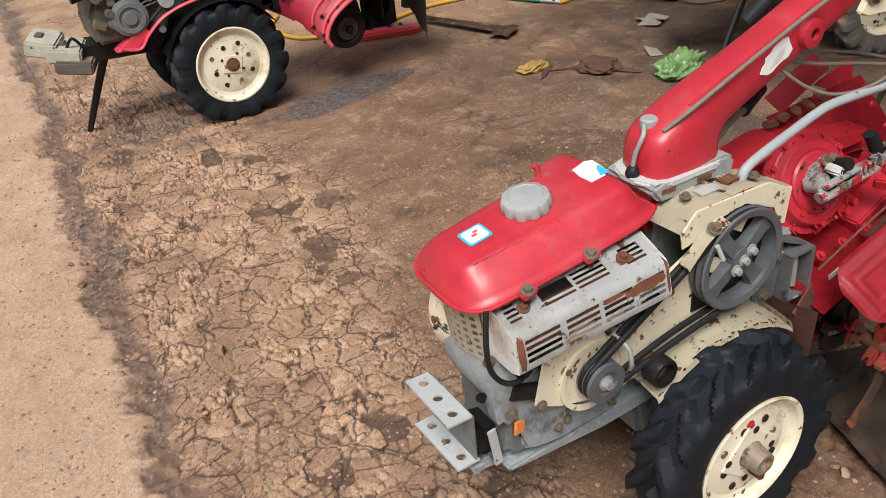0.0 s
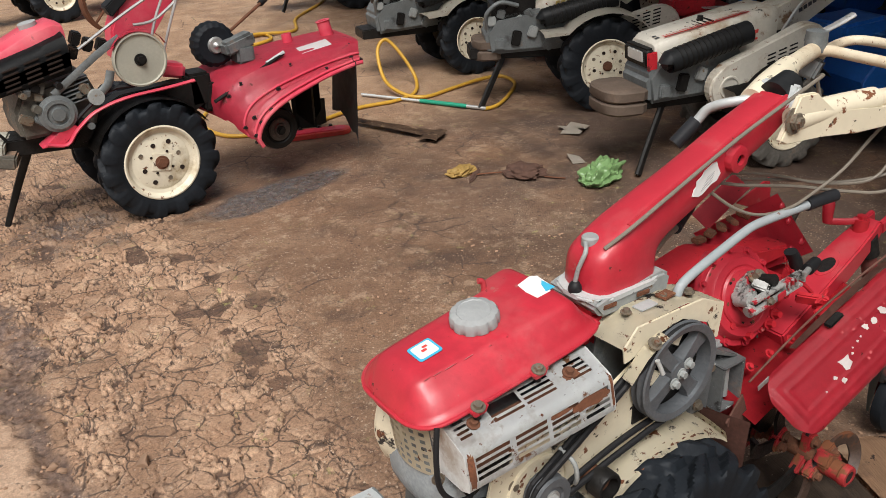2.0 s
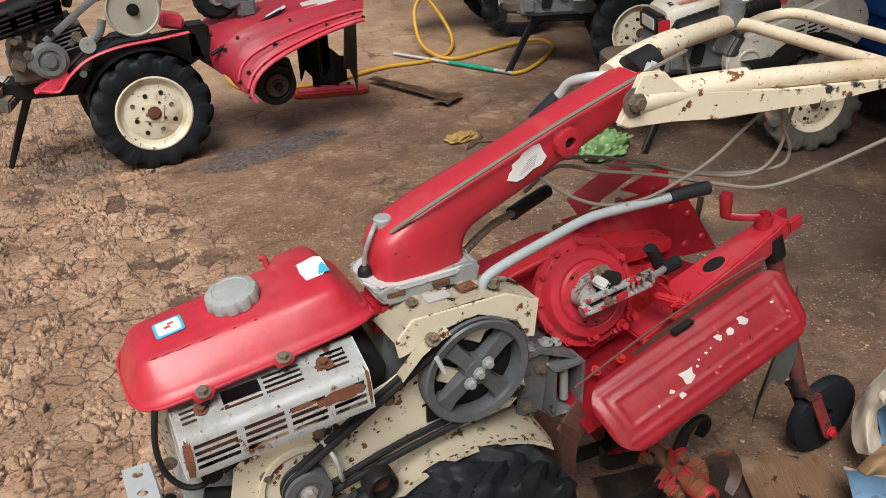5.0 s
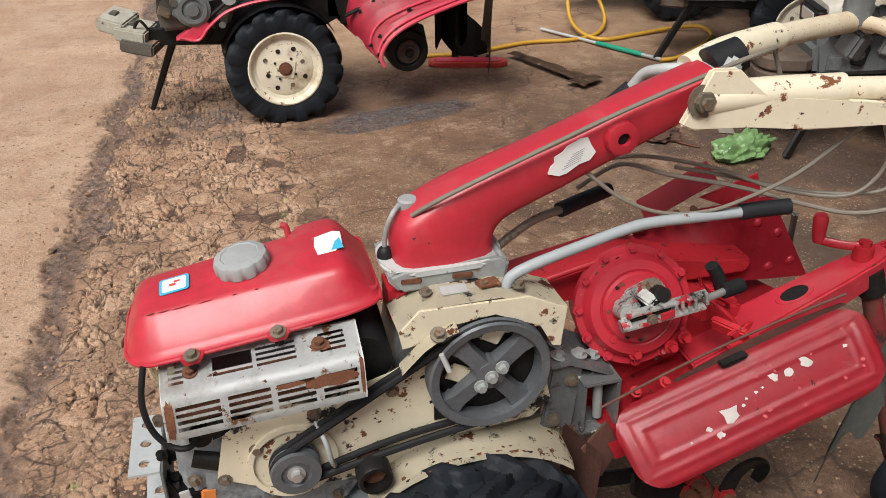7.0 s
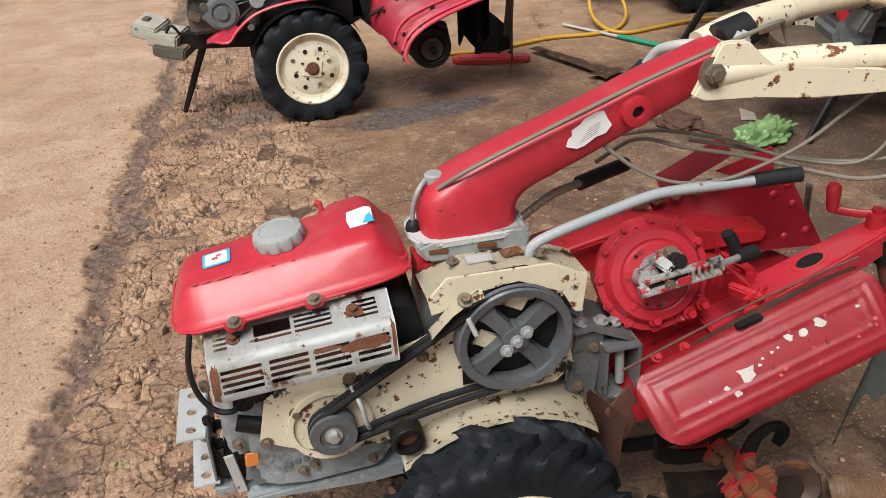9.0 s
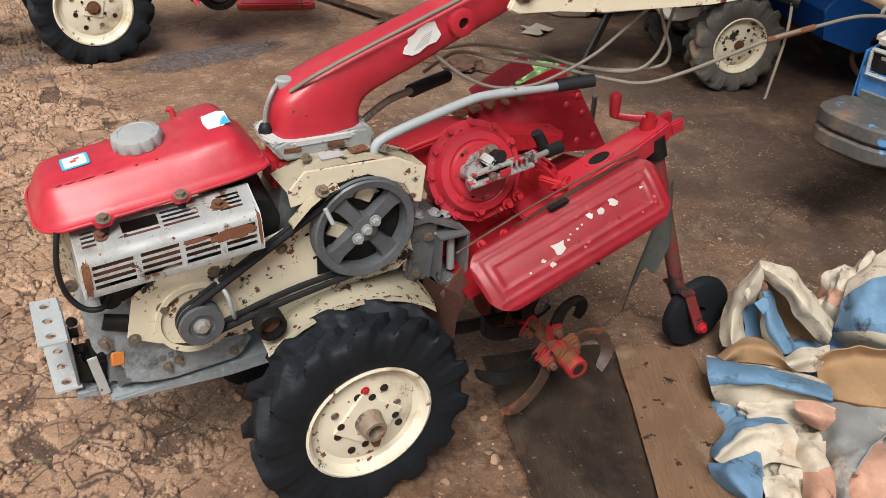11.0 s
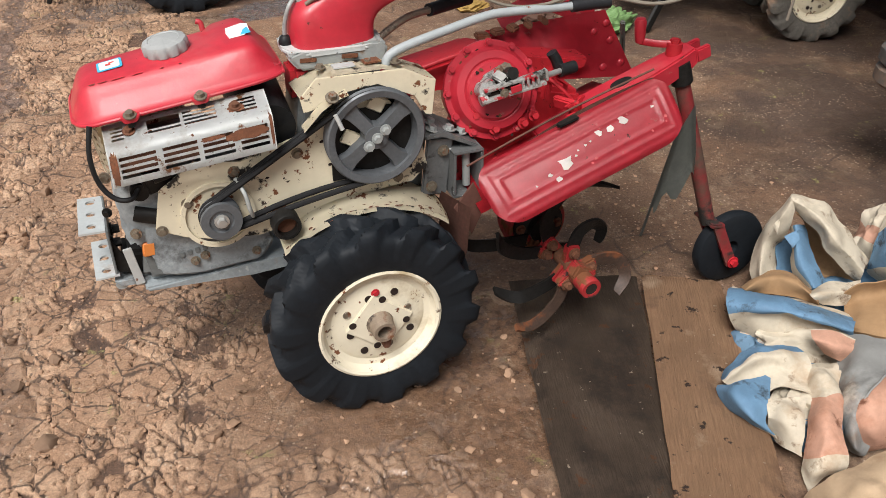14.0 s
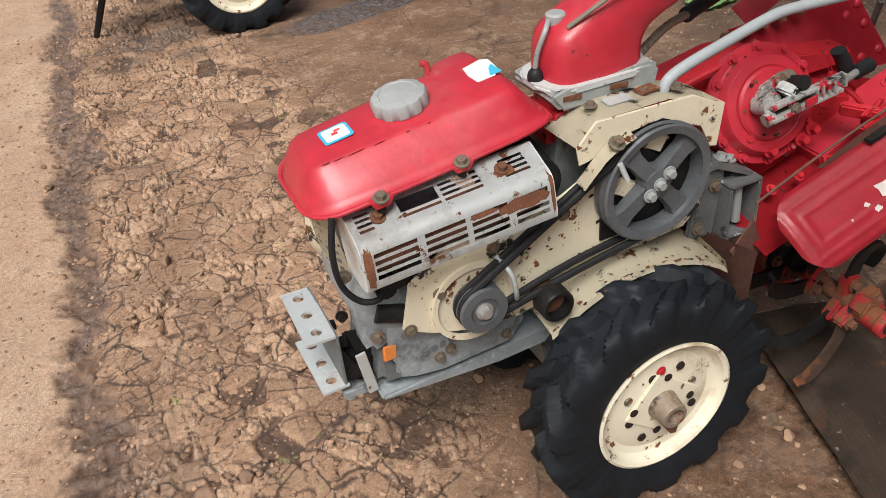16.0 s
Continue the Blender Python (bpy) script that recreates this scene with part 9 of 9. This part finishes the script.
cloth(S_, "side", [[(0, 0, 0.1), (0.005, -0.044, 0.13), (0.03, -0.088, 0.14), (0.089, -0.128, 0.14)], [(-0.056, -0.06, 0.08), (-0.061, -0.106, 0.12), (-0.014, -0.131, 0.13), (0.063, -0.156, 0.13)], [(-0.129, -0.147, 0.05), (-0.142, -0.176, 0.09), (-0.107, -0.163, 0.12), (-0.039, -0.161, 0.14)], [(-0.147, -0.207, 0.02), (-0.171, -0.238, 0.06), (-0.145, -0.204, 0.09), (-0.119, -0.188, 0.12)], [(-0.12, -0.23, 0), (-0.127, -0.234, 0.02), (-0.114, -0.231, 0.05), (-0.07, -0.223, 0.08)]], (0, 0.1), sack_grey, 0.006)
cloth(S_, "pink_inner", [[(-0.098, -0.142, 0.09), (-0.06, -0.15, 0.12), (-0.004, -0.152, 0.13)], [(-0.143, -0.185, 0.09), (-0.118, -0.208, 0.12), (-0.072, -0.218, 0.13)], [(-0.145, -0.219, 0.05), (-0.131, -0.237, 0.08), (-0.093, -0.253, 0.09)], [(-0.111, -0.225, 0), (-0.098, -0.235, 0.02), (-0.065, -0.249, 0.03)]], (0.62, 0.69), sack_m, 0.008)
S_ = thing("sack", (0.624, -0.828, 0), "tan stained woven sack on the heap", "sack", "heap of sacks")
cloth(S_, "side", [[(0, 0, 0.02), (0.021, -0.018, 0.08), (0.074, -0.02, 0.1), (0.145, -0.025, 0.12)], [(-0.025, -0.032, 0.03), (-0.007, -0.068, 0.09), (0.02, -0.083, 0.12), (0.088, -0.087, 0.13)], [(-0.025, -0.046, 0), (-0.01, -0.094, 0.05), (0.016, -0.114, 0.07), (0.067, -0.127, 0.08)]], (0.0, 0.12), sack_tan, 0.008)
S_ = thing("sack", (1.213, -0.382, 0), "upright white sack with a stained pink band", "sack", "heap of sacks")
cloth(S_, "side", [[(0, 0, 0.24), (0.045, 0.001, 0.28), (0.128, 0.012, 0.3)], [(-0.066, -0.025, 0.22), (-0.051, -0.053, 0.27), (0.01, -0.073, 0.29)], [(-0.085, -0.04, 0.15), (-0.101, -0.089, 0.22), (-0.038, -0.12, 0.24)], [(-0.054, -0.022, 0.1), (-0.086, -0.097, 0.15), (-0.064, -0.158, 0.17)], [(-0.013, -0.023, 0.02), (-0.014, -0.074, 0.04), (0.058, -0.107, 0.05)]], (0.02, 0.72), sack_m, 0.008)


def scrap(name, c, r, seed, mat_, label, category, flat=0.35, n=3, yaw=0, stretch=(1, 1)):
    """A crumpled scrap lying on the ground."""
    q = random.Random(seed)
    bm = B()
    bmesh.ops.create_icosphere(bm, subdivisions=n + 1, radius=1)
    dirs = [(Vector((q.gauss(0, 1), q.gauss(0, 1), q.gauss(0, 1))).normalized(), q.uniform(1.2, 3.0), q.random()) for _ in range(5)]
    for v in bm.verts:
        p = v.co.copy()
        k = 1 + crumple(p, dirs, 0.12) + 0.18 * noise.noise(p * 2.5 + Vector((seed, 0, 0)))
        v.co = Vector((p.x * k * r * stretch[0], p.y * k * r * stretch[1], max(0, (p.z + 0.6) * k * r * flat)))
    ob = part(name, bm, mat_, None, "", 25)
    ob.matrix_world = pose(c[0], c[1], c[2] if len(c) > 2 else 0.0, 0, 0, yaw)
    return tagged(ob, label, category)


scrap("plastic_bag", (1.615, 1.50), 0.115, 5, bag_m, "crumpled thin green plastic bag on the ground", "bag", 0.42, 4, 20, (1.15, 0.7))
scrap("dry_leaf", (1.19, 1.955), 0.075, 6, leaf_m, "curled dry yellow leaf", "leaf", 0.3, 3, 10, (1, 0.6))
scrap("rag", (1.40, 1.76), 0.10, 8, rag_m, "dark brown crumpled rag", "rag", 0.3, 4, 40, (0.8, 0.9))
scrap("rag", (1.22, 1.895), 0.04, 9, rag_m, "dark scrap beside the leaf", "rag", 0.2, 3, 40, (2.2, 0.35))
for k, (x, y, s) in enumerate(((2.00, 2.06, 0.075), (1.70, 1.74, 0.045), (1.99, 2.10, 0.05))):
    bm = plate(B(), [0, 0.3, 0.6, 1], [0, 0.5, 1], lambda u, v: ((u - 0.5) * s * 2, (v - 0.5) * s * 1.4, 0.006 + 0.02 * u * v + 0.012 * (1 - v) * (k == 0)), set(), 0.002)
    ob = part("card_scrap", bm, paper_m)
    ob.matrix_world = pose(x, y, 0.0, 0, 0, 25 + 40 * k)
    tagged(ob, "torn dirty scrap of white card", "card")
bm = tube(B(), [(1.20, 1.90, 0.008), (1.28, 1.86, 0.01), (1.36, 1.80, 0.012), (1.45, 1.66, 0.008), (1.50, 1.60, 0.006)], 0.004, 6, 5)
tagged(part("twig", bm, rust_m), "thin dry twig on the ground", "twig")


def hose(pts, r=0.011):
    return tagged(part("hose", tube(B(), pts, r, 10, 8), hose_m), "yellow rubber spray hose looped on the ground", "hose")


hose([(0.66, 3.66, 0.012), (0.55, 3.45, 0.012), (0.60, 3.15, 0.012), (0.95, 3.06, 0.012), (1.34, 3.15, 0.012), (1.60, 3.13, 0.012), (1.78, 3.20, 0.012), (1.90, 3.36, 0.05), (1.875, 3.47, 0.18), (1.81, 3.54, 0.27), (1.735, 3.52, 0.21), (1.69, 3.38, 0.07), (1.69, 3.18, 0.025), (1.78, 3.08, 0.013), (2.00, 3.12, 0.014), (2.22, 3.15, 0.02), (2.36, 3.10, 0.03), (2.35, 2.95, 0.02), (2.16, 2.78, 0.014), (1.98, 2.66, 0.014), (1.88, 2.65, 0.014)])
hose([(1.45, 5.0, 0.012), (1.62, 5.36, 0.012), (1.85, 5.44, 0.012), (1.80, 5.2, 0.02), (1.6, 5.15, 0.012), (1.75, 5.4, 0.03), (2.1, 5.4, 0.012), (2.36, 5.87, 0.012), (2.85, 6.36, 0.012), (3.3, 6.9, 0.012)], 0.013)
L_ = thing("spray_lance", (1.7, 3.0, 0), "green and white spray lance joined to the hose", "spray lance")
L_.matrix_world = Matrix()
part("lance_tube", cyl(B(), (1.52, 3.38, 0.014), (1.70, 3.02, 0.016), 0.008), galv, L_)
part("grip", cyl(B(), (1.70, 3.02, 0.016), (1.83, 2.75, 0.018), 0.012), green_m, L_, "green plastic grip")
part("coupling", cyl(B(), (1.83, 2.75, 0.018), (1.885, 2.645, 0.016), 0.010), alu, L_)


def loose_cover():
    T = thing("side_cover", (0.94, 2.90, 0), "faded red side cover lying flat on the ground", "cover")
    bm = prism(B(), rounded(-0.20, -0.055, 0.20, 0.055, 0.05), 0.004, 0.026, "z", bev=0.006, seg=2)
    part("cover_panel", bm, surf("orange_red_panel", (0.58, 0.06, 0.045), 0.5, var=0.15, scale=6, bump=0.08, spots=((DUST, 6, 0.6, 0.3, 0.9),)), T)
    part("cover_ridge", prism(B(), rounded(-0.17, -0.03, 0.17, 0.03, 0.025), 0.026, 0.031, "z", bev=0.002), pink, T)
    for x in (-0.06, 0.04, 0.10):
        part("cover_clip", bolt(B(), (x, 0.04, 0.026), (0, 0, 1), 0.010, 0.012), dark, T)
    T.rotation_euler = (0, 0, radians(-17))
    return T


loose_cover()
bm = plate(B(), [i / 5 for i in range(6)], [i / 4 for i in range(5)], lambda u, v: (0.88 + 0.20 * u, 2.99 + 0.02 * math.sin(8 * u), 0.02 + 0.22 * v * (0.8 + 0.2 * math.sin(5 * u))), set(), 0.006)
tagged(part("rubber_sheet", bm, dark), "ragged black rubber sheet standing by the cover", "rubber sheet")

build_clods()

# ---- unseen roof and walls, added to shade the row and close the yard ----
screen_sheet = surf("dull_screen_sheet", (0.16, 0.15, 0.14), 0.8, var=0.2, scale=2, bump=0.1)
ob = part("wall_east", box(B(), (6.0, 1.0, 1.35), (0.12, 8.4, 2.7)), screen_sheet)
tagged(ob, "unseen grey sheet wall added behind the parked row", "wall", kind="structure")
ob = part("wall_south", box(B(), (3.9, -2.6, 1.2), (4.2, 0.12, 2.4)), screen_sheet)
tagged(ob, "unseen grey sheet wall added at the end of the row", "wall", kind="structure")
# unseen roof, placed only to block light from the parked row
ob = part("shed_roof", box(B(), (3.78, 1.0, 2.44), (4.75, 8.4, 0.08), (0, -5, 0)), screen_sheet)
tagged(ob, "unseen grey sheet roof added to shade the parked row", "roof", kind="structure")
